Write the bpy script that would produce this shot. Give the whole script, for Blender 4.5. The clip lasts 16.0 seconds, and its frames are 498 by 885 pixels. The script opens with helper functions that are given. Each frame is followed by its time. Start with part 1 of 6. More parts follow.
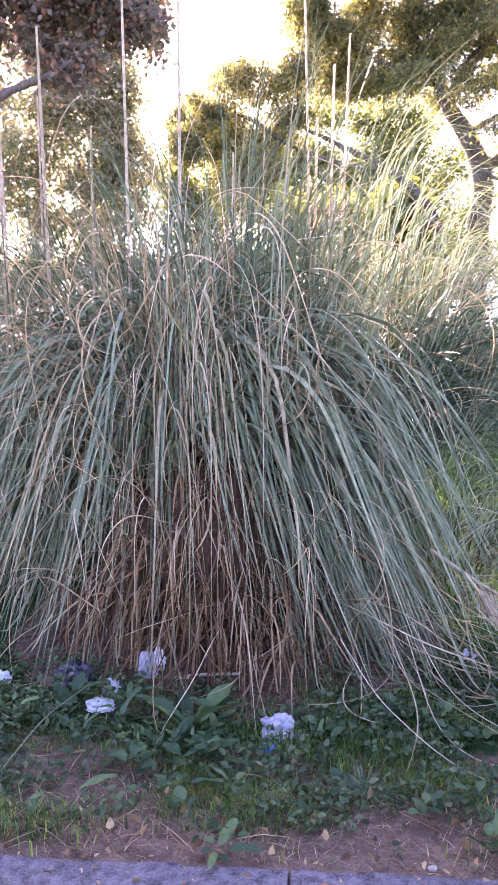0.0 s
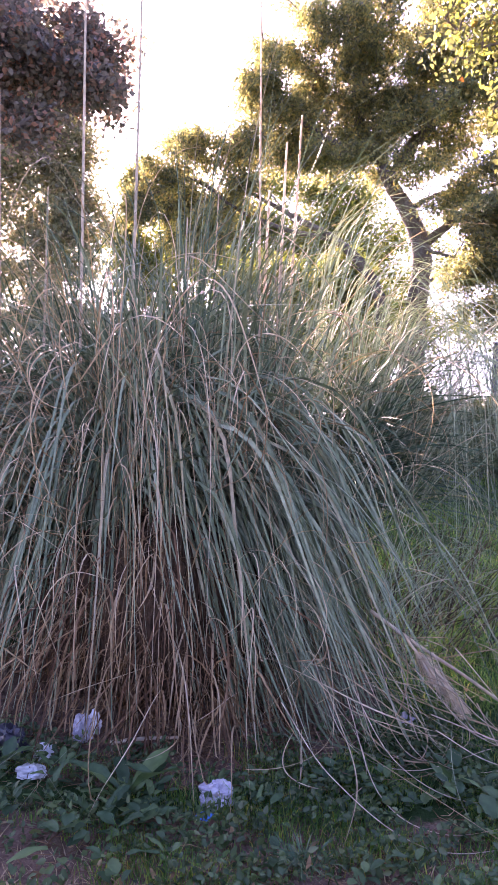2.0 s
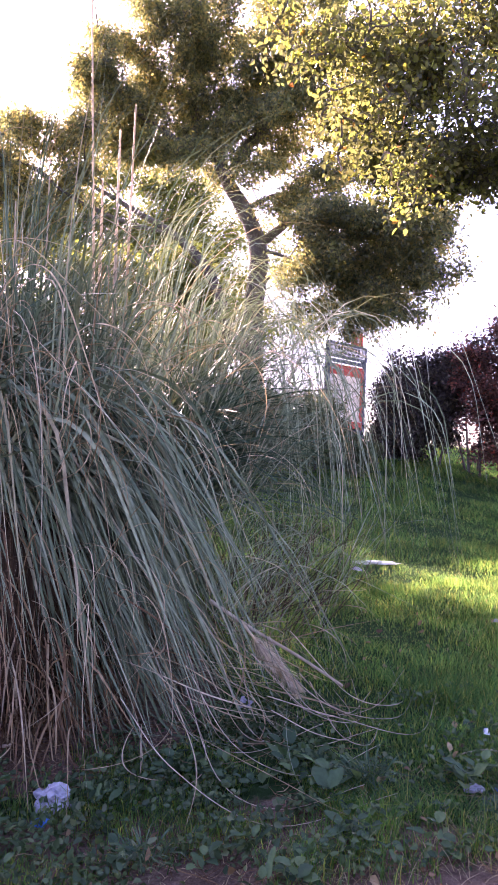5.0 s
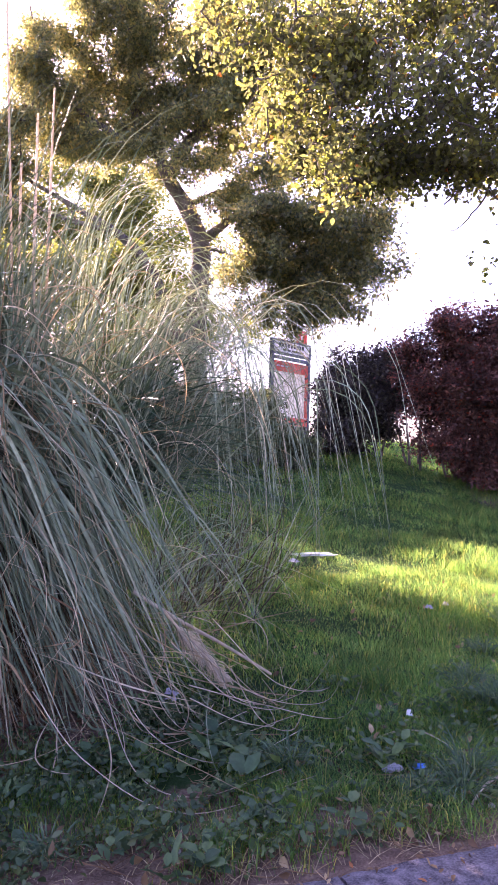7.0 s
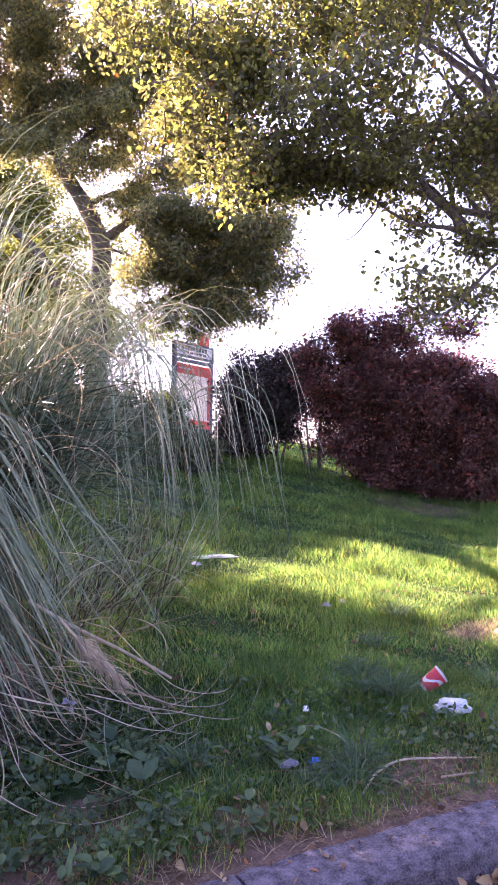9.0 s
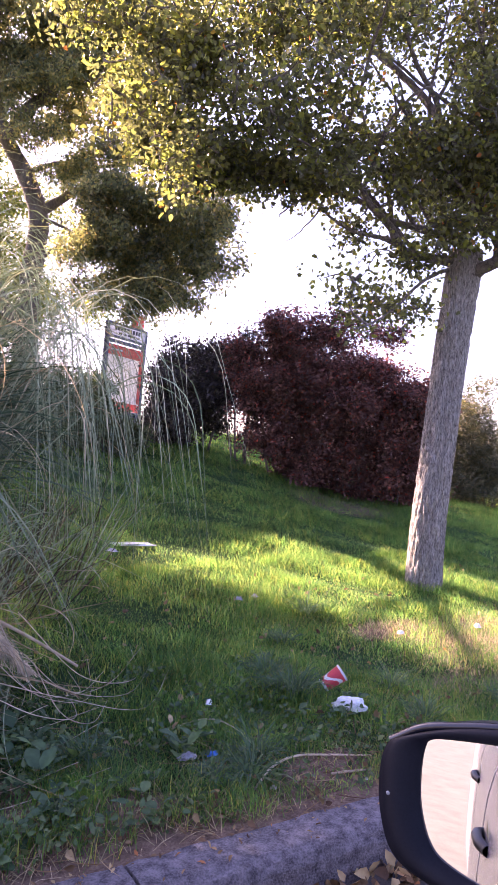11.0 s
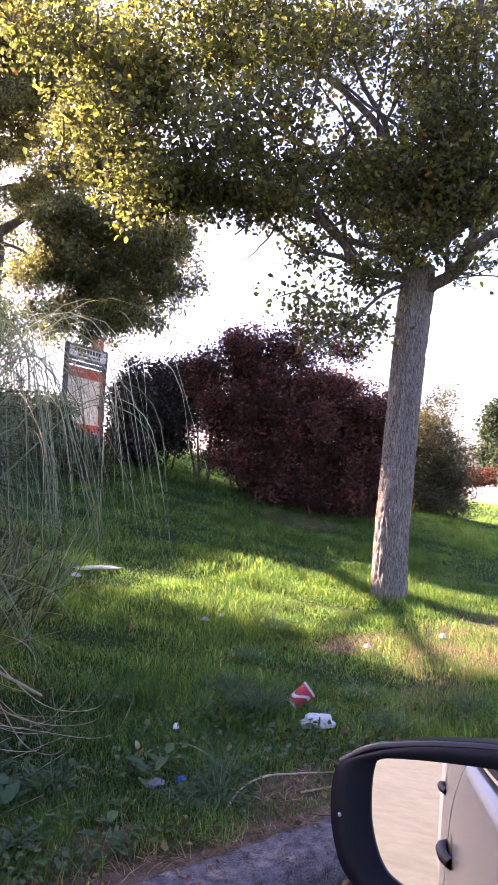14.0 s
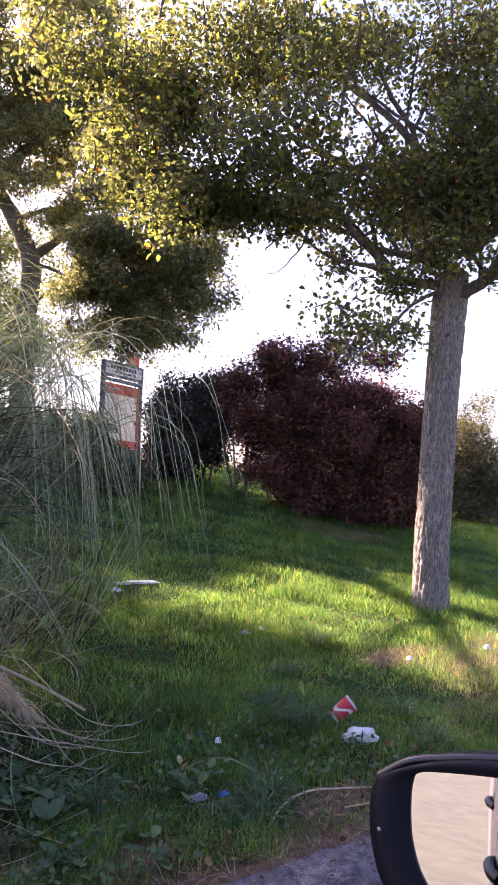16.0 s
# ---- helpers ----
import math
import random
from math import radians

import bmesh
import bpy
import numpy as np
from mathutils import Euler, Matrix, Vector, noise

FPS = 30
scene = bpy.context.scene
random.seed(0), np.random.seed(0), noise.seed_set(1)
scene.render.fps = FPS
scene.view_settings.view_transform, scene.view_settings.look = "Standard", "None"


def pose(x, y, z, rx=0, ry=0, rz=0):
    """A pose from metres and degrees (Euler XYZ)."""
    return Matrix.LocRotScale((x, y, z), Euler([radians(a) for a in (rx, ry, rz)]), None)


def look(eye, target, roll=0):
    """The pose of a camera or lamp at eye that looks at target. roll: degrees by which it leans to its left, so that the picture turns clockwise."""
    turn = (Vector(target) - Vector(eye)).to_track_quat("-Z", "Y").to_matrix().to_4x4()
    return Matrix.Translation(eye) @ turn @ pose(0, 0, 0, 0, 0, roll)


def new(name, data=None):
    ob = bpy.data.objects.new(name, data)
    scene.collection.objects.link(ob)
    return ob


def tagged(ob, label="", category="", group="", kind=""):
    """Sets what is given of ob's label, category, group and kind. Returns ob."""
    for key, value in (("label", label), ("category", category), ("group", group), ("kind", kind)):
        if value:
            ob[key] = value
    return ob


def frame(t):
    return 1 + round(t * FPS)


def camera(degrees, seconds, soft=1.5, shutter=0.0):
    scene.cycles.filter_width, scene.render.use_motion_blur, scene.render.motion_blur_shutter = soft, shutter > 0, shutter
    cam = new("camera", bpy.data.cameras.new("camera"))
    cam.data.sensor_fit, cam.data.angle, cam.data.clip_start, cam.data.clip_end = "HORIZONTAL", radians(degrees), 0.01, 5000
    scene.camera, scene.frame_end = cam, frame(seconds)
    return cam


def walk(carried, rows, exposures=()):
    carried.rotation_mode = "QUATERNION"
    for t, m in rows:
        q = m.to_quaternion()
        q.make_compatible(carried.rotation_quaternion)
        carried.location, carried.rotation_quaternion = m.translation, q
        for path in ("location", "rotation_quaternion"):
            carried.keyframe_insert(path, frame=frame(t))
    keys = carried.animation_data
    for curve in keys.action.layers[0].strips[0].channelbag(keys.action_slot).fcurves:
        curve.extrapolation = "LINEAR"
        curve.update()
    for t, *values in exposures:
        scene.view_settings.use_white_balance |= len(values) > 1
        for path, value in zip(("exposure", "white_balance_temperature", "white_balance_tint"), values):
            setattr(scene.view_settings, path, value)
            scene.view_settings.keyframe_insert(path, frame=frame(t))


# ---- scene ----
cam = camera(39.09, 16.0)
PATH = [
    (0, (0.000, 0.000, 1.200), (-0.000, 4.996, 1.011), -0.43),
    (0.5, (-0.006, 0.007, 1.197), (0.294, 4.998, 1.171), 0.61),
    (1, (-0.014, -0.023, 1.212), (0.576, 4.941, 1.298), 0.68),
    (1.5, (-0.018, -0.030, 1.215), (0.481, 4.943, 1.359), 0.75),
    (2, (-0.023, -0.033, 1.219), (0.387, 4.946, 1.422), 1.26),
    (2.5, (-0.020, -0.029, 1.214), (0.445, 4.944, 1.446), 1.45),
    (3, (-0.021, -0.032, 1.210), (0.779, 4.900, 1.404), 0.71),
    (3.5, (-0.010, -0.027, 1.208), (0.883, 4.889, 1.394), 0.44),
    (4, (0.001, -0.020, 1.206), (1.096, 4.857, 1.324), 2.26),
    (4.5, (0.001, -0.034, 1.204), (1.269, 4.800, 1.372), 1.03),
    (4.7, (-0.002, -0.038, 1.204), (1.385, 4.762, 1.385), 0.79),
    (6.8, (0.156, -0.038, 1.133), (1.897, 4.645, 1.325), -1.69),
    (7, (0.160, -0.045, 1.129), (1.973, 4.611, 1.326), -1.00),
    (7.5, (0.160, -0.058, 1.126), (2.332, 4.436, 1.421), -1.49),
    (8, (0.169, -0.058, 1.122), (2.520, 4.348, 1.362), -2.75),
    (8.2, (0.176, -0.057, 1.115), (2.548, 4.340, 1.325), -2.79),
    (10.3, (0.185, -0.133, 1.185), (2.706, 4.180, 1.386), 0.96),
    (10.5, (0.193, -0.119, 1.184), (2.735, 4.183, 1.328), 1.59),
    (11, (0.182, -0.131, 1.188), (3.039, 3.971, 1.292), 2.31),
    (11.5, (0.191, -0.141, 1.188), (3.201, 3.851, 1.261), 1.53),
    (12, (0.189, -0.147, 1.195), (3.227, 3.822, 1.310), 1.28),
    (12.5, (0.185, -0.151, 1.206), (3.163, 3.857, 1.467), 1.73),
    (13, (0.190, -0.151, 1.204), (3.191, 3.838, 1.484), 1.15),
    (13.5, (0.195, -0.151, 1.200), (3.213, 3.827, 1.457), 0.74),
    (14, (0.194, -0.154, 1.201), (3.247, 3.798, 1.430), 0.49),
    (14.5, (0.192, -0.168, 1.205), (3.341, 3.711, 1.387), -0.23),
    (15, (0.199, -0.165, 1.202), (3.318, 3.738, 1.408), -0.60),
    (15.5, (0.202, -0.164, 1.201), (3.218, 3.819, 1.418), -1.04),
    (16, (0.195, -0.165, 1.203), (3.036, 3.937, 1.520), -0.74),
]
walk(cam, [(t, look(eye, target, roll)) for t, eye, target, roll in PATH],
     [(0.0, 3.82, 5950, 53), (1.0, 3.5, 5900, 57), (4.5, 2.97, 5920, 59), (8.0, 3.07, 5960, 60), (12.0, 2.76, 6080, 50), (16.0, 2.38, 6150, 43)])

# ---------- sky and sun ----------
SUN_AZ, SUN_EL = radians(15), radians(31)         # to the left of +y, above the horizon
to_sun = Vector((-math.sin(SUN_AZ) * math.cos(SUN_EL), math.cos(SUN_AZ) * math.cos(SUN_EL), math.sin(SUN_EL)))
world = bpy.data.worlds.new("world")
scene.world = world
world.use_nodes = True
sky = world.node_tree.nodes.new("ShaderNodeTexSky")
sky.sky_type, sky.sun_disc, sky.sun_elevation, sky.sun_rotation = "NISHITA", False, SUN_EL, -SUN_AZ
sky.dust_density, sky.air_density, sky.altitude = 3.2, 1.0, 50
world.node_tree.nodes["Background"].inputs[1].default_value = 0.078
world.node_tree.links.new(sky.outputs[0], world.node_tree.nodes["Background"].inputs[0])
sun = new("sun", bpy.data.lights.new("sun", "SUN"))
sun.data.energy, sun.data.angle, sun.data.color = 5.0, radians(0.53), (1.0, 0.84, 0.56)
sun.matrix_world = Matrix.Translation((0, 0, 30)) @ to_sun.to_track_quat("Z", "Y").to_matrix().to_4x4()

rng = np.random.default_rng(11)


# ---------- materials ----------
def node_mat(name):
    m = bpy.data.materials.new(name)
    m.use_nodes = True
    return m, m.node_tree.nodes, m.node_tree.links, m.node_tree.nodes["Principled BSDF"]


def ramp(nodes, stops):
    r = nodes.new("ShaderNodeValToRGB")
    while len(r.color_ramp.elements) < len(stops):
        r.color_ramp.elements.new(0.5)
    for e, (p, c) in zip(r.color_ramp.elements, stops):
        e.position, e.color = p, (*c, 1)
    return r


def surface(name, dark, light, rough=0.8, scale=6.0, fine=60.0, bump=0.3, metal=0.0, spec=0.3, stretch=(1, 1, 1), depth=0.01):
    """Two scales of noise between two colours, with fine relief."""
    m, n, l, p = node_mat(name)
    co = n.new("ShaderNodeTexCoord")
    mp = n.new("ShaderNodeMapping")
    mp.inputs["Scale"].default_value = stretch
    l.new(co.outputs["Object"], mp.inputs[0])
    a, b = n.new("ShaderNodeTexNoise"), n.new("ShaderNodeTexNoise")
    a.inputs["Scale"].default_value, b.inputs["Scale"].default_value = scale, fine
    a.inputs["Detail"].default_value = b.inputs["Detail"].default_value = 5
    l.new(mp.outputs[0], a.inputs["Vector"])
    l.new(mp.outputs[0], b.inputs["Vector"])
    mx = n.new("ShaderNodeMix")
    mx.inputs[0].default_value = 0.45
    l.new(a.outputs["Fac"], mx.inputs[2])
    l.new(b.outputs["Fac"], mx.inputs[3])
    r = ramp(n, [(0.36, dark), (0.64, light)])
    l.new(mx.outputs[0], r.inputs[0])
    l.new(r.outputs[0], p.inputs["Base Color"])
    p.inputs["Roughness"].default_value, p.inputs["Metallic"].default_value = rough, metal
    p.inputs["Specular IOR Level"].default_value = spec
    if bump:
        bp = n.new("ShaderNodeBump")
        bp.inputs["Strength"].default_value, bp.inputs["Distance"].default_value = bump, depth
        l.new(mx.outputs[0], bp.inputs["Height"])
        l.new(bp.outputs[0], p.inputs["Normal"])
    return m


def leafy(name, stops, through_light=0.4, glow=1.6, rough=0.5, spec=0.4, single=False, tint=(1.08, 1.05, 0.6), patch_size=25.0, uneven=0.25):
    """A leaf or blade: colour varied from piece to piece, light passing through."""
    m, n, l, p = node_mat(name)
    if single:
        src = n.new("ShaderNodeObjectInfo").outputs["Random"]
    else:
        src = n.new("ShaderNodeNewGeometry").outputs["Random Per Island"]
    r = ramp(n, stops)
    l.new(src, r.inputs[0])
    noise_tex = n.new("ShaderNodeTexNoise")
    noise_tex.inputs["Scale"].default_value = patch_size
    co = n.new("ShaderNodeTexCoord")
    l.new(co.outputs["Object"], noise_tex.inputs["Vector"])
    hv = n.new("ShaderNodeHueSaturation")
    mr = n.new("ShaderNodeMapRange")
    mr.inputs[1].default_value, mr.inputs[2].default_value = 0.3, 0.7
    mr.inputs[3].default_value, mr.inputs[4].default_value = 1 - uneven, 1 + uneven
    l.new(noise_tex.outputs["Fac"], mr.inputs[0])
    l.new(mr.outputs[0], hv.inputs["Value"])
    l.new(r.outputs[0], hv.inputs["Color"])
    l.new(hv.outputs[0], p.inputs["Base Color"])
    p.inputs["Roughness"].default_value, p.inputs["Specular IOR Level"].default_value = rough, spec
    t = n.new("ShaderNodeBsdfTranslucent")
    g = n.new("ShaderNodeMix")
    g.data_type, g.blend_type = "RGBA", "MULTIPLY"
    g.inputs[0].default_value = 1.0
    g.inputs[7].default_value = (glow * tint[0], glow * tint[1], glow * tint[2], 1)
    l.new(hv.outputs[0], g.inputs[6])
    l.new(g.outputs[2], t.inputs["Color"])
    ms = n.new("ShaderNodeMixShader")
    ms.inputs[0].default_value = through_light
    l.new(p.outputs[0], ms.inputs[1])
    l.new(t.outputs[0], ms.inputs[2])
    l.new(ms.outputs[0], n["Material Output"].inputs["Surface"])
    return m


def ground_material():
    """Soil at the kerb and in worn patches, thatch and moss under the lawn."""
    m, n, l, p = node_mat("lawn_soil")
    geo = n.new("ShaderNodeNewGeometry")
    a, b, c = (n.new("ShaderNodeTexNoise") for _ in range(3))
    for t, s in ((a, 1.3), (b, 22.0), (c, 130.0)):
        t.inputs["Scale"].default_value, t.inputs["Detail"].default_value = s, 6
        l.new(geo.outputs["Position"], t.inputs["Vector"])
    soil = ramp(n, [(0.3, (0.08, 0.052, 0.037)), (0.5, (0.19, 0.128, 0.092)), (0.72, (0.33, 0.24, 0.172))])
    green = ramp(n, [(0.3, (0.018, 0.045, 0.014)), (0.7, (0.045, 0.095, 0.03))])
    mixn = n.new("ShaderNodeMix")
    mixn.inputs[0].default_value = 0.5
    l.new(b.outputs["Fac"], mixn.inputs[2])
    l.new(c.outputs["Fac"], mixn.inputs[3])
    l.new(mixn.outputs[0], soil.inputs[0])
    l.new(mixn.outputs[0], green.inputs[0])
    where = ramp(n, [(0.4, (1, 1, 1)), (0.6, (0, 0, 0))])
    bare = n.new("ShaderNodeAttribute")
    bare.attribute_name = "bare_soil"
    ad = n.new("ShaderNodeMath")
    ad.operation = "MULTIPLY_ADD"
    ad.inputs[1].default_value = 0.5
    l.new(b.outputs["Fac"], ad.inputs[0])
    sb = n.new("ShaderNodeMath")
    sb.operation = "SUBTRACT"
    sb.inputs[1].default_value = 0.25
    l.new(bare.outputs["Fac"], sb.inputs[0])
    l.new(sb.outputs[0], ad.inputs[2])
    l.new(ad.outputs[0], where.inputs[0])
    mx = n.new("ShaderNodeMix")
    mx.data_type = "RGBA"
    l.new(where.outputs[0], mx.inputs[0])
    l.new(soil.outputs[0], mx.inputs[6])
    l.new(green.outputs[0], mx.inputs[7])
    l.new(mx.outputs[2], p.inputs["Base Color"])
    p.inputs["Roughness"].default_value, p.inputs["Specular IOR Level"].default_value = 0.95, 0.1
    bp = n.new("ShaderNodeBump")
    bp.inputs["Strength"].default_value, bp.inputs["Distance"].default_value = 0.9, 0.03
    l.new(mixn.outputs[0], bp.inputs["Height"])
    l.new(bp.outputs[0], p.inputs["Normal"])
    return m


def plain(name, c, rough=0.5, metal=0.0, spec=0.5):
    m, n, l, p = node_mat(name)
    p.inputs["Base Color"].default_value = (*c, 1)
    p.inputs["Roughness"].default_value, p.inputs["Metallic"].default_value = rough, metal
    p.inputs["Specular IOR Level"].default_value = spec
    return m


M_SOIL = ground_material()
M_KERB = surface("weathered_concrete", (0.06, 0.054, 0.06), (0.25, 0.225, 0.245), 0.95, 26, 150, 1.0, depth=0.02)
M_LIMB = surface("rough_limb_bark", (0.07, 0.057, 0.05), (0.26, 0.215, 0.185), 0.95, 30, 120, 0.9, depth=0.012)
M_ROAD = surface("worn_concrete_road", (0.098, 0.1, 0.078), (0.148, 0.15, 0.118), 0.9, 6, 120, 0.4, depth=0.004)
# darker than the road: the shade beside the kerb, put into the colour
M_GUTTER = surface("gutter_painted_shade", (0.05, 0.045, 0.045), (0.13, 0.115, 0.105), 0.95, 9, 140, 0.8)
M_FARROAD = surface("pale_asphalt", (0.22, 0.2, 0.19), (0.3, 0.28, 0.26), 0.9, 0.8, 40, 0.2)
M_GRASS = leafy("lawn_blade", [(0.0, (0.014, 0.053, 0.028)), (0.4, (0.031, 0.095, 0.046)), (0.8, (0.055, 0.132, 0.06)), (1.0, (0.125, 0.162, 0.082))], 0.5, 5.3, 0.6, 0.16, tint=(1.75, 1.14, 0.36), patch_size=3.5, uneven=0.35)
M_TUFT = leafy("tuft_blade", [(0.0, (0.05, 0.105, 0.055)), (0.7, (0.1, 0.175, 0.09)), (1.0, (0.18, 0.23, 0.12))], 0.3, 1.5, 0.5, 0.3)
M_FAN = leafy("dark_fan_blade", [(0.0, (0.045, 0.09, 0.052)), (0.7, (0.105, 0.165, 0.098)), (1.0, (0.21, 0.25, 0.15))], 0.14, 1.3, 0.5, 0.3)
M_DRYGRASS = leafy("dry_turf_blade", [(0.0, (0.3, 0.24, 0.12)), (0.6, (0.52, 0.42, 0.25)), (0.85, (0.58, 0.48, 0.31)), (1.0, (0.16, 0.2, 0.06))], 0.4, 1.5, 0.6, tint=(1, 0.97, 0.85))
M_WEED = leafy("weed_leaf", [(0.0, (0.035, 0.08, 0.036)), (0.6, (0.07, 0.135, 0.06)), (1.0, (0.14, 0.22, 0.08))], 0.3, 1.6, 0.55, single=True)
M_WEEDS = leafy("ground_cover_leaf", [(0.0, (0.045, 0.085, 0.038)), (0.7, (0.095, 0.16, 0.068)), (1.0, (0.17, 0.21, 0.1))], 0.35, 1.6, 0.5, patch_size=4, uneven=0.4)
M_BLADE = leafy("pampas_blade", [(0.0, (0.075, 0.115, 0.06)), (0.45, (0.17, 0.215, 0.118)), (0.84, (0.28, 0.328, 0.195)), (0.92, (0.33, 0.33, 0.19)), (1.0, (0.46, 0.39, 0.25))], 0.08, 1.1, 0.55, 0.3, tint=(1, 1, 0.85))
M_BLADE_ONE = leafy("pampas_front_blade", [(0.0, (0.12, 0.17, 0.1)), (0.5, (0.24, 0.288, 0.175)), (0.85, (0.35, 0.402, 0.255)), (1.0, (0.48, 0.43, 0.27))], 0.1, 1.2, 0.55, 0.32, single=True, tint=(1, 1, 0.85))
M_FINE = leafy("fine_grass_blade", [(0.0, (0.17, 0.22, 0.13)), (0.6, (0.31, 0.37, 0.235)), (0.85, (0.42, 0.465, 0.31)), (1.0, (0.56, 0.5, 0.35))], 0.1, 1.3, 0.5, 0.35)
M_STRAW = leafy("dead_pampas_blade", [(0.0, (0.075, 0.038, 0.02)), (0.45, (0.2, 0.115, 0.06)), (0.8, (0.38, 0.25, 0.135)), (1.0, (0.54, 0.41, 0.24))], 0.2, 1.1, 0.7, 0.2)
M_STRAW_ONE = leafy("dry_stem", [(0.0, (0.5, 0.4, 0.28)), (1.0, (0.68, 0.58, 0.44))], 0.3, 1.2, 0.6, 0.3, single=True, tint=(1, 0.95, 0.85))
M_PALESTRAW = leafy("bleached_dry_blade", [(0.0, (0.25, 0.165, 0.085)), (0.5, (0.46, 0.345, 0.19)), (1.0, (0.64, 0.53, 0.36))], 0.3, 1.2, 0.6, 0.3, tint=(1, 0.95, 0.85))
# dark brown of the filler that stands for shade inside the pampas
M_CORE_FILL = surface("dark_clump_filler", (0.032, 0.019, 0.011), (0.145, 0.088, 0.05), 1.0, 14, 90, 1.0, stretch=(1, 1, 0.15), depth=0.05)
M_DRYSTEM = leafy("dry_brown_stem", [(0.0, (0.035, 0.024, 0.014)), (0.6, (0.095, 0.068, 0.038)), (1.0, (0.24, 0.18, 0.1))], 0.03, 1.0, 0.8, 0.2)
M_PLUME = leafy("pampas_plume", [(0.0, (0.55, 0.44, 0.35)), (1.0, (0.82, 0.72, 0.62))], 0.4, 1.2, 0.9, 0.1)
M_BARK = surface("grey_brown_bark", (0.085, 0.07, 0.062), (0.58, 0.51, 0.45), 0.95, 85, 240, 1.0, stretch=(1, 1, 0.22), depth=0.03)
M_TWIG = surface("dark_twig_bark", (0.075, 0.06, 0.05), (0.21, 0.17, 0.145), 0.95, 12, 60, 0.3)
M_OAKBARK = surface("dark_old_bark", (0.08, 0.066, 0.056), (0.22, 0.18, 0.15), 0.95, 6, 50, 0.7, stretch=(1, 1, 0.3), depth=0.02)
M_OAKLEAF = leafy("locust_leaf", [(0.0, (0.08, 0.095, 0.06)), (0.5, (0.165, 0.175, 0.085)), (0.85, (0.26, 0.24, 0.1)), (1.0, (0.34, 0.26, 0.1))], 0.46, 2.2, 0.45, tint=(1.05, 1.0, 0.6), patch_size=1.6, uneven=0.35)
M_NEARLEAF = leafy("elm_leaf", [(0.0, (0.068, 0.066, 0.046)), (0.5, (0.118, 0.116, 0.062)), (0.85, (0.185, 0.19, 0.062)), (0.985, (0.26, 0.26, 0.055)), (1.0, (0.36, 0.11, 0.035))], 0.42, 2.3, 0.42, tint=(0.98, 1.04, 0.5), patch_size=2.5, uneven=0.35)
M_DARKLEAF = leafy("dark_plum_leaf", [(0.0, (0.12, 0.11, 0.1)), (0.7, (0.225, 0.19, 0.16)), (1.0, (0.4, 0.2, 0.14))], 0.35, 1.8, 0.5, tint=(1, 1, 0.8))
M_BACKLEAF = leafy("pale_tree_leaf", [(0.0, (0.07, 0.1, 0.03)), (1.0, (0.19, 0.2, 0.05))], 0.45, 2.0, 0.5)
M_PURPLE = leafy("purple_shrub_leaf", [(0.0, (0.08, 0.045, 0.04)), (0.6, (0.165, 0.08, 0.064)), (0.93, (0.26, 0.12, 0.085)), (0.98, (0.44, 0.07, 0.04)), (1.0, (0.11, 0.11, 0.06))], 0.3, 1.6, 0.6, 0.25, tint=(1.05, 0.85, 0.85), patch_size=3.5, uneven=0.5)
M_BLACKSHRUB = leafy("dark_shrub_leaf", [(0.0, (0.045, 0.036, 0.037)), (0.7, (0.09, 0.07, 0.066)), (1.0, (0.14, 0.13, 0.085))], 0.25, 1.6, 0.5)
M_HEDGE = leafy("hedge_leaf", [(0.0, (0.055, 0.075, 0.036)), (1.0, (0.13, 0.155, 0.075))], 0.3, 1.6, 0.5)
M_OLIVE = leafy("olive_shrub_leaf", [(0.0, (0.07, 0.075, 0.045)), (0.7, (0.15, 0.145, 0.085)), (1.0, (0.22, 0.18, 0.1))], 0.3, 1.5, 0.6)
M_GREYLEAF = leafy("grey_tree_leaf", [(0.0, (0.16, 0.165, 0.1)), (0.7, (0.28, 0.27, 0.15)), (1.0, (0.4, 0.33, 0.2))], 0.42, 1.8, 0.5, tint=(1, 1, 0.8))
M_FARLEAF = leafy("far_tree_leaf", [(0.0, (0.03, 0.05, 0.03)), (1.0, (0.08, 0.11, 0.06))], 0.3, 1.5, 0.6)
M_REDHEDGE = leafy("far_red_leaf", [(0.0, (0.1, 0.035, 0.025)), (1.0, (0.22, 0.09, 0.05))], 0.3, 1.4, 0.6)
M_LITTER = leafy("fallen_leaf", [(0.0, (0.09, 0.05, 0.03)), (0.5, (0.27, 0.17, 0.09)), (0.85, (0.5, 0.38, 0.2)), (1.0, (0.42, 0.14, 0.05))], 0.15, 1.0, 0.8, 0.2)
M_SLATE = plain("slate_frame_paint", (0.085, 0.085, 0.115), 0.35)
M_WHITEPANEL = leafy("pale_sign_panel", [(0.0, (0.78, 0.77, 0.8)), (1.0, (0.84, 0.83, 0.85))], 0.55, 1.0, 0.35, tint=(1, 1, 1))
M_SIGNRED = leafy("red_sign_panel", [(0.0, (0.6, 0.12, 0.085)), (1.0, (0.7, 0.16, 0.11))], 0.5, 1.3, 0.35, tint=(1, 1, 1))
M_MAP = leafy("map_print", [(0.0, (0.74, 0.71, 0.63)), (1.0, (0.8, 0.77, 0.7))], 0.55, 1.1, 0.3, tint=(1, 1, 1))
M_INK = plain("dark_lettering", (0.03, 0.03, 0.04), 0.5)
M_BLUE = surface("blue_road_sign", (0.02, 0.07, 0.42), (0.03, 0.1, 0.52), 0.35, 5, 40, 0.0)
M_WHITE = surface("white_film", (0.7, 0.7, 0.72), (0.84, 0.84, 0.85), 0.4, 8, 60, 0.3)
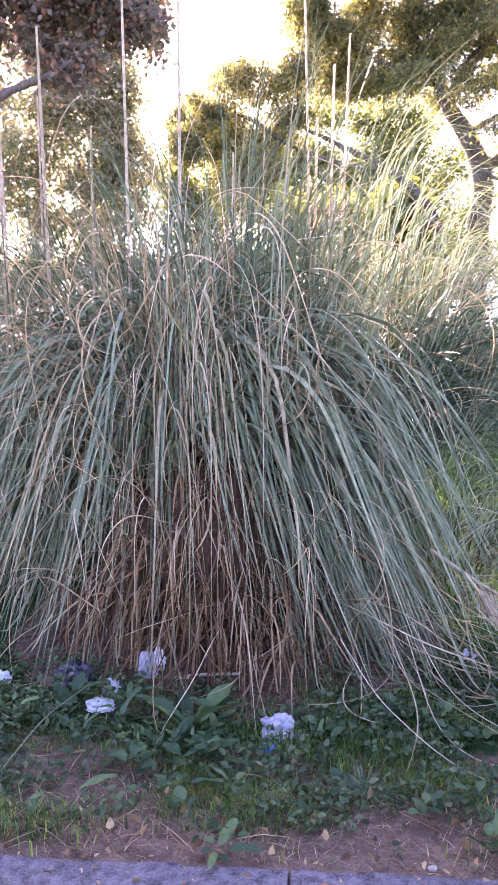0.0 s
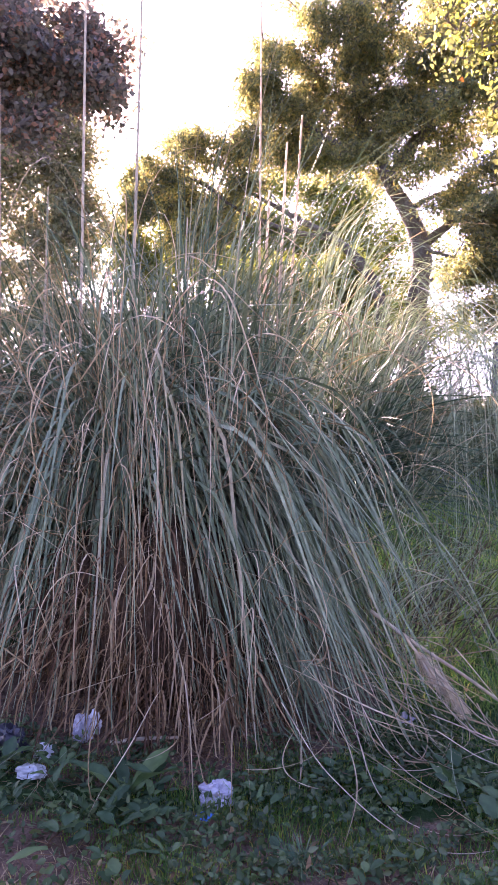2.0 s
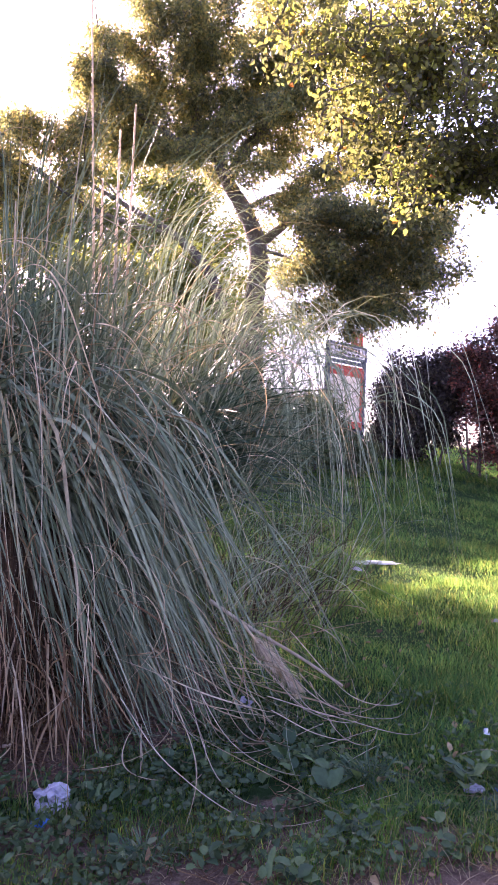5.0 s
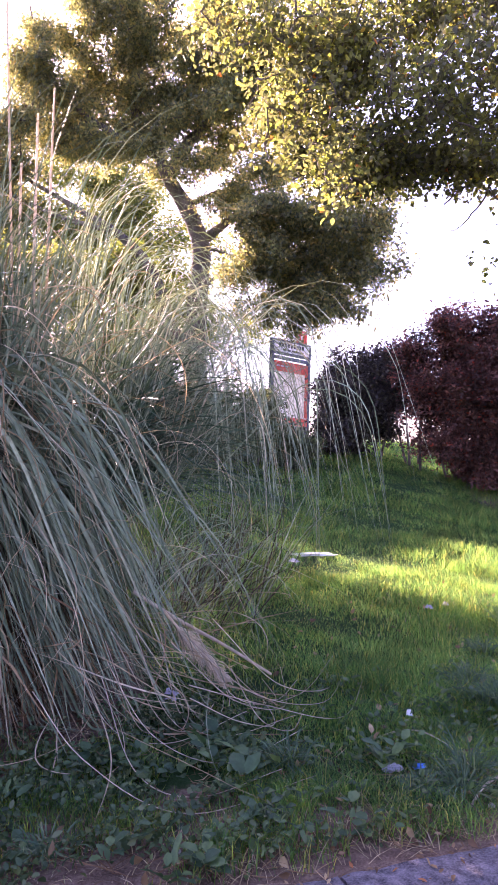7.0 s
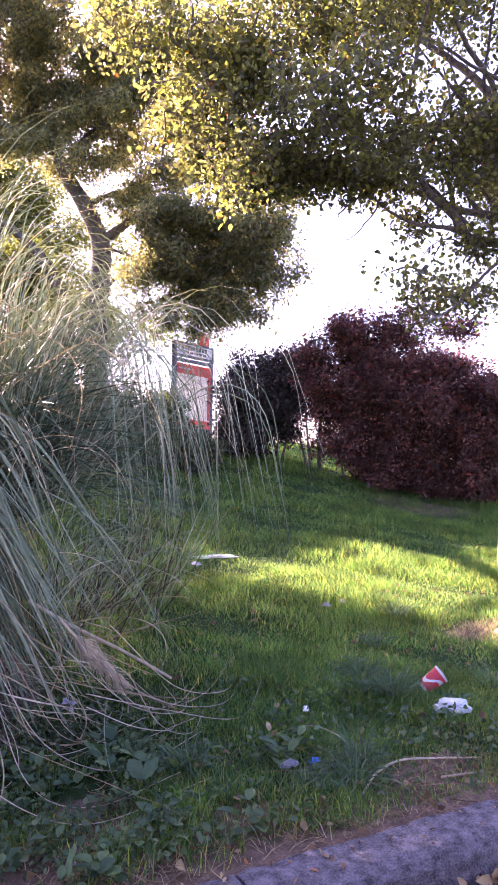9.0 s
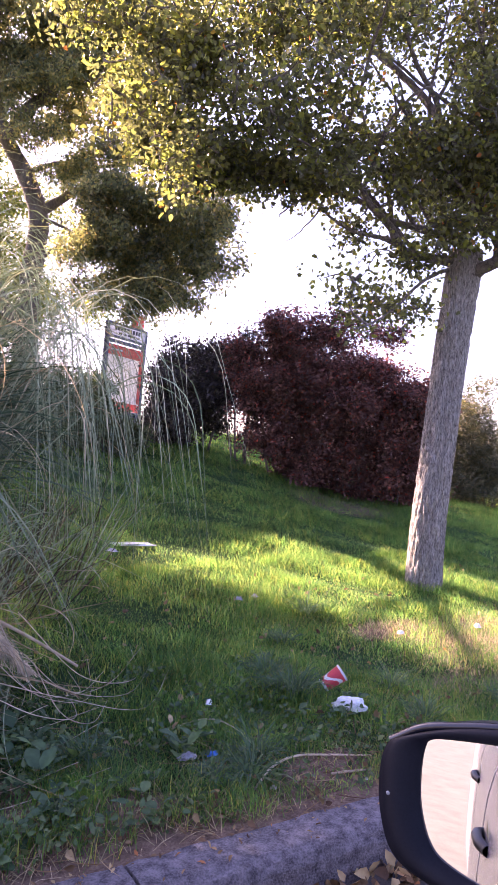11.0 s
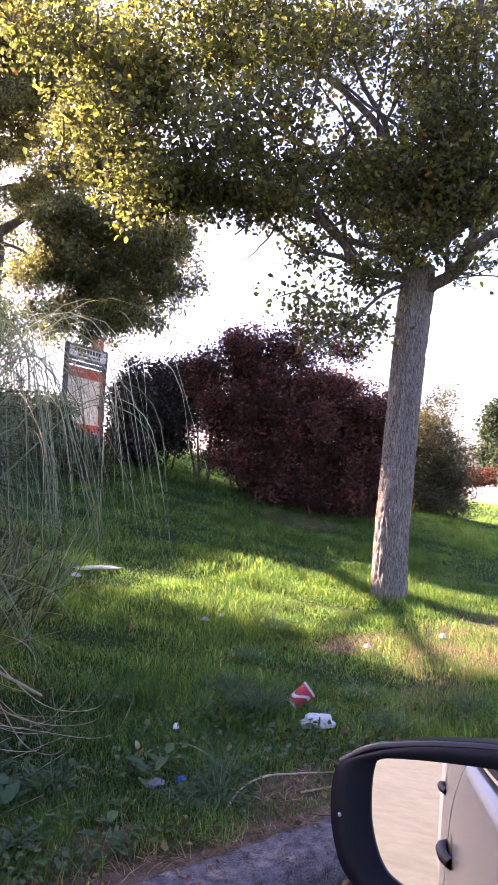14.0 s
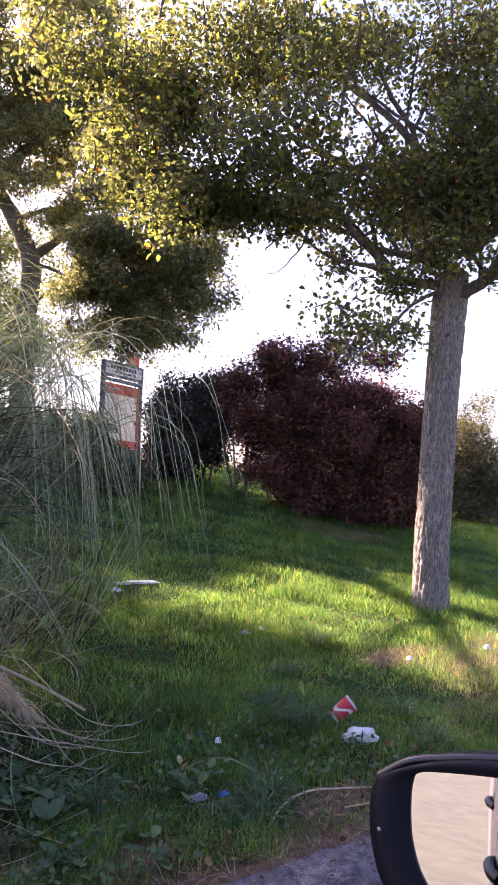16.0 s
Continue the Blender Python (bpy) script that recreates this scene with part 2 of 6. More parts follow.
M_BAG = surface("lilac_white_plastic_bag", (0.3, 0.285, 0.34), (0.6, 0.585, 0.63), 0.3, 8, 30, 0.08, spec=0.6)
M_BLACKBAG = surface("black_plastic_bag", (0.01, 0.01, 0.016), (0.03, 0.03, 0.045), 0.3, 14, 60, 0.4, spec=0.6)
M_CUPWHITE = surface("white_paper_cup", (0.72, 0.71, 0.69), (0.8, 0.79, 0.77), 0.45, 10, 80, 0.05)
M_CUPRED = surface("red_cup_print", (0.56, 0.05, 0.06), (0.68, 0.075, 0.085), 0.45, 10, 80, 0.05)
M_BLUELIT = surface("blue_wrapper", (0.03, 0.16, 0.6), (0.12, 0.35, 0.8), 0.3, 30, 90, 0.3)
M_HOUSING = surface("black_textured_plastic", (0.006, 0.006, 0.01), (0.01, 0.01, 0.015), 0.5, 30, 400, 0.25, spec=0.16, depth=0.001)
M_GLOSSBLACK = plain("gloss_black_trim", (0.01, 0.01, 0.016), 0.16, 0.0, 0.6)
M_MIRROR = plain("mirror_glass", (0.82, 0.81, 0.84), 0.01, 1.0)
M_PAINT = surface("silver_white_car_paint", (0.17, 0.17, 0.185), (0.2, 0.2, 0.215), 0.22, 2, 300, 0.0, spec=0.6)
M_TYRE = surface("tyre_rubber", (0.012, 0.012, 0.012), (0.03, 0.03, 0.03), 0.85, 20, 90, 0.3)
M_STEEL = surface("galvanised_steel", (0.34, 0.35, 0.36), (0.46, 0.47, 0.48), 0.45, 6, 60, 0.1, metal=0.8)
M_PEBBLE = surface("pale_pebble", (0.3, 0.27, 0.22), (0.6, 0.56, 0.48), 0.85, 30, 90, 0.3)


# ---------- mesh helpers ----------
def raw_mesh(name, verts, faces, material, smooth=False):
    """A mesh from arrays; every face has the same number of corners."""
    verts, faces = np.asarray(verts, dtype=np.float32), np.asarray(faces, dtype=np.int32)
    me = bpy.data.meshes.new(name)
    me.vertices.add(len(verts))
    me.vertices.foreach_set("co", verts.ravel())
    me.loops.add(faces.size)
    me.loops.foreach_set("vertex_index", faces.ravel())
    me.polygons.add(len(faces))
    me.polygons.foreach_set("loop_start", np.arange(0, faces.size, faces.shape[1], dtype=np.int32))
    if smooth:
        me.polygons.foreach_set("use_smooth", np.ones(len(faces), dtype=bool))
    me.update(calc_edges=True)
    me.materials.append(material)
    return me


def arrays(name, verts, faces, material, parent=None, label="", smooth=False):
    ob = new(name, raw_mesh(name, verts, faces, material, smooth))
    if parent:
        ob.parent = parent
    return tagged(ob, label)


def part(name, bm, material, parent=None, label="", smooth=False):
    me = bpy.data.meshes.new(name)
    bm.normal_update()
    if smooth:
        for f in bm.faces:
            f.smooth = True
    bm.to_mesh(me)
    bm.free()
    for mt in (material if isinstance(material, (list, tuple)) else [material]):
        me.materials.append(mt)
    ob = new(name, me)
    if parent:
        ob.parent = parent
    return tagged(ob, label)


def thing(name, at, label, category, group="", kind=""):
    ob = new(name)
    ob.location, ob.empty_display_size = at, 0.1
    bpy.context.view_layer.update()
    return tagged(ob, label, category, group, kind)


def box(x0, x1, y0, y1, z0, z1, bevel=0.0):
    bm = bmesh.new()
    bmesh.ops.create_cube(bm, size=1, matrix=Matrix.Translation(((x0 + x1) / 2, (y0 + y1) / 2, (z0 + z1) / 2)) @ Matrix.Diagonal((x1 - x0, y1 - y0, z1 - z0, 1)))
    if bevel:
        bmesh.ops.bevel(bm, geom=bm.edges[:], offset=bevel, segments=2, affect="EDGES")
    return bm


def tube(path, radii, sides=6):
    """Vertices and quads of a round limb along a path."""
    path, radii = np.asarray(path, float), np.asarray(radii, float)
    tang = np.gradient(path, axis=0)
    tang /= np.linalg.norm(tang, axis=1)[:, None] + 1e-9
    ref = np.where(np.abs(tang[:, 2:3]) > 0.9, [[1.0, 0, 0]], [[0, 0, 1.0]])
    u = np.cross(tang, ref)
    for k in range(1, len(u)):
        u[k] = u[k - 1] - tang[k] * (u[k - 1] @ tang[k])
    u /= np.linalg.norm(u, axis=1)[:, None] + 1e-9
    v = np.cross(tang, u)
    a = np.arange(sides) * 2 * np.pi / sides
    ring = np.cos(a)[None, :, None] * u[:, None] + np.sin(a)[None, :, None] * v[:, None]
    verts = (path[:, None] + ring * radii[:, None, None]).reshape(-1, 3)
    i, j = np.meshgrid(np.arange(len(path) - 1), np.arange(sides), indexing="ij")
    q = np.stack([i * sides + j, i * sides + (j + 1) % sides, (i + 1) * sides + (j + 1) % sides, (i + 1) * sides + j], -1).reshape(-1, 4)
    return verts, q


def join(pieces):
    vs, fs, k = [], [], 0
    for v, f in pieces:
        vs.append(v)
        fs.append(f + k)
        k += len(v)
    return np.concatenate(vs), np.concatenate(fs)


def unit(v):
    return v / (np.linalg.norm(v, axis=-1, keepdims=True) + 1e-9)


def leaves(centres, size, droop=0.3, wide=0.55, spread=0.35, simple=False):
    """One folded pointed leaf at every centre, turned at random: vertices and quads."""
    n = len(centres)
    d = unit(rng.normal(size=(n, 3)) * [1, 1, 0.7] + [0, 0, -droop])
    s = unit(np.cross(d, rng.normal(size=(n, 3)) + [0, 0, 0.8]))
    up = np.cross(s, d)
    L = (size * rng.uniform(1 - spread, 1 + spread, n))[:, None]
    W = L * wide * 0.5
    c = np.asarray(centres)
    if simple:
        v = np.stack([c, c + d * L * 0.45 + s * W, c + d * L - up * L * 0.12, c + d * L * 0.5 - s * W], 1).reshape(-1, 3)
        return v, np.arange(n)[:, None] * 4 + [0, 1, 2, 3]
    fold = up * W * rng.uniform(0.1, 0.6, (n, 1))
    v = np.stack([c, c + d * L * 0.3 + s * W + fold, c + d * L * 0.68 + s * W * 0.75 + fold - up * L * 0.04, c + d * L - up * L * 0.12,
                  c + d * L * 0.68 - s * W * 0.75 + fold - up * L * 0.04, c + d * L * 0.3 - s * W + fold], 1).reshape(-1, 3)
    k = np.arange(n)[:, None] * 6
    f = np.concatenate([k + [0, 1, 2, 3], k + [0, 3, 4, 5]], 0)
    return v, f


def ribbons(paths, widths, fold=0.35, side=None):
    """Folded tapering blades. paths: n x k x 3, widths: n."""
    p = np.asarray(paths, float)
    n, k, _ = p.shape
    tang = unit(np.gradient(p, axis=1))
    if side is None:
        side = unit(rng.normal(size=(n, 1, 3)) * [1, 1, 0.15])
    s = unit(np.cross(tang, np.cross(np.broadcast_to(side, p.shape), tang)))
    up = np.cross(s, tang)
    t = np.linspace(0, 1, k)
    prof = np.minimum(1, 0.55 + t * 2.5) * np.clip((1 - t) * 2.2, 0.04, 1)
    w = np.asarray(widths)[:, None, None] * prof[None, :, None] * 0.5
    v = np.stack([p + s * w + up * w * fold, p, p - s * w + up * w * fold], 2).reshape(-1, 3)
    i, j, e = np.meshgrid(np.arange(n), np.arange(k - 1), np.arange(2), indexing="ij")
    b = (i * k + j) * 3 + e
    return v, np.stack([b, b + 1, b + 4, b + 3], -1).reshape(-1, 4)


# ---------- the lie of the land ----------
def smooth01(t):
    t = np.clip(t, 0, 1)
    return t * t * (3 - 2 * t)


def kerb_back(x):
    return 1.83 - 0.085 * np.asarray(x, float)


def land(x, y):
    """Height of the verge and the bank behind it."""
    x, y = np.asarray(x, float), np.asarray(y, float)
    bank = 1.7 * smooth01((y - 2.2) / 10.8) * (1 - 0.8 * smooth01((x - 7.5) / 6.5)) * (1 - 0.75 * smooth01((y - 17) / 15))
    crest = 0.15 * smooth01((y - 6.2) / 3) * (1 - smooth01((y - 9.6) / 2.6)) * (1 - smooth01((x - 5.7) / 1.2))
    far = 0.016 * np.clip(x - 16, 0, 40)
    small = 0.014 * np.sin(x * 2.1 + 0.7) * np.sin(y * 1.7) + 0.008 * np.sin(x * 5.3) * np.cos(y * 4.4 + 1)
    edge = smooth01((y - kerb_back(x)) / 0.5)
    return np.where(y > kerb_back(x) - 0.1, (bank + crest + far + small * edge) - 0.012, -0.17)


def patch(x, y, cx, cy, rx, ry):
    return smooth01(1.5 - np.hypot((x - cx) / rx, (y - cy) / ry))


def worn(x, y):
    """1 where the turf is worn away."""
    p = np.maximum(patch(x, y, 4.9, 2.85, 1.3, 0.55) * (0.74 + 0.32 * np.sin(x * 5.3 + 2 * np.sin(y * 4)) * np.sin(y * 7.1 + 1.5 * np.sin(x * 3.1))), patch(x, y, 3.85, 3.3, 0.36, 0.16))
    p = np.maximum(p, patch(x, y, 2.05, 1.95, 0.22, 0.1))
    p = np.maximum(p, patch(x, y, 1.0, 2.0, 0.5, 0.14))
    p = np.maximum(p, 0.55 * patch(x, y, 3.5, 2.35, 0.42, 0.3))
    return np.maximum(p, patch(x, y, 4.4, 2.5, 0.5, 0.2))


def spread_out(a, b, step, reach):
    mid = np.arange(a, b + 1e-6, step)
    out = np.cumsum(step * 1.25 ** np.arange(1, 80))
    out = out[out < reach]
    return np.concatenate([a - out[::-1], mid, b + out])


gx = spread_out(-4, 10, 0.14, 1500)
gv = np.concatenate([-spread_out(0, 4, 0.5, 1500)[::-1][:-1] - 0.12, np.array([-0.1, -0.06]), spread_out(0, 10, 0.12, 1500)])
gv = np.unique(np.round(gv, 4))
X, V = np.meshgrid(gx, gv, indexing="ij")
Yg = kerb_back(np.clip(X, -30, 30)) + V
Zg = land(X, Yg)
i, j = np.meshgrid(np.arange(len(gx) - 1), np.arange(len(gv) - 1), indexing="ij")
b = i * len(gv) + j
ground = arrays("ground", np.stack([X, Yg, Zg], -1).reshape(-1, 3), np.stack([b, b + len(gv), b + len(gv) + 1, b + 1], -1).reshape(-1, 4), M_SOIL, smooth=True)
bare = ground.data.attributes.new("bare_soil", "FLOAT", "POINT")
strip = (1 - smooth01((Yg - kerb_back(X) - 0.45 * (X < 1.3)) / 0.5)) * (Yg > kerb_back(X) - 0.2)
skirt = 1 - smooth01((np.hypot((X + 0.12) / 1.2, (Yg - 3.75) / 1.1) - 0.75) / 0.35)
under = 0.85 * patch(X, Yg, 7.1, 6.9, 1.3, 0.9)
bare.data.foreach_set("value", np.maximum.reduce([strip, worn(X, Yg), skirt, under]).ravel().astype(np.float32))
tagged(ground, "brown soil verge and mossy lawn bank", "ground", kind="structure")

# the road by the kerb: a concrete carriageway, its gutter strip and the kerb stones
bm = bmesh.new()
xs = np.concatenate([np.linspace(-40, -6, 12), np.linspace(-5, 6, 23), np.linspace(8, 40, 10)])
rows = []
for x in xs:
    f = float(kerb_back(x)) - 0.2
    rows.append([bm.verts.new((x, f - w, -0.13 - d)) for w, d in ((0, 0), (0.34, 0.004), (1.0, -0.01), (3.0, -0.05), (9.0, 0.0))])
for r0, r1 in zip(rows, rows[1:]):
    for k in range(4):
        bm.faces.new((r0[k], r0[k + 1], r1[k + 1], r1[k])).material_index = 1 if k == 0 else 0
road = part("road", bm, [M_ROAD, M_GUTTER])
tagged(road, "pale worn concrete carriageway, its gutter strip coloured dark for the shade there", "road", kind="structure")
kerb = thing("kerb", (0, float(kerb_back(0)), 0), "weathered grey concrete kerb with rounded top", "kerb", kind="structure")
slope = math.atan(-0.085)
bm = bmesh.new()
prof = [(0.0, -0.2), (0.0, -0.012), (-0.012, 0.002), (-0.1, 0.006), (-0.15, 0.003), (-0.178, -0.012), (-0.192, -0.04), (-0.2, -0.17), (-0.2, -0.2)]
N_SEG = 26
cols = [[bm.verts.new((s * 0.992 / N_SEG - 0.496, py + 0.006 * noise.noise((s * 0.7, py * 30, 3)), pz + (0.009 * noise.noise((s * 0.55, py * 28, pz * 30)) if pz > -0.19 else 0))) for py, pz in prof] for s in range(N_SEG + 1)]
for c0, c1 in zip(cols, cols[1:]):
    for k in range(len(prof) - 1):
        bm.faces.new((c0[k], c1[k], c1[k + 1], c0[k + 1]))
bm.faces.new(cols[0]), bm.faces.new(cols[-1][::-1])
bmesh.ops.recalc_face_normals(bm, faces=bm.faces[:])
first = part("kerb_stone", bm, M_KERB, kerb, smooth=False)
first.location, first.rotation_euler = (-7.4 * math.cos(slope), -7.4 * math.sin(slope), 0), (0, 0, slope)
for k in range(1, 17):
    o = new("kerb_stone", first.data)
    o.parent = kerb
    s = -7.4 + k * 1.0
    o.location, o.rotation_euler = (s * math.cos(slope), s * math.sin(slope), 0.002 * math.sin(k * 2.3)), (0, 0, slope + 0.004 * math.sin(k * 5.1))

# the side road beyond the lawn
bm = bmesh.new()
rows = []
for s in np.linspace(-14, 40, 19):
    c, d = Vector((17.56, 10.49)), Vector((0.525, 0.851))
    nrm = Vector((0.851, -0.525))
    row = []
    for w in (0, 3, 7, 12, 18):
        q = c + d * float(s) + nrm * (w + 0.2 * math.sin(float(s)))
        row.append(bm.verts.new((q.x, q.y, float(land(q.x, q.y)) + 0.03)))
    rows.append(row)
for r0, r1 in zip(rows, rows[1:]):
    for k in range(4):
        bm.faces.new((r0[k], r1[k], r1[k + 1], r0[k + 1]))
bmesh.ops.recalc_face_normals(bm, faces=bm.faces[:])
for f in bm.faces:
    if f.normal.z < 0:
        f.normal_flip()
tagged(part("side_road", bm, M_FARROAD), "pale sunlit asphalt side road beyond the lawn", "road", kind="structure")


# ---------- trees and shrubs ----------
def curve(points, n):
    """A smooth line through a few points."""
    p = np.asarray(points, float)
    p = np.concatenate([[2 * p[0] - p[1]], p, [2 * p[-1] - p[-2]]])
    s = np.linspace(0, len(p) - 3 - 1e-6, n)
    k = s.astype(int)
    t = (s - k)[:, None]
    a, b_, c, d = p[k], p[k + 1], p[k + 2], p[k + 3]
    return 0.5 * (2 * b_ + (c - a) * t + (2 * a - 5 * b_ + 4 * c - d) * t * t + (3 * b_ - a - 3 * c + d) * t ** 3)


def in_blob(centre, radii, n, shell=0.35):
    d = unit(rng.normal(size=(n, 3)))
    r = rng.uniform(shell ** 3, 1, n) ** (1 / 3)
    ph = rng.uniform(0, 6.28, 3)
    lump = 0.86 + 0.34 * np.sin(d[:, 0] * 4 + ph[0]) * np.sin(d[:, 1] * 4.5 + ph[1]) + 0.2 * np.sin(d[:, 2] * 5 + ph[2] + d[:, 0] * 3)
    return np.asarray(centre) + d * (r * lump)[:, None] * np.asarray(radii)


def clusters(masses, k, more=1.0, size=(0.34, 0.6), reach=0.85):
    """Breaks each leafy mass into smaller uneven ones with gaps between."""
    made = []
    for c, r, n in masses:
        for _ in range(k):
            at = np.asarray(c) + unit(rng.normal(size=3)) * np.asarray(r) * rng.uniform(0.25, reach)
            made.append((tuple(at), tuple(np.asarray(r) * rng.uniform(*size) * rng.uniform(0.85, 1.15, 3)), max(2, int(n * more / k))))
    return made


def crown_on(root, limbs, blobs, leaf_mat, leaf_size, per, clump, bark, twig_mat, twig_r=0.004, sides=8, wide=0.55, droop=0.3, limb_names=True, trunk_made=False, loose=0.0, tip=3, flat=0.75, branches=0):
    """Trunk and limbs along given lines, twigs that reach into the crown's masses, leaves in clumps along them."""
    base = np.array(root.location)
    nodes = []
    for k, (pts, r0, r1) in enumerate(limbs):
        pts = np.asarray(pts, float)
        bend = np.linalg.norm(np.diff(pts, axis=0), axis=1).mean() * 0.06
        pts[1:-1] += rng.normal(size=(len(pts) - 2, 3)) * bend * (k > 0)
        line = curve(pts, 14 + 4 * len(pts))
        line[2:-2] += np.cumsum(rng.normal(size=(len(line) - 4, 3)) * bend * 0.12, 0) * np.sin(np.linspace(0, np.pi, len(line) - 4))[:, None] * (k > 0)
        line[1:-1] += rng.normal(size=(len(line) - 2, 3)) * min(r1, 0.02) * 0.25
        rad = np.linspace(r0, r1, len(line)) * (1 + 0.03 * rng.normal(size=len(line)))
        nodes.append(line[3:] if k else line[len(line) // 2:])
        if not (k == 0 and trunk_made):
            v, f = tube(line - base, rad, sides)
            arrays("trunk" if k == 0 else "limb", v, f, bark, root, smooth=True)
    for line, limb in zip(nodes[1:], limbs[1:]):
        for _ in range(branches if limb[1] > 0.04 else 0):
            i = int(rng.integers(0, max(1, len(line) - 4)))
            way = unit(unit(line[i + 2] - line[i]) * 0.7 + rng.normal(size=3) * 0.6 + [0, 0, 0.4])
            way[2] = abs(way[2])
            L = rng.uniform(0.5, 1.3) * (1.2 if len(line) > 24 else 0.9)
            steps = way * L / 9 + np.cumsum(rng.normal(size=(10, 3)) * L * 0.014, 0)
            sub_line = line[i] + np.concatenate([np.zeros((1, 3)), np.cumsum(steps, 0)])
            v, f = tube(sub_line - base, np.linspace(0.022, 0.006, 11), 5)
            arrays("branch", v, f, bark, root, smooth=True)
            nodes.append(sub_line[3:])
    nodes = np.concatenate(nodes)
    att = np.concatenate([in_blob(c, r, n) for c, r, n in blobs])
    d0 = np.min(np.linalg.norm(att[:, None] - nodes[None], axis=2), axis=1)
    twigs, spots = [], []
    for q in att[np.argsort(d0)]:
        dist = np.linalg.norm(nodes - q, axis=1)
        k = int(np.argmin(dist))
        a, L = nodes[k], dist[k]
        if L < 0.05:
            continue
        side = rng.normal(size=3) * L * 0.12
        mid1, mid2 = a + (q - a) * 0.35 + side + [0, 0, 0.06 * L], a + (q - a) * 0.7 + side * 0.8 + [0, 0, 0.05 * L]
        line = curve([a, mid1, mid2, q], 7)
        r = twig_r * (0.8 + 2.2 * min(L, 1.5))
        twigs.append(tube(line, np.linspace(r, twig_r * 0.4, 7), 4))
        nodes = np.concatenate([nodes, line[2:]])
        spots.append(line[tip:])
    v, f = join(twigs)
    tagged(arrays("twig_mass", v - base, f, twig_mat, root), kind="stuff")
    spots = np.concatenate(spots)
    n = int(per * len(att))
    c = spots[rng.integers(0, len(spots), n)] + rng.normal(size=(n, 3)) * clump * [1, 1, flat]
    if loose:
        m = int(n * loose)
        c = np.concatenate([c, spots[rng.integers(0, len(spots), m)] + rng.normal(size=(m, 3)) * clump * 2.2])
    v, f = leaves(c, leaf_size, droop, wide, simple=root.name != "street_tree")
    tagged(arrays("crown", v - base, f, leaf_mat, root), kind="stuff")
    return root


# the street tree on the lawn, its trunk with deep upright ridges
near_tree = thing("street_tree", (5.0, 4.04, float(land(5.0, 4.04)) - 0.02), "street tree with grey ridged bark and yellow-green leaves", "tree")
axis = curve([(5.01, 4.05, 0.01), (5.03, 4.00, 0.87), (5.07, 3.93, 1.74), (5.12, 3.85, 2.61), (5.12, 3.78, 3.04)], 220)
ang = np.linspace(0, 2 * np.pi, 97)[:-1]
rad = np.interp(np.linspace(0, 1, 220), [0, 0.03, 0.1, 0.5, 0.85, 1], [0.165, 0.152, 0.142, 0.132, 0.14, 0.125])
vv = []
for k in range(220):
    for a in ang:
        z = axis[k][2]
        ridge = abs(noise.noise((math.cos(a) * 6.5, math.sin(a) * 6.5, z * 5))) + 0.6 * abs(noise.noise((math.cos(a) * 12, math.sin(a) * 12, z * 11 + 9)))
        vv.append(axis[k] + np.array([math.cos(a), math.sin(a), 0]) * (rad[k] - 0.01 + 0.05 * min(ridge, 0.5) + 0.008 * noise.noise((math.cos(a) * 1.3, math.sin(a) * 1.3, z))))
i, j = np.meshgrid(np.arange(219), np.arange(96), indexing="ij")
arrays("trunk", np.array(vv) - np.array(near_tree.location), np.stack([i * 96 + j, i * 96 + (j + 1) % 96, (i + 1) * 96 + (j + 1) % 96, (i + 1) * 96 + j], -1).reshape(-1, 4), M_BARK, near_tree, "pale grey-brown trunk with deep upright bark ridges", smooth=True)
street_limbs = [
    ([(5.11, 3.76, 3.00), (5.11, 3.70, 3.29), (5.05, 3.70, 3.57), (4.94, 3.78, 4.11), (4.81, 3.86, 4.59), (4.69, 3.93, 4.98), (4.62, 3.94, 5.39), (4.56, 3.94, 6.02)], 0.115, 0.035),
    ([(5.06, 3.83, 2.94), (4.84, 3.91, 2.94), (4.59, 4.02, 3.01), (4.41, 4.03, 3.18), (4.21, 4.08, 3.30), (4.01, 4.10, 3.58), (3.68, 4.23, 3.84), (3.30, 4.37, 3.96)], 0.05, 0.012),
    ([(5.12, 3.83, 3.12), (4.95, 3.90, 3.14), (4.73, 4.00, 3.22), (4.50, 4.11, 3.32), (4.23, 4.24, 3.39), (3.95, 4.36, 3.45), (3.62, 4.50, 3.52), (3.26, 4.63, 3.66)], 0.042, 0.01),
    ([(5.10, 3.78, 3.48), (4.92, 3.87, 3.77), (4.72, 3.97, 3.90), (4.54, 4.04, 3.98), (4.25, 4.21, 4.00), (3.91, 4.40, 4.29), (3.47, 4.61, 4.62)], 0.055, 0.012),
    ([(5.15, 3.71, 2.84), (5.15, 3.43, 2.94), (5.12, 3.17, 3.11), (5.14, 2.82, 3.15), (5.10, 2.52, 3.22)], 0.058, 0.03),
    ([(5.18, 3.69, 3.19), (5.25, 3.33, 3.40), (5.23, 3.08, 3.46), (5.20, 2.85, 3.51), (5.21, 2.53, 3.69)], 0.062, 0.03),
]
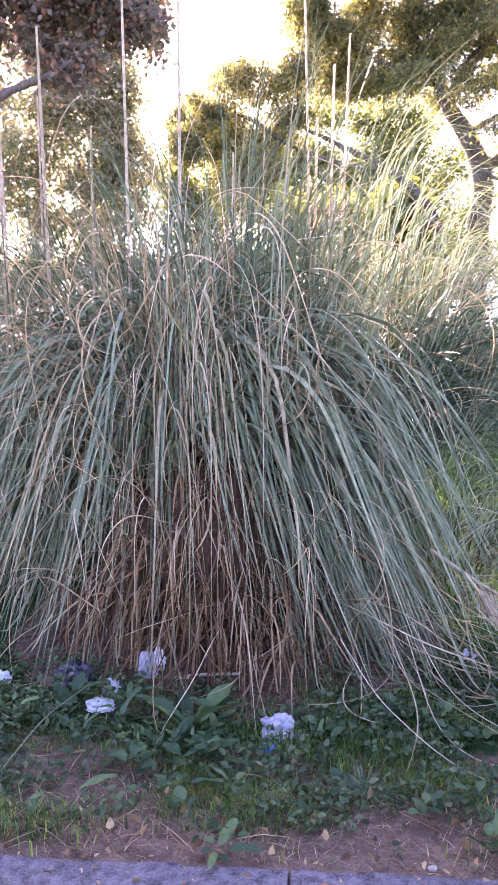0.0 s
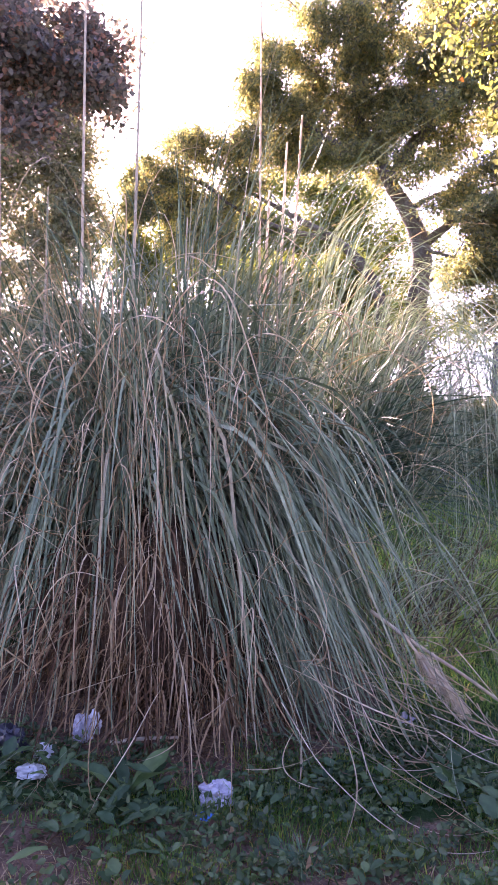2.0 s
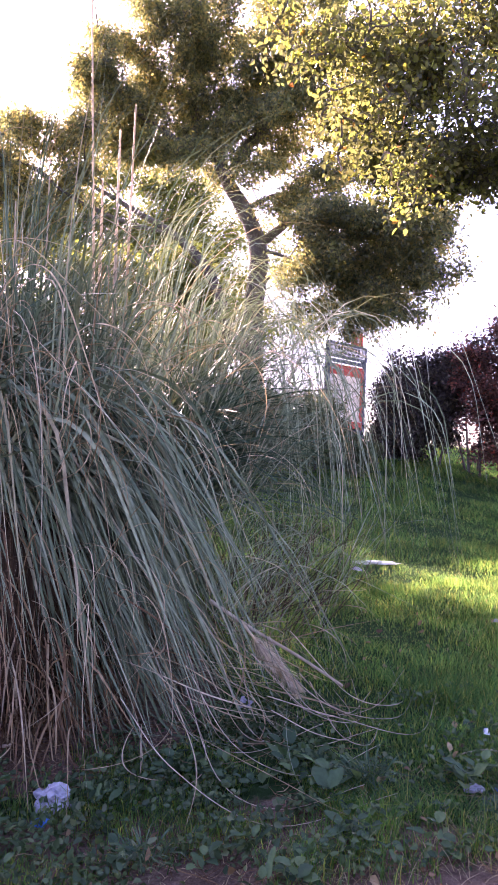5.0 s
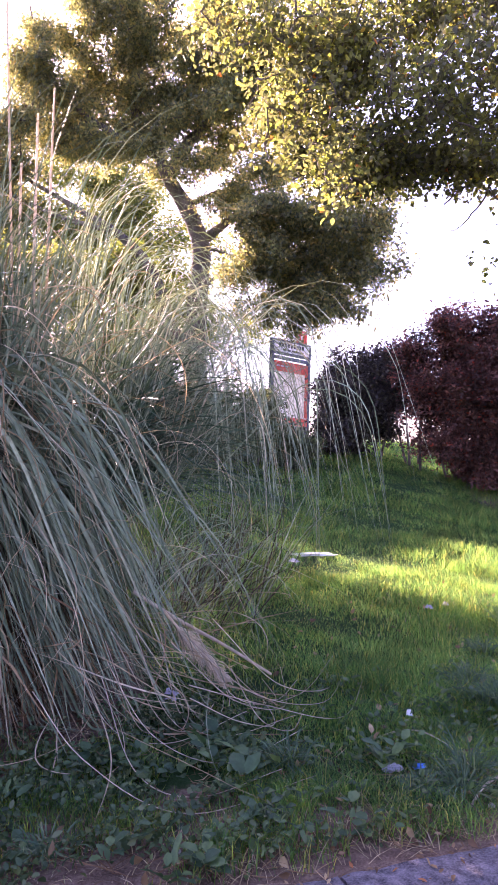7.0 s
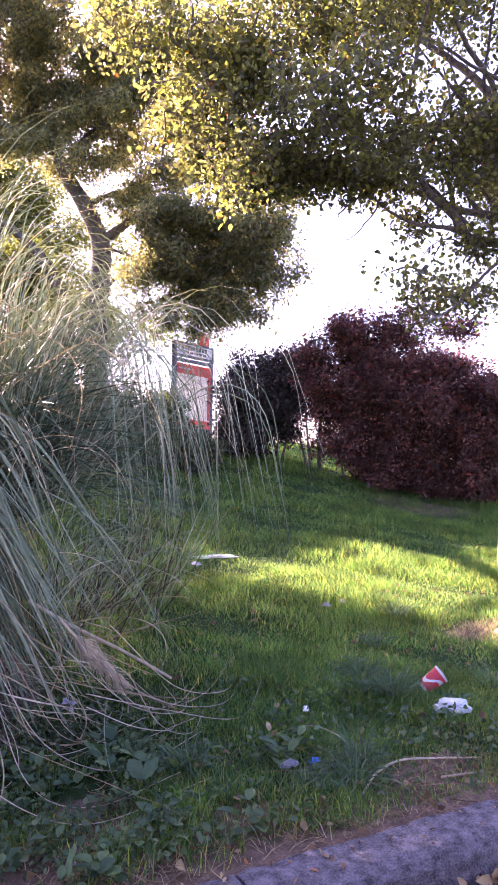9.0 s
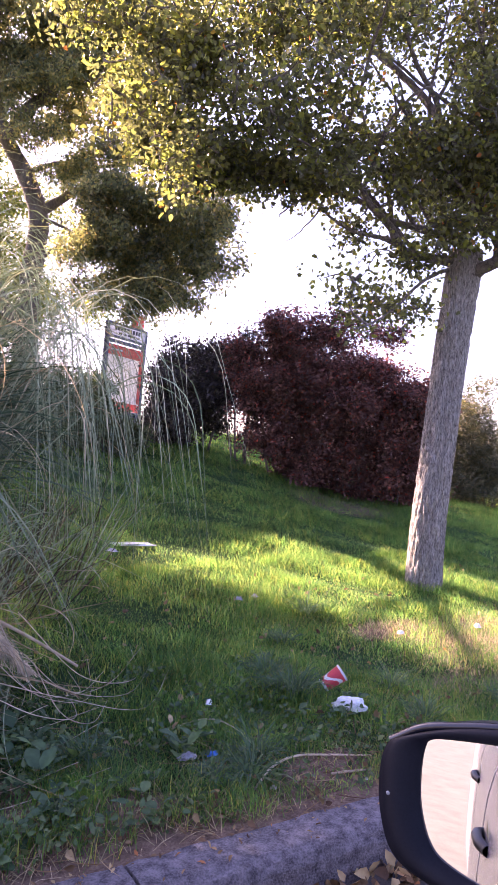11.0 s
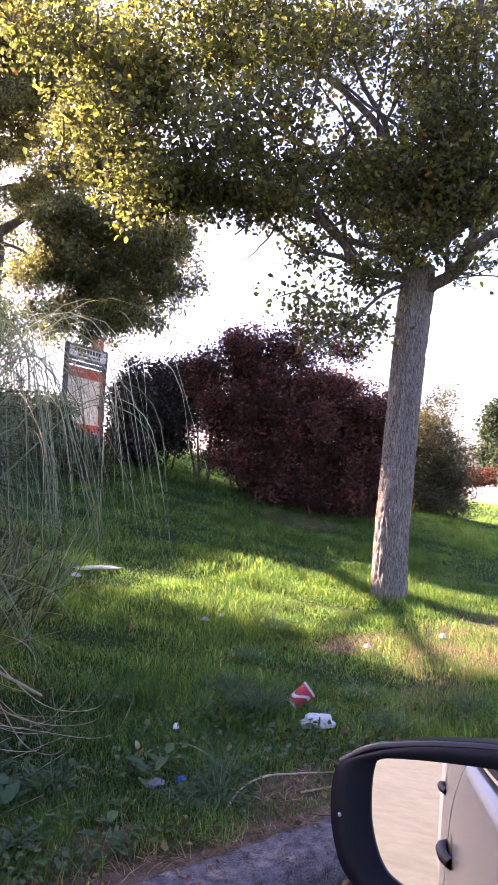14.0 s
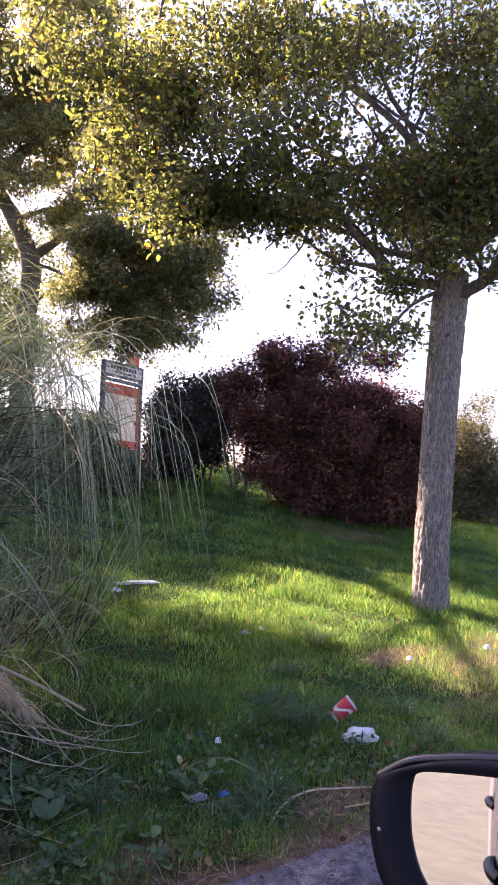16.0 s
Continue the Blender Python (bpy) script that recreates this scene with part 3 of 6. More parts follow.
street_limbs_b = [
    ([(5.14, 3.74, 3.63), (5.37, 3.55, 3.82), (5.56, 3.41, 4.01), (5.78, 3.20, 4.18), (5.99, 2.99, 4.44)], 0.045, 0.015),
    ([(5.14, 3.73, 3.35), (5.21, 3.47, 4.08), (5.21, 3.29, 4.48), (5.17, 3.18, 4.84), (5.12, 3.08, 5.33)], 0.05, 0.015),
    ([(5.09, 3.79, 3.71), (4.96, 4.06, 4.29), (4.73, 4.41, 4.78), (4.48, 4.75, 5.33), (4.28, 5.02, 5.88)], 0.045, 0.012),
    ([(4.91, 3.86, 3.76), (4.63, 3.77, 4.22), (4.31, 3.72, 4.61), (4.00, 3.66, 5.06)], 0.03, 0.01),
    ([(4.61, 4.03, 3.02), (4.41, 4.10, 3.09), (4.20, 4.16, 3.12), (3.96, 4.24, 3.23), (3.75, 4.28, 3.31), (3.51, 4.35, 3.14)], 0.022, 0.006),
    ([(5.03, 3.87, 2.89), (4.85, 3.86, 2.82), (4.63, 3.90, 2.67), (4.43, 3.91, 2.47), (4.21, 3.93, 2.34), (3.99, 3.95, 2.23)], 0.02, 0.006),
    ([(4.17, 4.18, 3.36), (3.82, 4.29, 3.55), (3.43, 4.40, 3.48), (3.02, 4.49, 3.34), (2.74, 4.48, 3.16)], 0.02, 0.006),
    ([(3.61, 4.14, 3.79), (3.19, 4.28, 3.74), (2.76, 4.39, 3.57), (2.41, 4.42, 3.40)], 0.02, 0.006),
]
bare_twigs = [
    ([(3.85, 4.20, 3.33), (3.81, 4.22, 3.20), (3.76, 4.25, 3.09), (3.70, 4.27, 2.99), (3.64, 4.31, 2.94)], 0.009, 0.002),
    ([(4.85, 3.92, 2.93), (4.58, 4.07, 2.97), (4.41, 4.10, 3.02), (4.27, 4.10, 2.92), (4.12, 4.10, 2.75)], 0.008, 0.002),
    ([(4.31, 4.05, 2.92), (4.24, 4.06, 2.81), (4.16, 4.06, 2.70)], 0.005, 0.002),
    ([(5.14, 3.56, 2.88), (5.19, 3.22, 2.86), (5.13, 3.00, 2.79), (5.06, 2.79, 2.68)], 0.008, 0.002),
    ([(5.17, 3.44, 2.88), (5.18, 3.22, 2.98), (5.17, 3.03, 3.05), (5.15, 2.84, 3.04)], 0.006, 0.002),
    ([(5.13, 3.24, 2.86), (5.10, 3.01, 2.87), (5.07, 2.78, 2.89)], 0.005, 0.002),
    ([(5.12, 3.43, 2.86), (5.10, 3.28, 2.76), (5.10, 3.11, 2.67)], 0.004, 0.002),
]
street_fringe = [
    ((2.59, 4.89, 4.06), (0.27, 0.27, 0.27), 42), ((2.69, 4.85, 3.66), (0.27, 0.27, 0.20), 48), ((2.86, 4.75, 3.38), (0.16, 0.18, 0.18), 27),
    ((3.09, 4.62, 3.51), (0.27, 0.27, 0.20), 48), ((3.40, 4.42, 3.48), (0.27, 0.27, 0.18), 42), ((3.69, 4.21, 3.39), (0.27, 0.27, 0.16), 36),
    ((4.20, 4.30, 3.15), (0.17, 0.17, 0.09), 15), ((4.41, 4.10, 2.53), (0.24, 0.24, 0.14), 9), ((4.61, 3.90, 2.50), (0.16, 0.17, 0.17), 8),
    ((4.27, 4.24, 2.39), (0.17, 0.17, 0.09), 5), ((4.58, 3.93, 2.89), (0.19, 0.19, 0.10), 12), ((4.83, 3.64, 3.11), (0.24, 0.24, 0.17), 24),
    ((5.05, 3.35, 3.03), (0.17, 0.17, 0.12), 12), ((5.08, 3.31, 3.46), (0.39, 0.39, 0.24), 48),
]
street_masses = [((5.13, 3.26, 4.91), (0.60, 0.57, 0.50), 22), ((4.96, 3.32, 4.3), (0.55, 0.52, 0.45), 26), ((5.20, 3.16, 4.07), (0.55, 0.52, 0.45), 36), ((4.82, 3.67, 4.99), (0.60, 0.57, 0.50), 22),
    ((1.95, 4.57, 4.37), (0.40, 0.38, 0.40), 20), ((2.16, 4.36, 4.00), (0.40, 0.38, 0.40), 12), ((2.46, 4.44, 4.38), (0.55, 0.50, 0.45), 34), ((2.24, 4.21, 3.50), (0.33, 0.31, 0.33), 10),
    ((2.50, 4.18, 3.80), (0.45, 0.43, 0.45), 15), ((2.57, 4.02, 3.32), (0.35, 0.33, 0.35), 6), ((2.31, 4.06, 3.06), (0.25, 0.24, 0.25), 3),
    ((5.14, 3.58, 4.90), (0.70, 0.66, 0.60), 18), ((5.31, 3.35, 4.37), (0.70, 0.66, 0.60), 18), ((4.97, 3.48, 3.83), (0.50, 0.47, 0.40), 10), ((5.09, 3.14, 3.61), (0.50, 0.47, 0.45), 10),
    ((4.96, 4.12, 5.08), (0.60, 0.57, 0.50), 12),
    ((3.68, 4.15, 3.64), (1.08, 0.81, 0.58), 135),
    ((2.75, 4.51, 4.25), (0.67, 0.54, 0.45), 84),
    ((3.56, 4.02, 4.67), (1.41, 1.08, 0.76), 174),
    ((4.75, 3.62, 3.72), (1.0, 0.76, 0.6), 205),
    ((4.97, 3.59, 5.21), (1.73, 1.63, 0.87), 100),
    ((5.78, 2.72, 3.91), (0.87, 0.87, 0.81), 116),
    ((4.05, 3.97, 2.50), (0.54, 0.33, 0.24), 10),
    ((5.73, 4.68, 4.1), (0.98, 0.98, 0.7), 105),
    ((4.97, 3.70, 6.19), (1.30, 1.30, 0.76), 72)]
crown_on(near_tree, street_limbs + street_limbs_b, clusters(street_masses, 4, 1.0, (0.45, 0.8)) + street_fringe,
    M_NEARLEAF, 0.045, 40, 0.1, M_LIMB, M_TWIG, 0.0082, wide=0.66, droop=0.5, trunk_made=True, branches=7)
# a bare hooked twig under the crown and a bare spray by the fork
for pts, r0, r1 in bare_twigs:
    line = curve(pts, 12) + np.cumsum(rng.normal(size=(12, 3)) * 0.014, 0) * np.linspace(0, 1, 12)[:, None]
    v, f = tube(line - np.array(near_tree.location), np.linspace(r0, r1, 12), 6)
    arrays("bare_twig", v, f, M_TWIG, near_tree, "leafless dark twig")

# the big spreading tree on the bank
oak = thing("old_tree", (3.93, 12.36, float(land(3.93, 12.36)) - 0.03), "large spreading tree with dark trunk and sunlit yellow-green crown", "tree")
oak_limbs = [
    ([(3.93, 12.36, 1.30), (3.95, 12.35, 3.38), (3.99, 12.34, 4.22), (4.08, 12.31, 5.29), (3.82, 12.39, 6.06), (3.52, 12.48, 6.59), (3.35, 12.53, 7.05)], 0.23, 0.11),
    ([(3.52, 12.48, 6.59), (3.74, 12.19, 7.14), (3.97, 11.90, 7.35), (4.11, 11.62, 7.53), (4.34, 11.31, 7.59), (4.75, 10.91, 7.55), (5.17, 10.48, 7.60), (5.55, 10.04, 7.80)], 0.13, 0.03),
    ([(3.35, 12.53, 7.05), (3.00, 12.72, 7.58), (2.80, 12.87, 8.27), (2.91, 12.94, 9.22), (3.03, 13.02, 10.30), (3.14, 13.10, 11.39)], 0.11, 0.03),
    ([(3.99, 12.13, 7.42), (4.16, 11.99, 7.93), (4.27, 11.87, 8.52), (4.33, 11.77, 9.31), (4.48, 11.64, 10.30)], 0.08, 0.02),
    ([(4.08, 12.31, 5.39), (4.51, 11.82, 5.80), (4.94, 11.30, 5.89), (5.41, 10.72, 5.60), (5.79, 10.16, 5.18), (6.11, 9.59, 4.85)], 0.09, 0.02),
    ([(3.82, 12.39, 6.06), (4.35, 12.00, 6.22), (4.79, 11.62, 6.26), (5.31, 11.17, 6.33), (5.73, 10.74, 6.35)], 0.05, 0.015),
]
oak_limbs_b = [
    ([(3.95, 12.35, 3.17), (3.53, 12.39, 3.78), (3.32, 12.36, 4.39), (2.97, 12.37, 4.99), (2.44, 12.40, 5.46), (1.71, 12.43, 5.92), (0.80, 12.44, 6.32)], 0.15, 0.03),
    ([(2.46, 12.53, 5.51), (1.72, 12.50, 5.63), (0.80, 12.44, 5.97), (0.02, 12.32, 6.27), (-0.54, 12.15, 6.42)], 0.05, 0.015),
    ([(3.35, 12.53, 7.05), (2.65, 12.57, 7.24), (1.90, 12.57, 7.67), (1.36, 12.52, 8.19), (1.14, 12.41, 8.61)], 0.08, 0.02),
    ([(2.89, 12.85, 9.16), (2.24, 12.91, 9.52), (1.90, 12.89, 9.89), (2.09, 12.80, 10.41)], 0.05, 0.015),
    ([(4.88, 11.15, 5.83), (4.92, 10.99, 5.17), (5.21, 10.70, 4.53), (5.24, 10.54, 3.92)], 0.035, 0.012),
    ([(5.39, 10.69, 5.59), (5.59, 10.44, 4.87), (5.73, 10.21, 4.26), (5.70, 10.07, 3.86)], 0.035, 0.012),
    ([(4.08, 12.31, 5.29), (4.34, 11.94, 5.20), (4.63, 11.54, 4.81), (4.89, 11.14, 4.52)], 0.04, 0.012),
]
oak_top = [
    ((2.79, 11.53, 8.98), (0.75, 0.86, 0.48), 80), ((1.98, 12.05, 9.26), (0.46, 0.53, 0.36), 34), ((4.35, 12.79, 9.94), (0.85, 0.98, 0.57), 80),
    ((1.70, 12.89, 9.09), (0.60, 0.69, 0.44), 54), ((1.09, 11.83, 8.12), (0.38, 0.44, 0.36), 34), ((3.19, 12.26, 8.71), (0.90, 1.04, 0.48), 90),
    ((4.84, 11.17, 9.03), (0.82, 0.94, 0.56), 70), ((4.07, 11.33, 8.18), (0.71, 0.81, 0.42), 70), ((2.52, 13.12, 8.69), (0.84, 0.97, 0.47), 70),
    ((1.29, 11.86, 7.62), (0.60, 0.69, 0.38), 50), ((3.24, 12.14, 10.40), (1.27, 1.46, 0.53), 60), ((4.72, 11.96, 10.57), (1.29, 1.49, 0.54), 60),
    ((4.98, 10.98, 8.24), (0.71, 0.81, 0.46), 60), ((3.09, 12.65, 7.99), (0.72, 0.83, 0.37), 56),
]
oak_heart = [
    ((2.04, 13.21, 11.02), (0.79, 0.90, 0.56), 40), ((1.17, 13.82, 8.74), (0.42, 0.54, 0.47), 26), ((3.60, 11.78, 8.05), (0.68, 0.78, 0.41), 56),
    ((2.17, 12.98, 7.91), (0.83, 0.95, 0.44), 56), ((2.84, 12.96, 7.56), (0.73, 0.85, 0.38), 50), ((3.81, 11.74, 7.54), (0.52, 0.60, 0.31), 26),
    ((4.14, 10.91, 7.28), (0.59, 0.68, 0.31), 36), ((2.20, 13.73, 7.70), (0.77, 0.89, 0.40), 44), ((3.42, 11.87, 7.39), (0.37, 0.43, 0.27), 14),
    ((5.37, 10.50, 8.51), (0.69, 0.80, 0.59), 50), ((5.99, 11.68, 8.26), (0.66, 0.76, 0.55), 44), ((4.43, 12.24, 7.07), (0.55, 0.63, 0.24), 22),
    ((3.24, 12.33, 7.22), (0.43, 0.49, 0.28), 20), ((1.37, 13.37, 7.65), (0.68, 0.78, 0.41), 46),
]
oak_mid = [
    ((0.87, 11.70, 6.85), (0.41, 0.48, 0.32), 32), ((-0.31, 13.29, 7.46), (0.54, 0.62, 0.31), 36), ((0.20, 12.53, 6.94), (0.58, 0.67, 0.34), 40),
    ((-0.64, 11.86, 6.40), (0.36, 0.41, 0.32), 34), ((-0.38, 13.18, 6.58), (0.55, 0.64, 0.31), 34), ((-1.02, 13.77, 6.90), (0.32, 0.48, 0.42), 30),
    ((0.58, 12.13, 6.41), (0.61, 0.70, 0.35), 46), ((1.39, 13.04, 7.28), (0.61, 0.70, 0.31), 36), ((1.96, 12.20, 6.86), (0.57, 0.66, 0.27), 30),
    ((4.82, 11.83, 7.31), (0.64, 0.74, 0.30), 40), ((5.22, 11.61, 7.63), (0.59, 0.68, 0.38), 40), ((2.56, 11.90, 6.81), (0.51, 0.59, 0.27), 26),
    ((-0.07, 13.57, 6.40), (0.63, 0.72, 0.27), 30), ((-0.57, 13.17, 6.13), (0.55, 0.64, 0.27), 22),
]
oak_low = [
    ((0.24, 13.23, 6.14), (0.50, 0.57, 0.29), 30), ((-0.27, 13.55, 6.09), (0.57, 0.65, 0.30), 26), ((4.30, 11.29, 5.91), (0.45, 0.51, 0.24), 32),
    ((4.65, 10.29, 5.36), (0.55, 0.63, 0.28), 50), ((5.37, 10.33, 5.24), (0.61, 0.70, 0.37), 64), ((5.77, 9.77, 5.01), (0.50, 0.57, 0.38), 54),
    ((6.26, 9.67, 5.12), (0.35, 0.40, 0.31), 30), ((4.38, 10.63, 5.33), (0.39, 0.44, 0.21), 24), ((4.41, 10.78, 4.50), (0.39, 0.45, 0.27), 24),
    ((4.62, 10.43, 4.54), (0.38, 0.44, 0.33), 34), ((5.28, 10.85, 4.38), (0.36, 0.42, 0.34), 36), ((5.68, 10.40, 4.40), (0.38, 0.48, 0.42), 40),
    ((5.96, 9.74, 4.43), (0.23, 0.37, 0.33), 24), ((4.99, 10.22, 3.70), (0.21, 0.29, 0.25), 16),
]
# the masses left of x = 0.1 are added to shade lawn and kerb
oak_fringe = [
    ((5.56, 10.54, 3.71), (0.18, 0.28, 0.24), 14), ((6.08, 10.73, 3.98), (0.17, 0.26, 0.23), 12), ((4.88, 11.09, 4.12), (0.26, 0.30, 0.24), 10),
    ((0.04, 11.79, 5.26), (0.49, 0.57, 0.34), 34), ((-0.05, 12.52, 5.35), (0.63, 0.72, 0.38), 34), ((-1.03, 11.82, 5.61), (0.36, 0.41, 0.34), 40),
    ((3.56, 11.58, 6.57), (0.61, 0.70, 0.35), 26), ((4.63, 10.59, 6.15), (0.44, 0.50, 0.21), 20), ((5.78, 11.69, 7.01), (0.55, 0.63, 0.35), 32),
    ((4.63, 10.56, 4.96), (0.41, 0.47, 0.25), 26), ((6.63, 10.25, 6.07), (0.51, 0.59, 0.41), 26), ((6.48, 11.30, 6.99), (0.55, 0.63, 0.44), 30),
    ((3.54, 13.43, 7.17), (0.47, 0.54, 0.28), 14), ((-1.34, 13.23, 6.58), (0.22, 0.38, 0.33), 20),
]
oak_bough = [
    ((5.35, 10.32, 4.70), (0.40, 0.40, 0.32), 34),
    ((5.00, 10.70, 4.58), (0.38, 0.38, 0.30), 30),
    ((5.71, 9.79, 4.58), (0.40, 0.40, 0.32), 34),
    ((5.41, 10.06, 4.06), (0.30, 0.30, 0.24), 26),
    ((5.88, 9.57, 4.17), (0.28, 0.28, 0.22), 22),
    ((4.60, 10.98, 4.91), (0.36, 0.36, 0.29), 26),
    ((5.24, 10.48, 5.22), (0.40, 0.40, 0.32), 26),
]
oak_tips = [
    ((4.33, 10.87, 3.97), (0.12, 0.12, 0.32), 10),
    ((4.68, 10.62, 3.66), (0.12, 0.12, 0.32), 12),
    ((5.03, 10.36, 3.44), (0.12, 0.12, 0.32), 12),
    ((5.28, 10.13, 3.65), (0.12, 0.12, 0.32), 10),
    ((5.52, 9.78, 3.73), (0.12, 0.12, 0.32), 10),
    ((5.83, 9.60, 3.67), (0.12, 0.12, 0.32), 8),
    ((6.10, 9.32, 4.13), (0.12, 0.12, 0.32), 10),
    ((6.24, 9.11, 4.31), (0.12, 0.12, 0.32), 8),
    ((4.14, 11.16, 4.42), (0.12, 0.12, 0.32), 8),
]
sprays = [(p, (0.42, 0.42, 0.3), 9) for pts, _, _ in oak_limbs[1:] + oak_limbs_b[1:] for p in pts[2:]]
crown_on(oak, oak_limbs + oak_limbs_b, clusters(oak_top + oak_heart + oak_mid + oak_low + oak_fringe, 9, 2.0, (0.32, 0.62), 1.02) + clusters(oak_bough, 4, 1.4, (0.45, 0.75)) + oak_tips + sprays, M_OAKLEAF, 0.072, 46, 0.1, M_OAKBARK, M_OAKBARK, 0.008, sides=10, wide=0.45, droop=0.7, loose=0.06, tip=4, flat=0.8, branches=2)

# trees to the left of the bright gap
plum = thing("plum_tree", (-2.9, 7.6, float(land(-2.9, 7.6)) - 0.03), "dark-leaved tree with reddish tints against the sky", "tree")
crown_on(plum, [
    ([(-2.9, 7.6, 0.7), (-2.95, 7.5, 2.2), (-2.8, 7.3, 3.6), (-2.6, 7.2, 4.2)], 0.14, 0.07),
    ([(-2.7, 7.25, 4.0), (-2.45, 7.1, 4.34), (-1.81, 7.28, 4.87), (-1.2, 7.4, 5.3)], 0.06, 0.015),
    ([(-2.6, 7.2, 4.2), (-2.5, 7.3, 5.2), (-2.3, 7.5, 6.3)], 0.06, 0.015)],
    [((-1.3, 7.45, 5.45), (0.55, 0.5, 0.55), 95), ((-2.1, 7.3, 5.5), (0.8, 0.7, 0.6), 130), ((-2.4, 7.3, 6.4), (1.0, 0.9, 0.6), 110), ((-1.75, 7.35, 4.75), (0.35, 0.3, 0.22), 16), ((-3.2, 7.4, 5.2), (0.8, 0.8, 0.8), 80)],
    M_DARKLEAF, 0.075, 66, 0.11, M_OAKBARK, M_TWIG, 0.005, wide=0.6)
pale = thing("pale_tree", (-3.9, 12.4, float(land(-3.9, 12.4)) - 0.03), "thin pale green tree behind the bank", "tree")
pale_limbs = [([(-3.9, 12.4, 1.3), (-3.8, 12.3, 3.0), (-3.6, 12.2, 4.5), (-3.4, 12.1, 6.0)], 0.13, 0.04), ([(-3.7, 12.25, 3.8), (-3.0, 12.2, 4.6), (-2.2, 12.3, 5.2)], 0.06, 0.02), ([(-3.75, 12.3, 3.4), (-4.6, 12.2, 4.4), (-5.3, 12.3, 5.0)], 0.06, 0.02)]
pale_crown = [((-3.58, 11.98, 5.94), (0.9, 0.8, 0.7), 50), ((-2.77, 12.19, 6.1), (0.8, 0.8, 0.65), 46), ((-2.25, 12.3, 5.7), (0.6, 0.6, 0.6), 36), ((-3.59, 11.97, 5.1), (0.9, 0.8, 0.6), 46), ((-2.69, 12.21, 5.0), (0.8, 0.8, 0.6), 42), ((-2.1, 12.33, 4.6), (0.6, 0.7, 0.6), 30), ((-3.95, 11.86, 4.4), (0.9, 0.8, 0.6), 40), ((-2.9, 12.1, 4.1), (0.9, 0.8, 0.5), 36), ((-4.8, 12.1, 5.4), (1.0, 0.9, 0.9), 44)]
pale_crown += [((-3.3, 12.1, 7.1), (1.0, 0.9, 0.5), 60), ((-2.5, 12.2, 7.0), (0.8, 0.8, 0.5), 50), ((-3.0, 12.1, 7.9), (1.0, 0.9, 0.6), 60), ((-2.15, 12.3, 6.5), (0.5, 0.6, 0.4), 26), ((-1.9, 12.3, 5.2), (0.5, 0.6, 0.4), 24),
               ((-3.3, 12.0, 3.3), (1.0, 0.8, 0.6), 44), ((-2.3, 12.2, 3.4), (0.8, 0.8, 0.6), 36), ((-4.2, 12.0, 3.1), (0.9, 0.8, 0.6), 36)]
crown_on(pale, pale_limbs, [((x, y, z + 0.35), r, int(n * 1.45)) for (x, y, z), r, n in pale_crown], M_GREYLEAF, 0.075, 80, 0.15, M_OAKBARK, M_TWIG, 0.006)
back = thing("thicket_tree", (0.4, 14.5, float(land(0.4, 14.5)) - 0.03), "low leafy tree behind the pampas grass", "tree")
crown_on(back, [
    ([(0.4, 14.5, 1.5), (0.4, 14.4, 2.5), (0.3, 14.3, 3.4)], 0.12, 0.05), ([(0.4, 14.4, 2.4), (1.4, 14.4, 3.0), (2.2, 14.4, 3.3)], 0.06, 0.02), ([(0.4, 14.4, 2.4), (-0.6, 14.4, 3.0), (-1.2, 14.4, 3.3)], 0.06, 0.02)],
    [((0.3, 14.3, 3.5), (1.0, 0.8, 0.8), 50), ((1.7, 14.4, 3.2), (1.0, 0.8, 0.7), 46), ((-0.9, 14.4, 3.0), (0.9, 0.8, 0.7), 40), ((3.2, 14.4, 2.9), (0.8, 0.8, 0.6), 26),
     ((3.21, 14.2, 3.77), (0.8, 0.7, 0.5), 16), ((-0.9, 14.2, 5.0), (0.9, 0.8, 0.5), 34), ((-0.2, 14.1, 5.6), (0.8, 0.8, 0.5), 38), ((2.1, 13.8, 3.4), (0.8, 0.7, 0.5), 40), ((3.0, 13.6, 3.6), (0.8, 0.7, 0.5), 40), ((3.75, 13.4, 3.7), (0.7, 0.7, 0.5), 34), ((-0.2, 14.2, 4.3), (1.1, 0.8, 0.5), 36),
     # from here on: masses added to keep sun off lawn and pampas foot
     ((-1.35, 14.1, 5.95), (0.4, 0.5, 0.36), 44), ((-1.2, 14.2, 5.4), (0.5, 0.5, 0.36), 36), ((0.9, 13.9, 5.0), (0.7, 0.6, 0.36), 50), ((1.7, 13.8, 5.1), (0.65, 0.6, 0.34), 46), ((2.4, 13.7, 4.8), (0.6, 0.6, 0.36), 34), ((1.4, 13.9, 4.4), (0.9, 0.7, 0.4), 40),
     ((3.05, 13.7, 5.2), (0.42, 0.5, 0.46), 60), ((3.3, 13.6, 4.6), (0.45, 0.5, 0.42), 44), ((2.75, 13.75, 5.3), (0.35, 0.4, 0.3), 30)],
    M_BACKLEAF, 0.085, 80, 0.17, M_OAKBARK, M_TWIG, 0.007)


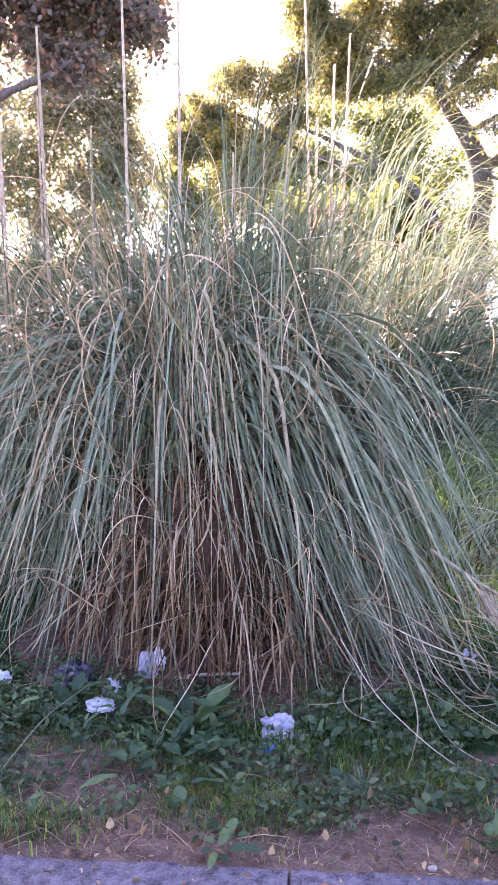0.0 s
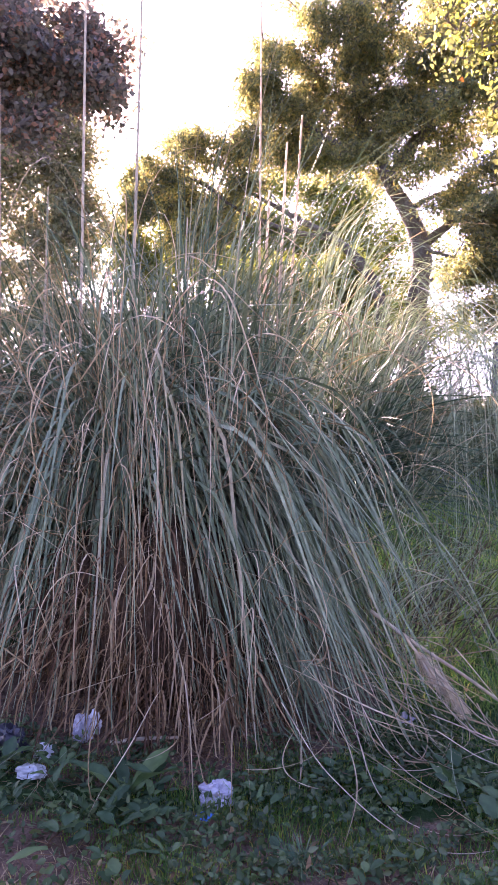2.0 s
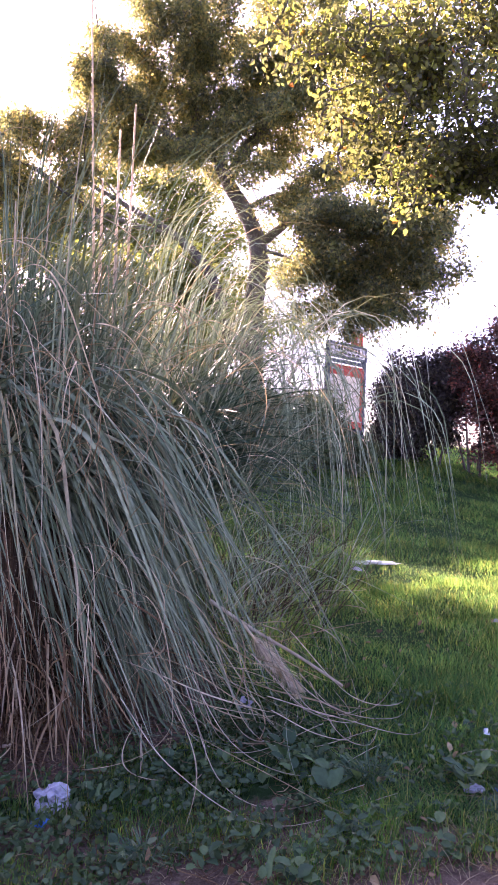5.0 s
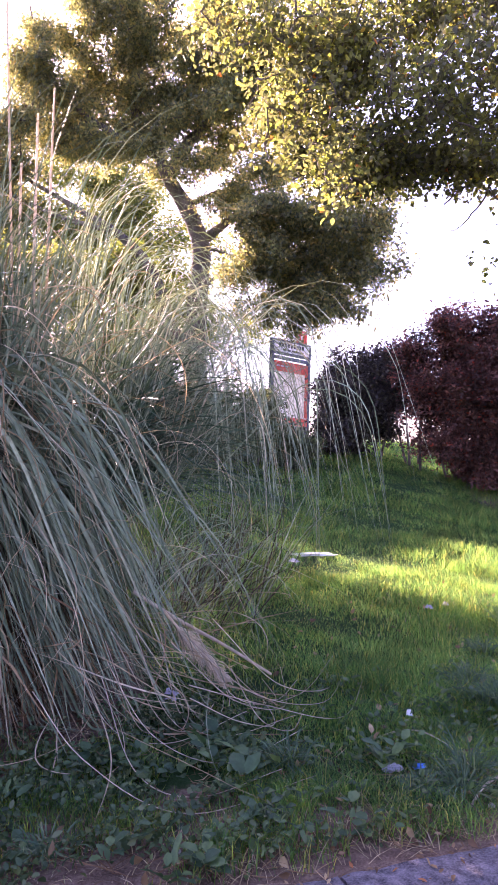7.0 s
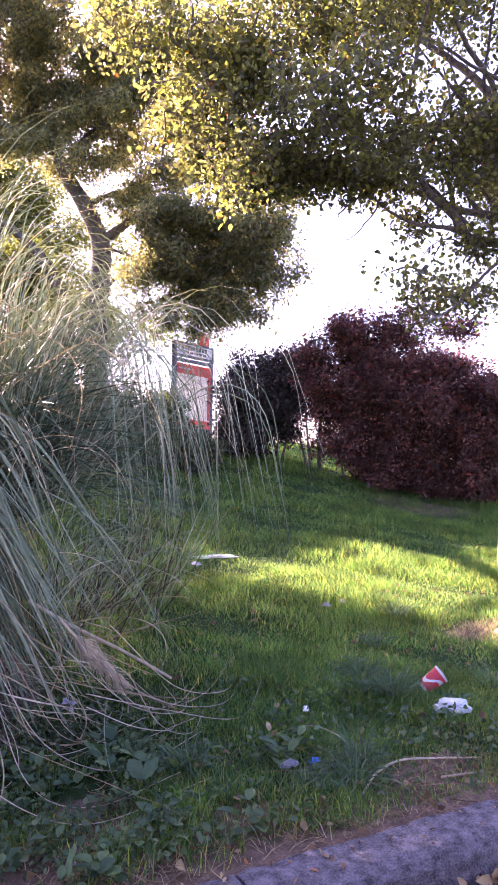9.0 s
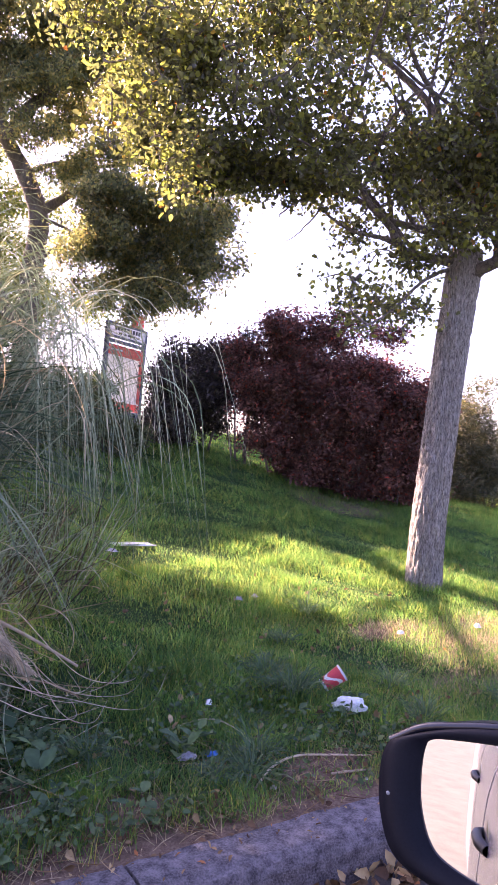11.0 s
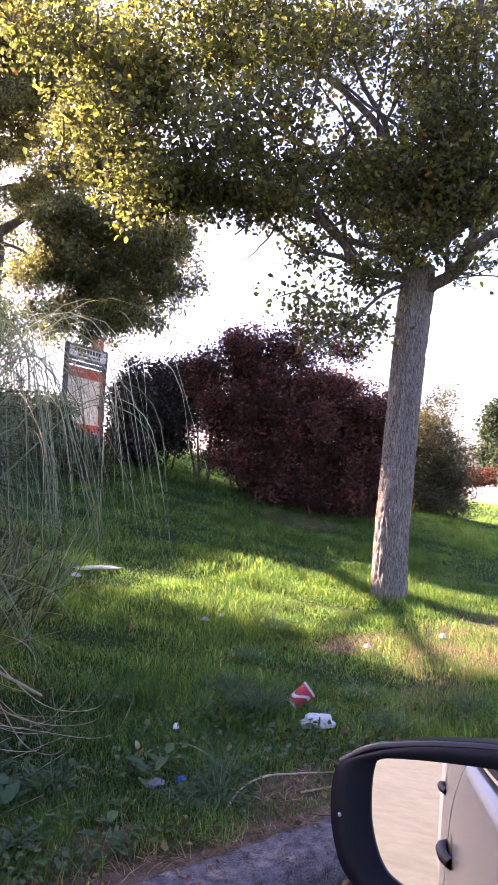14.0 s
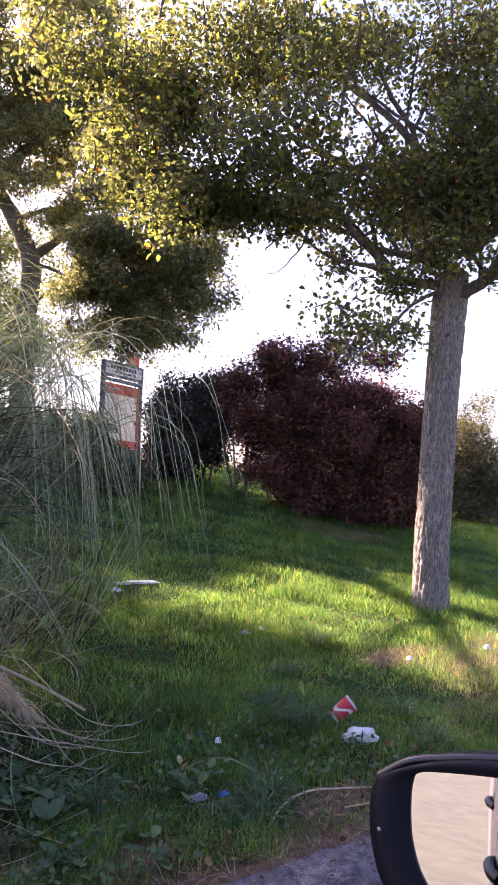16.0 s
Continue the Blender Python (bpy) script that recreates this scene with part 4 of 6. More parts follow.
backdrop_tree = thing("background_tree", (5.52, 20.23, float(land(5.52, 20.23)) - 0.03), "thin pale-leaved tree far behind the bank", "tree")
backdrop_limbs = [
    ([(5.52, 20.23, 1.00), (5.52, 20.23, 4.36), (5.41, 20.26, 5.73), (5.06, 20.35, 7.09), (4.70, 20.43, 8.29)], 0.16, 0.05),
    ([(5.41, 20.26, 5.73), (6.38, 19.97, 6.42), (7.33, 19.65, 7.28), (7.79, 19.47, 8.13)], 0.08, 0.02),
    ([(5.23, 20.30, 6.41), (4.06, 20.57, 7.06), (3.04, 20.74, 7.88)], 0.08, 0.02),
    ([(5.42, 20.26, 5.38), (4.26, 20.53, 5.53), (2.92, 20.76, 5.65)], 0.06, 0.02),
]
backdrop_crown = [
    ((3.04, 20.74, 7.96), (1.01, 1.01, 0.61), 30),
    ((4.28, 20.52, 8.54), (1.01, 1.01, 0.68), 34),
    ((5.22, 20.31, 7.35), (0.85, 0.85, 0.68), 24),
    ((4.59, 20.46, 5.71), (1.35, 1.35, 0.61), 40),
    ((7.41, 19.62, 7.36), (0.61, 0.61, 0.74), 14),
    ((6.87, 19.81, 5.74), (1.18, 1.18, 0.61), 30),
    ((5.75, 20.16, 4.88), (1.69, 1.69, 0.47), 40),
    ((3.73, 20.63, 6.71), (1.01, 1.01, 0.74), 26),
    ((2.57, 20.81, 6.65), (1.01, 1.01, 0.68), 26),
    ((8.13, 19.33, 5.56), (1.01, 1.01, 0.51), 20),
    ((2.93, 20.76, 5.31), (1.18, 1.18, 0.51), 30),
    ((6.52, 19.93, 8.14), (0.51, 0.51, 0.51), 8),
    ((4.10, 20.58, 9.95), (0.70, 0.70, 0.43), 24),
    ((4.95, 20.39, 9.47), (0.80, 0.80, 0.50), 30),
    ((5.65, 20.20, 8.28), (0.70, 0.70, 0.43), 24),
    ((4.85, 20.41, 7.74), (0.90, 0.90, 0.56), 34),
    ((6.02, 20.10, 7.09), (0.70, 0.70, 0.43), 22),
    ((4.22, 20.55, 6.86), (1.00, 1.00, 0.62), 36),
    ((3.65, 20.66, 8.55), (0.90, 0.90, 0.56), 32),
    ((5.40, 20.27, 6.22), (0.80, 0.80, 0.50), 26),
]
crown_on(backdrop_tree, backdrop_limbs, clusters(backdrop_crown, 6, 1.6, (0.5, 0.9)), M_BACKLEAF, 0.11, 46, 0.28, M_OAKBARK, M_TWIG, 0.011)


second_tree = thing("background_tree", (0.88, 20.95, float(land(0.88, 20.95)) - 0.03), "dense rounded tree far behind the bank", "tree")
second_limbs = [
    ([(0.88, 20.95, 1.00), (0.88, 20.95, 4.87), (0.79, 20.95, 6.54), (0.86, 20.95, 7.89), (0.87, 20.95, 8.74)], 0.14, 0.04),
    ([(0.79, 20.95, 6.71), (0.09, 20.97, 7.48), (-0.33, 20.96, 8.11)], 0.06, 0.02),
    ([(0.83, 20.95, 7.05), (1.46, 20.92, 7.94), (1.86, 20.88, 8.74)], 0.06, 0.02),
]
second_crown = [
    # the first three are added to cast shade on the upper lawn
    ((0.79, 20.95, 8.59), (0.85, 0.85, 0.51), 70),
    ((-0.12, 20.97, 8.16), (0.71, 0.71, 0.44), 46),
    ((1.72, 20.90, 8.78), (0.71, 0.71, 0.54), 54),
    ((0.41, 20.96, 7.68), (1.01, 1.01, 0.51), 50),
    ((1.71, 20.90, 7.79), (0.85, 0.85, 0.51), 46),
    ((-0.55, 20.96, 7.42), (0.85, 0.85, 0.51), 36),
    ((2.41, 20.83, 10.03), (0.70, 0.70, 0.43), 30),
    ((3.44, 20.68, 9.51), (0.80, 0.80, 0.50), 34),
    ((4.62, 20.45, 8.97), (0.70, 0.70, 0.43), 26),
    ((1.41, 20.92, 8.78), (1.00, 1.00, 0.62), 40),
    ((2.79, 20.78, 8.11), (1.00, 1.00, 0.62), 40),
    ((4.15, 20.55, 7.60), (0.80, 0.80, 0.50), 30),
    ((0.41, 20.97, 7.69), (1.00, 1.00, 0.62), 40),
    ((1.80, 20.89, 6.70), (1.10, 1.10, 0.68), 40),
    ((5.15, 20.32, 6.38), (0.60, 0.60, 0.37), 16),
    ((-0.63, 20.96, 8.32), (0.80, 0.80, 0.50), 30),
    ((3.51, 20.67, 6.04), (0.90, 0.90, 0.56), 30),
    ((6.43, 19.96, 5.35), (0.60, 0.60, 0.37), 14),
]
crown_on(second_tree, second_limbs, clusters(second_crown, 5, 1.5, (0.45, 0.75)), M_BACKLEAF, 0.11, 46, 0.2, M_OAKBARK, M_TWIG, 0.011)


def shrub(name, at, label, stems, blobs, mat, size, per, clump, category="shrub", wide=0.5, droop=0.1):
    x, y = at
    z = float(land(x, y))
    ob = thing(name, (x, y, z - 0.02), label, category)
    limbs = []
    for k in range(stems):
        a = 2 * math.pi * k / stems + rng.uniform(-0.3, 0.3)
        c, r, _ = blobs[k % len(blobs)]
        e = np.asarray(c) + np.asarray(r) * [0.4 * math.cos(a), 0.4 * math.sin(a), 0.4]
        s = np.array([x + (c[0] - x) * 0.8 + 0.1 * math.cos(a), y + (c[1] - y) * 0.8 + 0.1 * math.sin(a), 0])
        s[2] = float(land(s[0], s[1])) - 0.02
        limbs.append(([s, s + (e - s) * 0.5 + [0.06 * math.cos(a), 0.06 * math.sin(a), 0.05], e], 0.018, 0.007))
    return crown_on(ob, limbs, blobs, mat, size, per, clump, M_TWIG, M_TWIG, 0.004, sides=6, wide=wide, droop=droop)


shrub("purple_shrub", (6.85, 7.2), "large dense purple-red leaved shrub on the bank", 12,
      [((6.15, 7.6, 2.9), (0.45, 0.45, 0.5), 66), ((6.13, 7.38, 2.17), (0.42, 0.4, 0.35), 70), ((6.65, 6.81, 1.85), (0.45, 0.4, 0.35), 70), ((6.05, 7.8, 1.75), (0.5, 0.45, 0.6), 100), ((5.95, 7.85, 2.3), (0.5, 0.5, 0.55), 90), ((6.55, 7.3, 2.4), (0.6, 0.6, 0.65), 130), ((7.1, 6.85, 2.2), (0.6, 0.6, 0.58), 120), ((7.5, 6.4, 1.85), (0.52, 0.55, 0.58), 100), ((6.75, 7.25, 2.95), (0.28, 0.28, 0.3), 18),
       ((6.35, 7.55, 1.6), (0.5, 0.5, 0.6), 110), ((6.85, 7.1, 1.5), (0.6, 0.55, 0.65), 130), ((7.35, 6.6, 1.35), (0.6, 0.55, 0.65), 120), ((5.75, 8.1, 2.75), (0.22, 0.22, 0.3), 14), ((7.2, 6.7, 2.95), (0.25, 0.25, 0.22), 12), ((6.6, 7.4, 1.05), (0.55, 0.45, 0.32), 70), ((7.2, 6.85, 0.85), (0.55, 0.45, 0.35), 70), ((7.6, 6.5, 0.9), (0.4, 0.4, 0.4), 40)],
      M_PURPLE, 0.054, 92, 0.09)
shrub("dark_shrub", (5.3, 9.15), "rounded blackish shrub beside the information sign", 6,
      [((5.35, 9.1, 2.15), (0.6, 0.6, 0.78), 300), ((5.65, 8.75, 2.25), (0.42, 0.45, 0.76), 160), ((5.35, 8.95, 1.7), (0.56, 0.5, 0.35), 90), ((5.05, 9.2, 1.65), (0.35, 0.4, 0.4), 60)], M_BLACKSHRUB, 0.055, 76, 0.08)
shrub("grey_shrub", (6.05, 8.65), "thin grey-green shrub between two dark ones", 4, [((6.0, 8.5, 2.45), (0.42, 0.38, 0.7), 100), ((5.85, 8.2, 2.75), (0.28, 0.28, 0.36), 40)], M_BLACKSHRUB, 0.05, 30, 0.09)
shrub("clipped_hedge", (3.35, 8.6), "clipped round-topped green hedge behind tall grass", 6,
      # the last, low mass is added to shade the lawn below the sign
      [((3.0, 8.65, 1.75), (0.56, 0.5, 0.58), 220), ((3.55, 8.5, 1.74), (0.46, 0.5, 0.58), 200), ((2.45, 8.7, 1.72), (0.46, 0.46, 0.52), 120), ((4.1, 8.45, 1.4), (0.42, 0.4, 0.36), 90)], M_HEDGE, 0.05, 60, 0.06, category="hedge")
shrub("olive_shrub", (10.2, 7.4), "feathery olive-green spreading shrub", 7,
      [((9.8, 7.45, 1.6), (0.75, 0.75, 1.1), 210), ((10.15, 7.15, 1.25), (0.45, 0.5, 0.7), 80), ((9.4, 7.6, 1.1), (0.8, 0.8, 0.75), 110), ((9.95, 7.3, 0.8), (0.6, 0.6, 0.4), 80)], M_OLIVE, 0.075, 66, 0.1, wide=0.24)


# ---------- pampas grass ----------
def arcs(root, az, th0, th1, L, s0, w, k=15, drift=0.25):
    """Blades that rise, bend over and hang: n x k x 3."""
    n = len(az)
    t = (np.arange(k) + 0.5) / k
    th = th0[:, None] + (th1 - th0)[:, None] * smooth01((t[None] - s0[:, None]) / w[:, None])
    a = az[:, None] + drift * rng.normal(size=(n, 1)) * t[None] ** 1.5 + 0.1 * rng.normal(size=(n, 1)) * np.sin(t[None] * 7)
    step = (L / k)[:, None, None] * np.stack([np.sin(th) * np.cos(a), np.sin(th) * np.sin(a), np.cos(th)], -1)
    p = root[:, None] + np.concatenate([np.zeros((n, 1, 3)), np.cumsum(step, 1)[:, :-1]], 1)
    low = land(p[..., 0], p[..., 1]) + rng.uniform(0.01, 0.07, (n, 1))
    p[..., 2] = np.maximum(p[..., 2], low)
    return p


def roots(c, az, r0, r1, z0, z1):
    n = len(az)
    r = rng.uniform(r0, r1, n)
    x, y = c[0] + r * np.cos(az), c[1] + r * np.sin(az)
    return np.stack([x, y, land(x, y) + rng.uniform(z0, z1, n)], -1)


def rad_n(mean, sd, n):
    return np.radians(rng.normal(mean, sd, n))


def straw_curls(c, n, r, z):
    az = rng.uniform(-np.pi, -0.55, n)
    return arcs(roots(c, az, 0.4, r, *z), az, rad_n(50, 25, n), rad_n(200, 50, n), rng.uniform(0.6, 1.6, n), rng.uniform(0, 0.3, n), rng.uniform(0.5, 0.9, n), 22, 0.9)


C = (-0.12, 3.88)
pampas = thing("pampas_grass", (C[0], C[1], float(land(*C)) - 0.01), "huge pampas grass clump with blue-green arching blades and dead straw skirt", "ornamental grass")
base = np.array(pampas.location)
HEART = (-0.44, 3.8)
# a lumpy dark filler, added behind the blades to stop light coming through
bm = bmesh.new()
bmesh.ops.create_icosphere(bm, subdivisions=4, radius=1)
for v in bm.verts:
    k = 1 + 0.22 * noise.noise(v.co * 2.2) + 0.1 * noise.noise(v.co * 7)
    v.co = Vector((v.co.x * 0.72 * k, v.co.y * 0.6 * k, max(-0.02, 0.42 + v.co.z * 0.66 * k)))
part("core_filler", bm, M_CORE_FILL, pampas, "dark lumpy filler added inside the clump to block light", smooth=True)


def tress(n, per, az, tilt, hang, lmin, lmax, s0, w, r=(-0.2, 0.25), z=(0.2, 0.65), k=22, drift=0.2):
    """Blades in tresses that share their sweep."""
    m = n // per
    rep = lambda q, sd: np.repeat(q, per) + rng.normal(0, sd, m * per)
    a = rad_n(*az, m)
    return arcs(roots(HEART, rep(a + rad_n(0, 22, m), 0.12), *r, *z), rep(a, 0.1), rep(rad_n(*tilt, m), 0.06), rep(rad_n(*hang, m), 0.1), rep(rng.uniform(lmin, lmax, m), 0.14),
                np.clip(rep(rng.uniform(*s0, m), 0.03), 0.02, 0.5), np.clip(rep(rng.uniform(*w, m), 0.05), 0.25, 0.9), k, drift)


sweeps = [tress(405, 9, (-16, 15), (18, 7), (157, 6), 2.1, 3.2, (0.1, 0.25), (0.33, 0.46)),
          tress(243, 9, (-165, 15), (10, 6), (162, 6), 2.0, 2.8, (0.16, 0.3), (0.28, 0.4)),
          tress(63, 9, (-75, 28), (9, 5), (164, 6), 1.9, 3.0, (0.16, 0.3), (0.26, 0.38)),
          tress(72, 9, (-10, 14), (29, 7), (160, 6), 2.2, 3.0, (0.1, 0.25), (0.34, 0.46)),
          tress(126, 9, (90, 45), (12, 6), (150, 12), 2.0, 2.9, (0.16, 0.34), (0.3, 0.5))]
mass = [ribbons(p, rng.uniform(0.01, 0.019, len(p))) for p in sweeps]
n = 1000                                    # upright blades that stand out of the top, behind the arching ones
az = np.where(rng.uniform(size=n) < 0.75, rng.uniform(0.1, np.pi - 0.1, n), rng.uniform(-np.pi, 0, n))
mass.append(ribbons(arcs(roots(C, az, 0.05, 0.65, 0.8, 1.45), az + rad_n(0, 70, n), rad_n(18, 14, n), rad_n(70, 40, n), rng.uniform(0.7, 1.7, n), rng.uniform(0.15, 0.5, n), rng.uniform(0.3, 0.7, n), 15, 0.5), rng.uniform(0.008, 0.016, n)))
n = 190                                     # tall thin arching ones
az = rng.uniform(-np.pi, np.pi, n)
az = np.where(rng.uniform(size=n) < 0.5, rad_n(-25, 35, n), az)
mass.append(ribbons(arcs(roots(C, az, 0.05, 0.6, 0.5, 0.8), az, rad_n(6, 6, n), rad_n(105, 35, n), rng.uniform(2.2, 3.1, n), rng.uniform(0.35, 0.55, n), rng.uniform(0.4, 0.6, n)), rng.uniform(0.006, 0.011, n)))
v, f = join(mass)
tagged(arrays("leaf_mass", v - base, f, M_BLADE, pampas), kind="stuff")
n = 960                                     # the skirt of dead blades
az = np.where(rng.uniform(size=n) < 0.66, rad_n(-100, 30, n), np.where(rng.uniform(size=n) < 0.6, rad_n(-22, 24, n), rng.uniform(-np.pi, np.pi, n)))
foot = roots(C, az, 0.4, 0.85, 0.1, 1.0)
foot[:, 2] = land(foot[:, 0], foot[:, 1]) + (foot[:, 2] - land(foot[:, 0], foot[:, 1])) * np.where(np.abs(az + 2.0) < 0.5, rng.uniform(0.6, 1.2, n), rng.uniform(0.2, 0.8, n))
p = arcs(foot, az + rad_n(0, 40, n), rad_n(105, 48, n), rad_n(160, 22, n), rng.uniform(0.25, 0.95, n), rng.uniform(0, 0.15, n), rng.uniform(0.15, 0.6, n), 9, 0.8)
v1 = ribbons(p, rng.uniform(0.004, 0.011, n))
v2 = ribbons(straw_curls(C, 280, 1.05, (0.3, 1.7)), rng.uniform(0.003, 0.006, 280))
n = 70                                      # dry blades that cross the crown at all angles
az = rng.uniform(-np.pi, np.pi, n)
v3 = ribbons(arcs(roots(C, az, 0.1, 0.8, 1.0, 1.9), az + rad_n(0, 70, n), rad_n(46, 16, n), rad_n(135, 18, n), rng.uniform(0.7, 1.7, n), rng.uniform(0, 0.4, n), rng.uniform(0.4, 0.8, n), 14, 0.6), rng.uniform(0.003, 0.007, n))
tagged(arrays("dead_skirt", v1[0] - base, v1[1], M_STRAW, pampas, "brown hanging dead blades"), kind="stuff")
n = 170                                     # long sinuous pale strands hanging over the front
az = rng.uniform(-np.pi + 0.2, -0.1, n)
v4 = ribbons(arcs(roots(HEART, az, 0.0, 0.6, 0.9, 1.6), az, rad_n(30, 20, n), rad_n(158, 22, n), rng.uniform(1.5, 2.6, n), rng.uniform(0, 0.25, n), rng.uniform(0.35, 0.7, n), 24, 1.0), rng.uniform(0.003, 0.006, n))
n = 75                                      # ends that sprawl over the ground beside the clump
az = rad_n(-32, 38, n)
v5 = ribbons(arcs(roots((0.25, 3.65), az, 0.5, 1.0, 0.1, 0.5), az + rad_n(0, 30, n), rad_n(105, 20, n), rad_n(100, 12, n), rng.uniform(0.4, 1.15, n), rng.uniform(0, 0.2, n), rng.uniform(0.3, 0.6, n), 22, 1.9), rng.uniform(0.003, 0.007, n))
v, f = join([v2, v3, v4, v5])
tagged(arrays("dry_curl_mass", v - base, f, M_PALESTRAW, pampas, "bleached dry blades crossing and curling over the clump"), kind="stuff")
front = np.concatenate([tress(162, 9, (-26, 12), (21, 7), (157, 5), 2.4, 3.1, (0.12, 0.25), (0.36, 0.47), z=(0.25, 0.62), drift=0.16),
                        tress(81, 9, (-152, 13), (12, 6), (160, 5), 2.1, 2.8, (0.17, 0.28), (0.29, 0.4), z=(0.3, 0.7), drift=0.16),
                        tress(36, 6, (-72, 22), (12, 6), (160, 5), 2.1, 2.8, (0.17, 0.28), (0.29, 0.4), z=(0.3, 0.7), drift=0.2)])
for p, w in zip(front, rng.uniform(0.012, 0.021, len(front))):
    v, f = ribbons(p[None], [w])
    arrays("blade", v - base, f, M_BLADE_ONE, pampas)
# pale flowering stems: foot x, foot y, lean x, height
for x, y, dx, h, r in ((-1.3, 3.9, -0.08, 2.95, 0.006), (-1.22, 3.8, -0.14, 3.25, 0.007), (-1.02, 3.8, -0.1, 3.2, 0.008), (-1.12, 4.0, -0.06, 2.9, 0.006), (-0.62, 3.85, -0.06, 3.9, 0.007), (-0.36, 3.8, 0.0, 3.95, 0.007), (-0.1, 4.1, 0.02, 2.6, 0.006),
                       (0.36, 3.9, -0.04, 3.85, 0.006), (0.4, 3.85, 0.08, 3.0, 0.008), (0.46, 3.95, 0.12, 3.2, 0.007), (0.34, 4.0, 0.06, 2.75, 0.009), (0.42, 3.75, 0.03, 2.4, 0.009), (-0.85, 3.95, -0.02, 2.7, 0.006), (0.05, 4.2, 0.06, 2.9, 0.005)):
    z = float(land(x, y))
    v, f = tube(curve([(x, y, z + 0.1), (x + dx * 0.3, y, z + h * 0.4), (x + dx * 0.75, y + 0.02, z + h * 0.8), (x + dx, y + 0.03, z + h)], 14) - base, np.linspace(r * 1.7, r * 0.8, 14), 6)
    arrays("flower_stem", v, f, M_STRAW_ONE, pampas, "pale dry flowering stem", smooth=True)
# a broken seed plume and a fallen stalk lean out of the skirt
stalk = curve([(0.87, 3.36, 0.55), (1.10, 3.35, 0.39), (1.34, 3.33, 0.24), (1.57, 3.32, 0.08)], 16)
v, f = tube(stalk - base, np.linspace(0.01, 0.007, 16), 7)
arrays("fallen_stalk", v, f, M_STRAW_ONE, pampas, "pale broken stalk leaning on the ground", smooth=True)
pl = curve([(0.96, 3.12, 0.49), (1.07, 3.17, 0.36), (1.18, 3.22, 0.24), (1.29, 3.27, 0.11)], 30)
n = 1500
k = rng.integers(6, 30, n)
a0 = pl[k]
ax = unit(pl[-1] - pl[0])
d = unit(ax + rng.normal(size=(n, 3)) * 0.3)
ln = rng.uniform(0.07, 0.14, n)[:, None] * (1 - 0.35 * (k[:, None] / 30))
pp = np.stack([a0, a0 + d * ln * 0.4, a0 + d * ln * 0.8 + [0, 0, -0.004], a0 + d * ln + [0, 0, -0.012]], 1)
v, f = ribbons(pp, rng.uniform(0.002, 0.0045, n))
v2, f2 = tube(pl, np.linspace(0.007, 0.003, 30), 5)
v, f = join([(v, f), (v2, f2)])
arrays("seed_plume", v - base, f, M_PLUME, pampas, "ragged pinkish-cream seed plume")


def fine_clump(at, label, n, lmin, lmax, az_mean, az_sd, bias, wmin, wmax, straw, wide_arc=(0.45, 0.8), mat=None, r1=0.45, hang=140, rise=(0.15, 0.45), tilt=(10, 7)):
    ob = thing("tall_grass_clump", (at[0], at[1], float(land(*at)) - 0.01), label, "ornamental grass")
    b0 = np.array(ob.location)
    az = np.where(rng.uniform(size=n) < bias, rad_n(az_mean, az_sd, n), rng.uniform(-np.pi, np.pi, n))
    p = arcs(roots(at, az + rad_n(0, 40, n), 0.03, r1, 0.0, 0.35), az, rad_n(*tilt, n), rad_n(hang, 0.2 * (290 - hang), n), rng.uniform(lmin, lmax, n), rng.uniform(*rise, n), rng.uniform(*wide_arc, n), 18, 0.4)
    v, f = ribbons(p, rng.uniform(wmin, wmax, n))
    tagged(arrays("leaf_mass", v - b0, f, mat or M_FINE, ob), kind="stuff")
    az = rng.uniform(-np.pi, np.pi, straw)
    p = arcs(roots(at, az, 0.05, r1, 0.0, 0.2), az, rad_n(16, 12, straw), rad_n(45, 40, straw), rng.uniform(0.5, 1.2, straw), rng.uniform(0, 0.4, straw), rng.uniform(0.4, 0.9, straw), 10, 0.5)
    v, f = ribbons(p, rng.uniform(0.004, 0.008, straw))
    tagged(arrays("stem_mass", v - b0, f, M_STRAW, ob, "thin dry stems at the foot"), kind="stuff")
    return ob


def clump(at, label, layers):
    """A clump made of layers: name, blade paths, least and greatest width, material, label."""
    ob = thing("tall_grass_clump", (at[0], at[1], float(land(*at)) - 0.01), label, "ornamental grass")
    for name, p, w0, w1, mat, said in layers:
        v, f = ribbons(p, rng.uniform(w0, w1, len(p)))
        tagged(arrays(name, v - np.array(ob.location), f, mat, ob, said), kind="stuff")
    return ob


def fountain(at, n, az, r, z, tilt, hang, length, s0, w, k=18, drift=0.3):
    a = rad_n(*az, n)
    return arcs(roots(at, a + rad_n(0, 60, n), *r, *z), a, rad_n(*tilt, n), rad_n(*hang, n), rng.uniform(*length, n), rng.uniform(*s0, n), rng.uniform(*w, n), k, drift)


SECOND = (0.82, 4.4)
fan = np.concatenate([fountain(SECOND, 380, (0, 32), (0.0, 0.2), (0.65, 1.15), (48, 20), (104, 16), (0.9, 1.7), (0.05, 0.3), (0.5, 0.8)),
                      fountain(SECOND, 280, (20, 80), (0.0, 0.25), (0.6, 1.1), (22, 13), (88, 28), (0.8, 1.4), (0.15, 0.4), (0.5, 0.8)),
                      fountain(SECOND, 120, (-50, 40), (0.0, 0.2), (0.6, 1.0), (40, 18), (118, 18), (0.8, 1.5), (0.1, 0.3), (0.5, 0.8))])
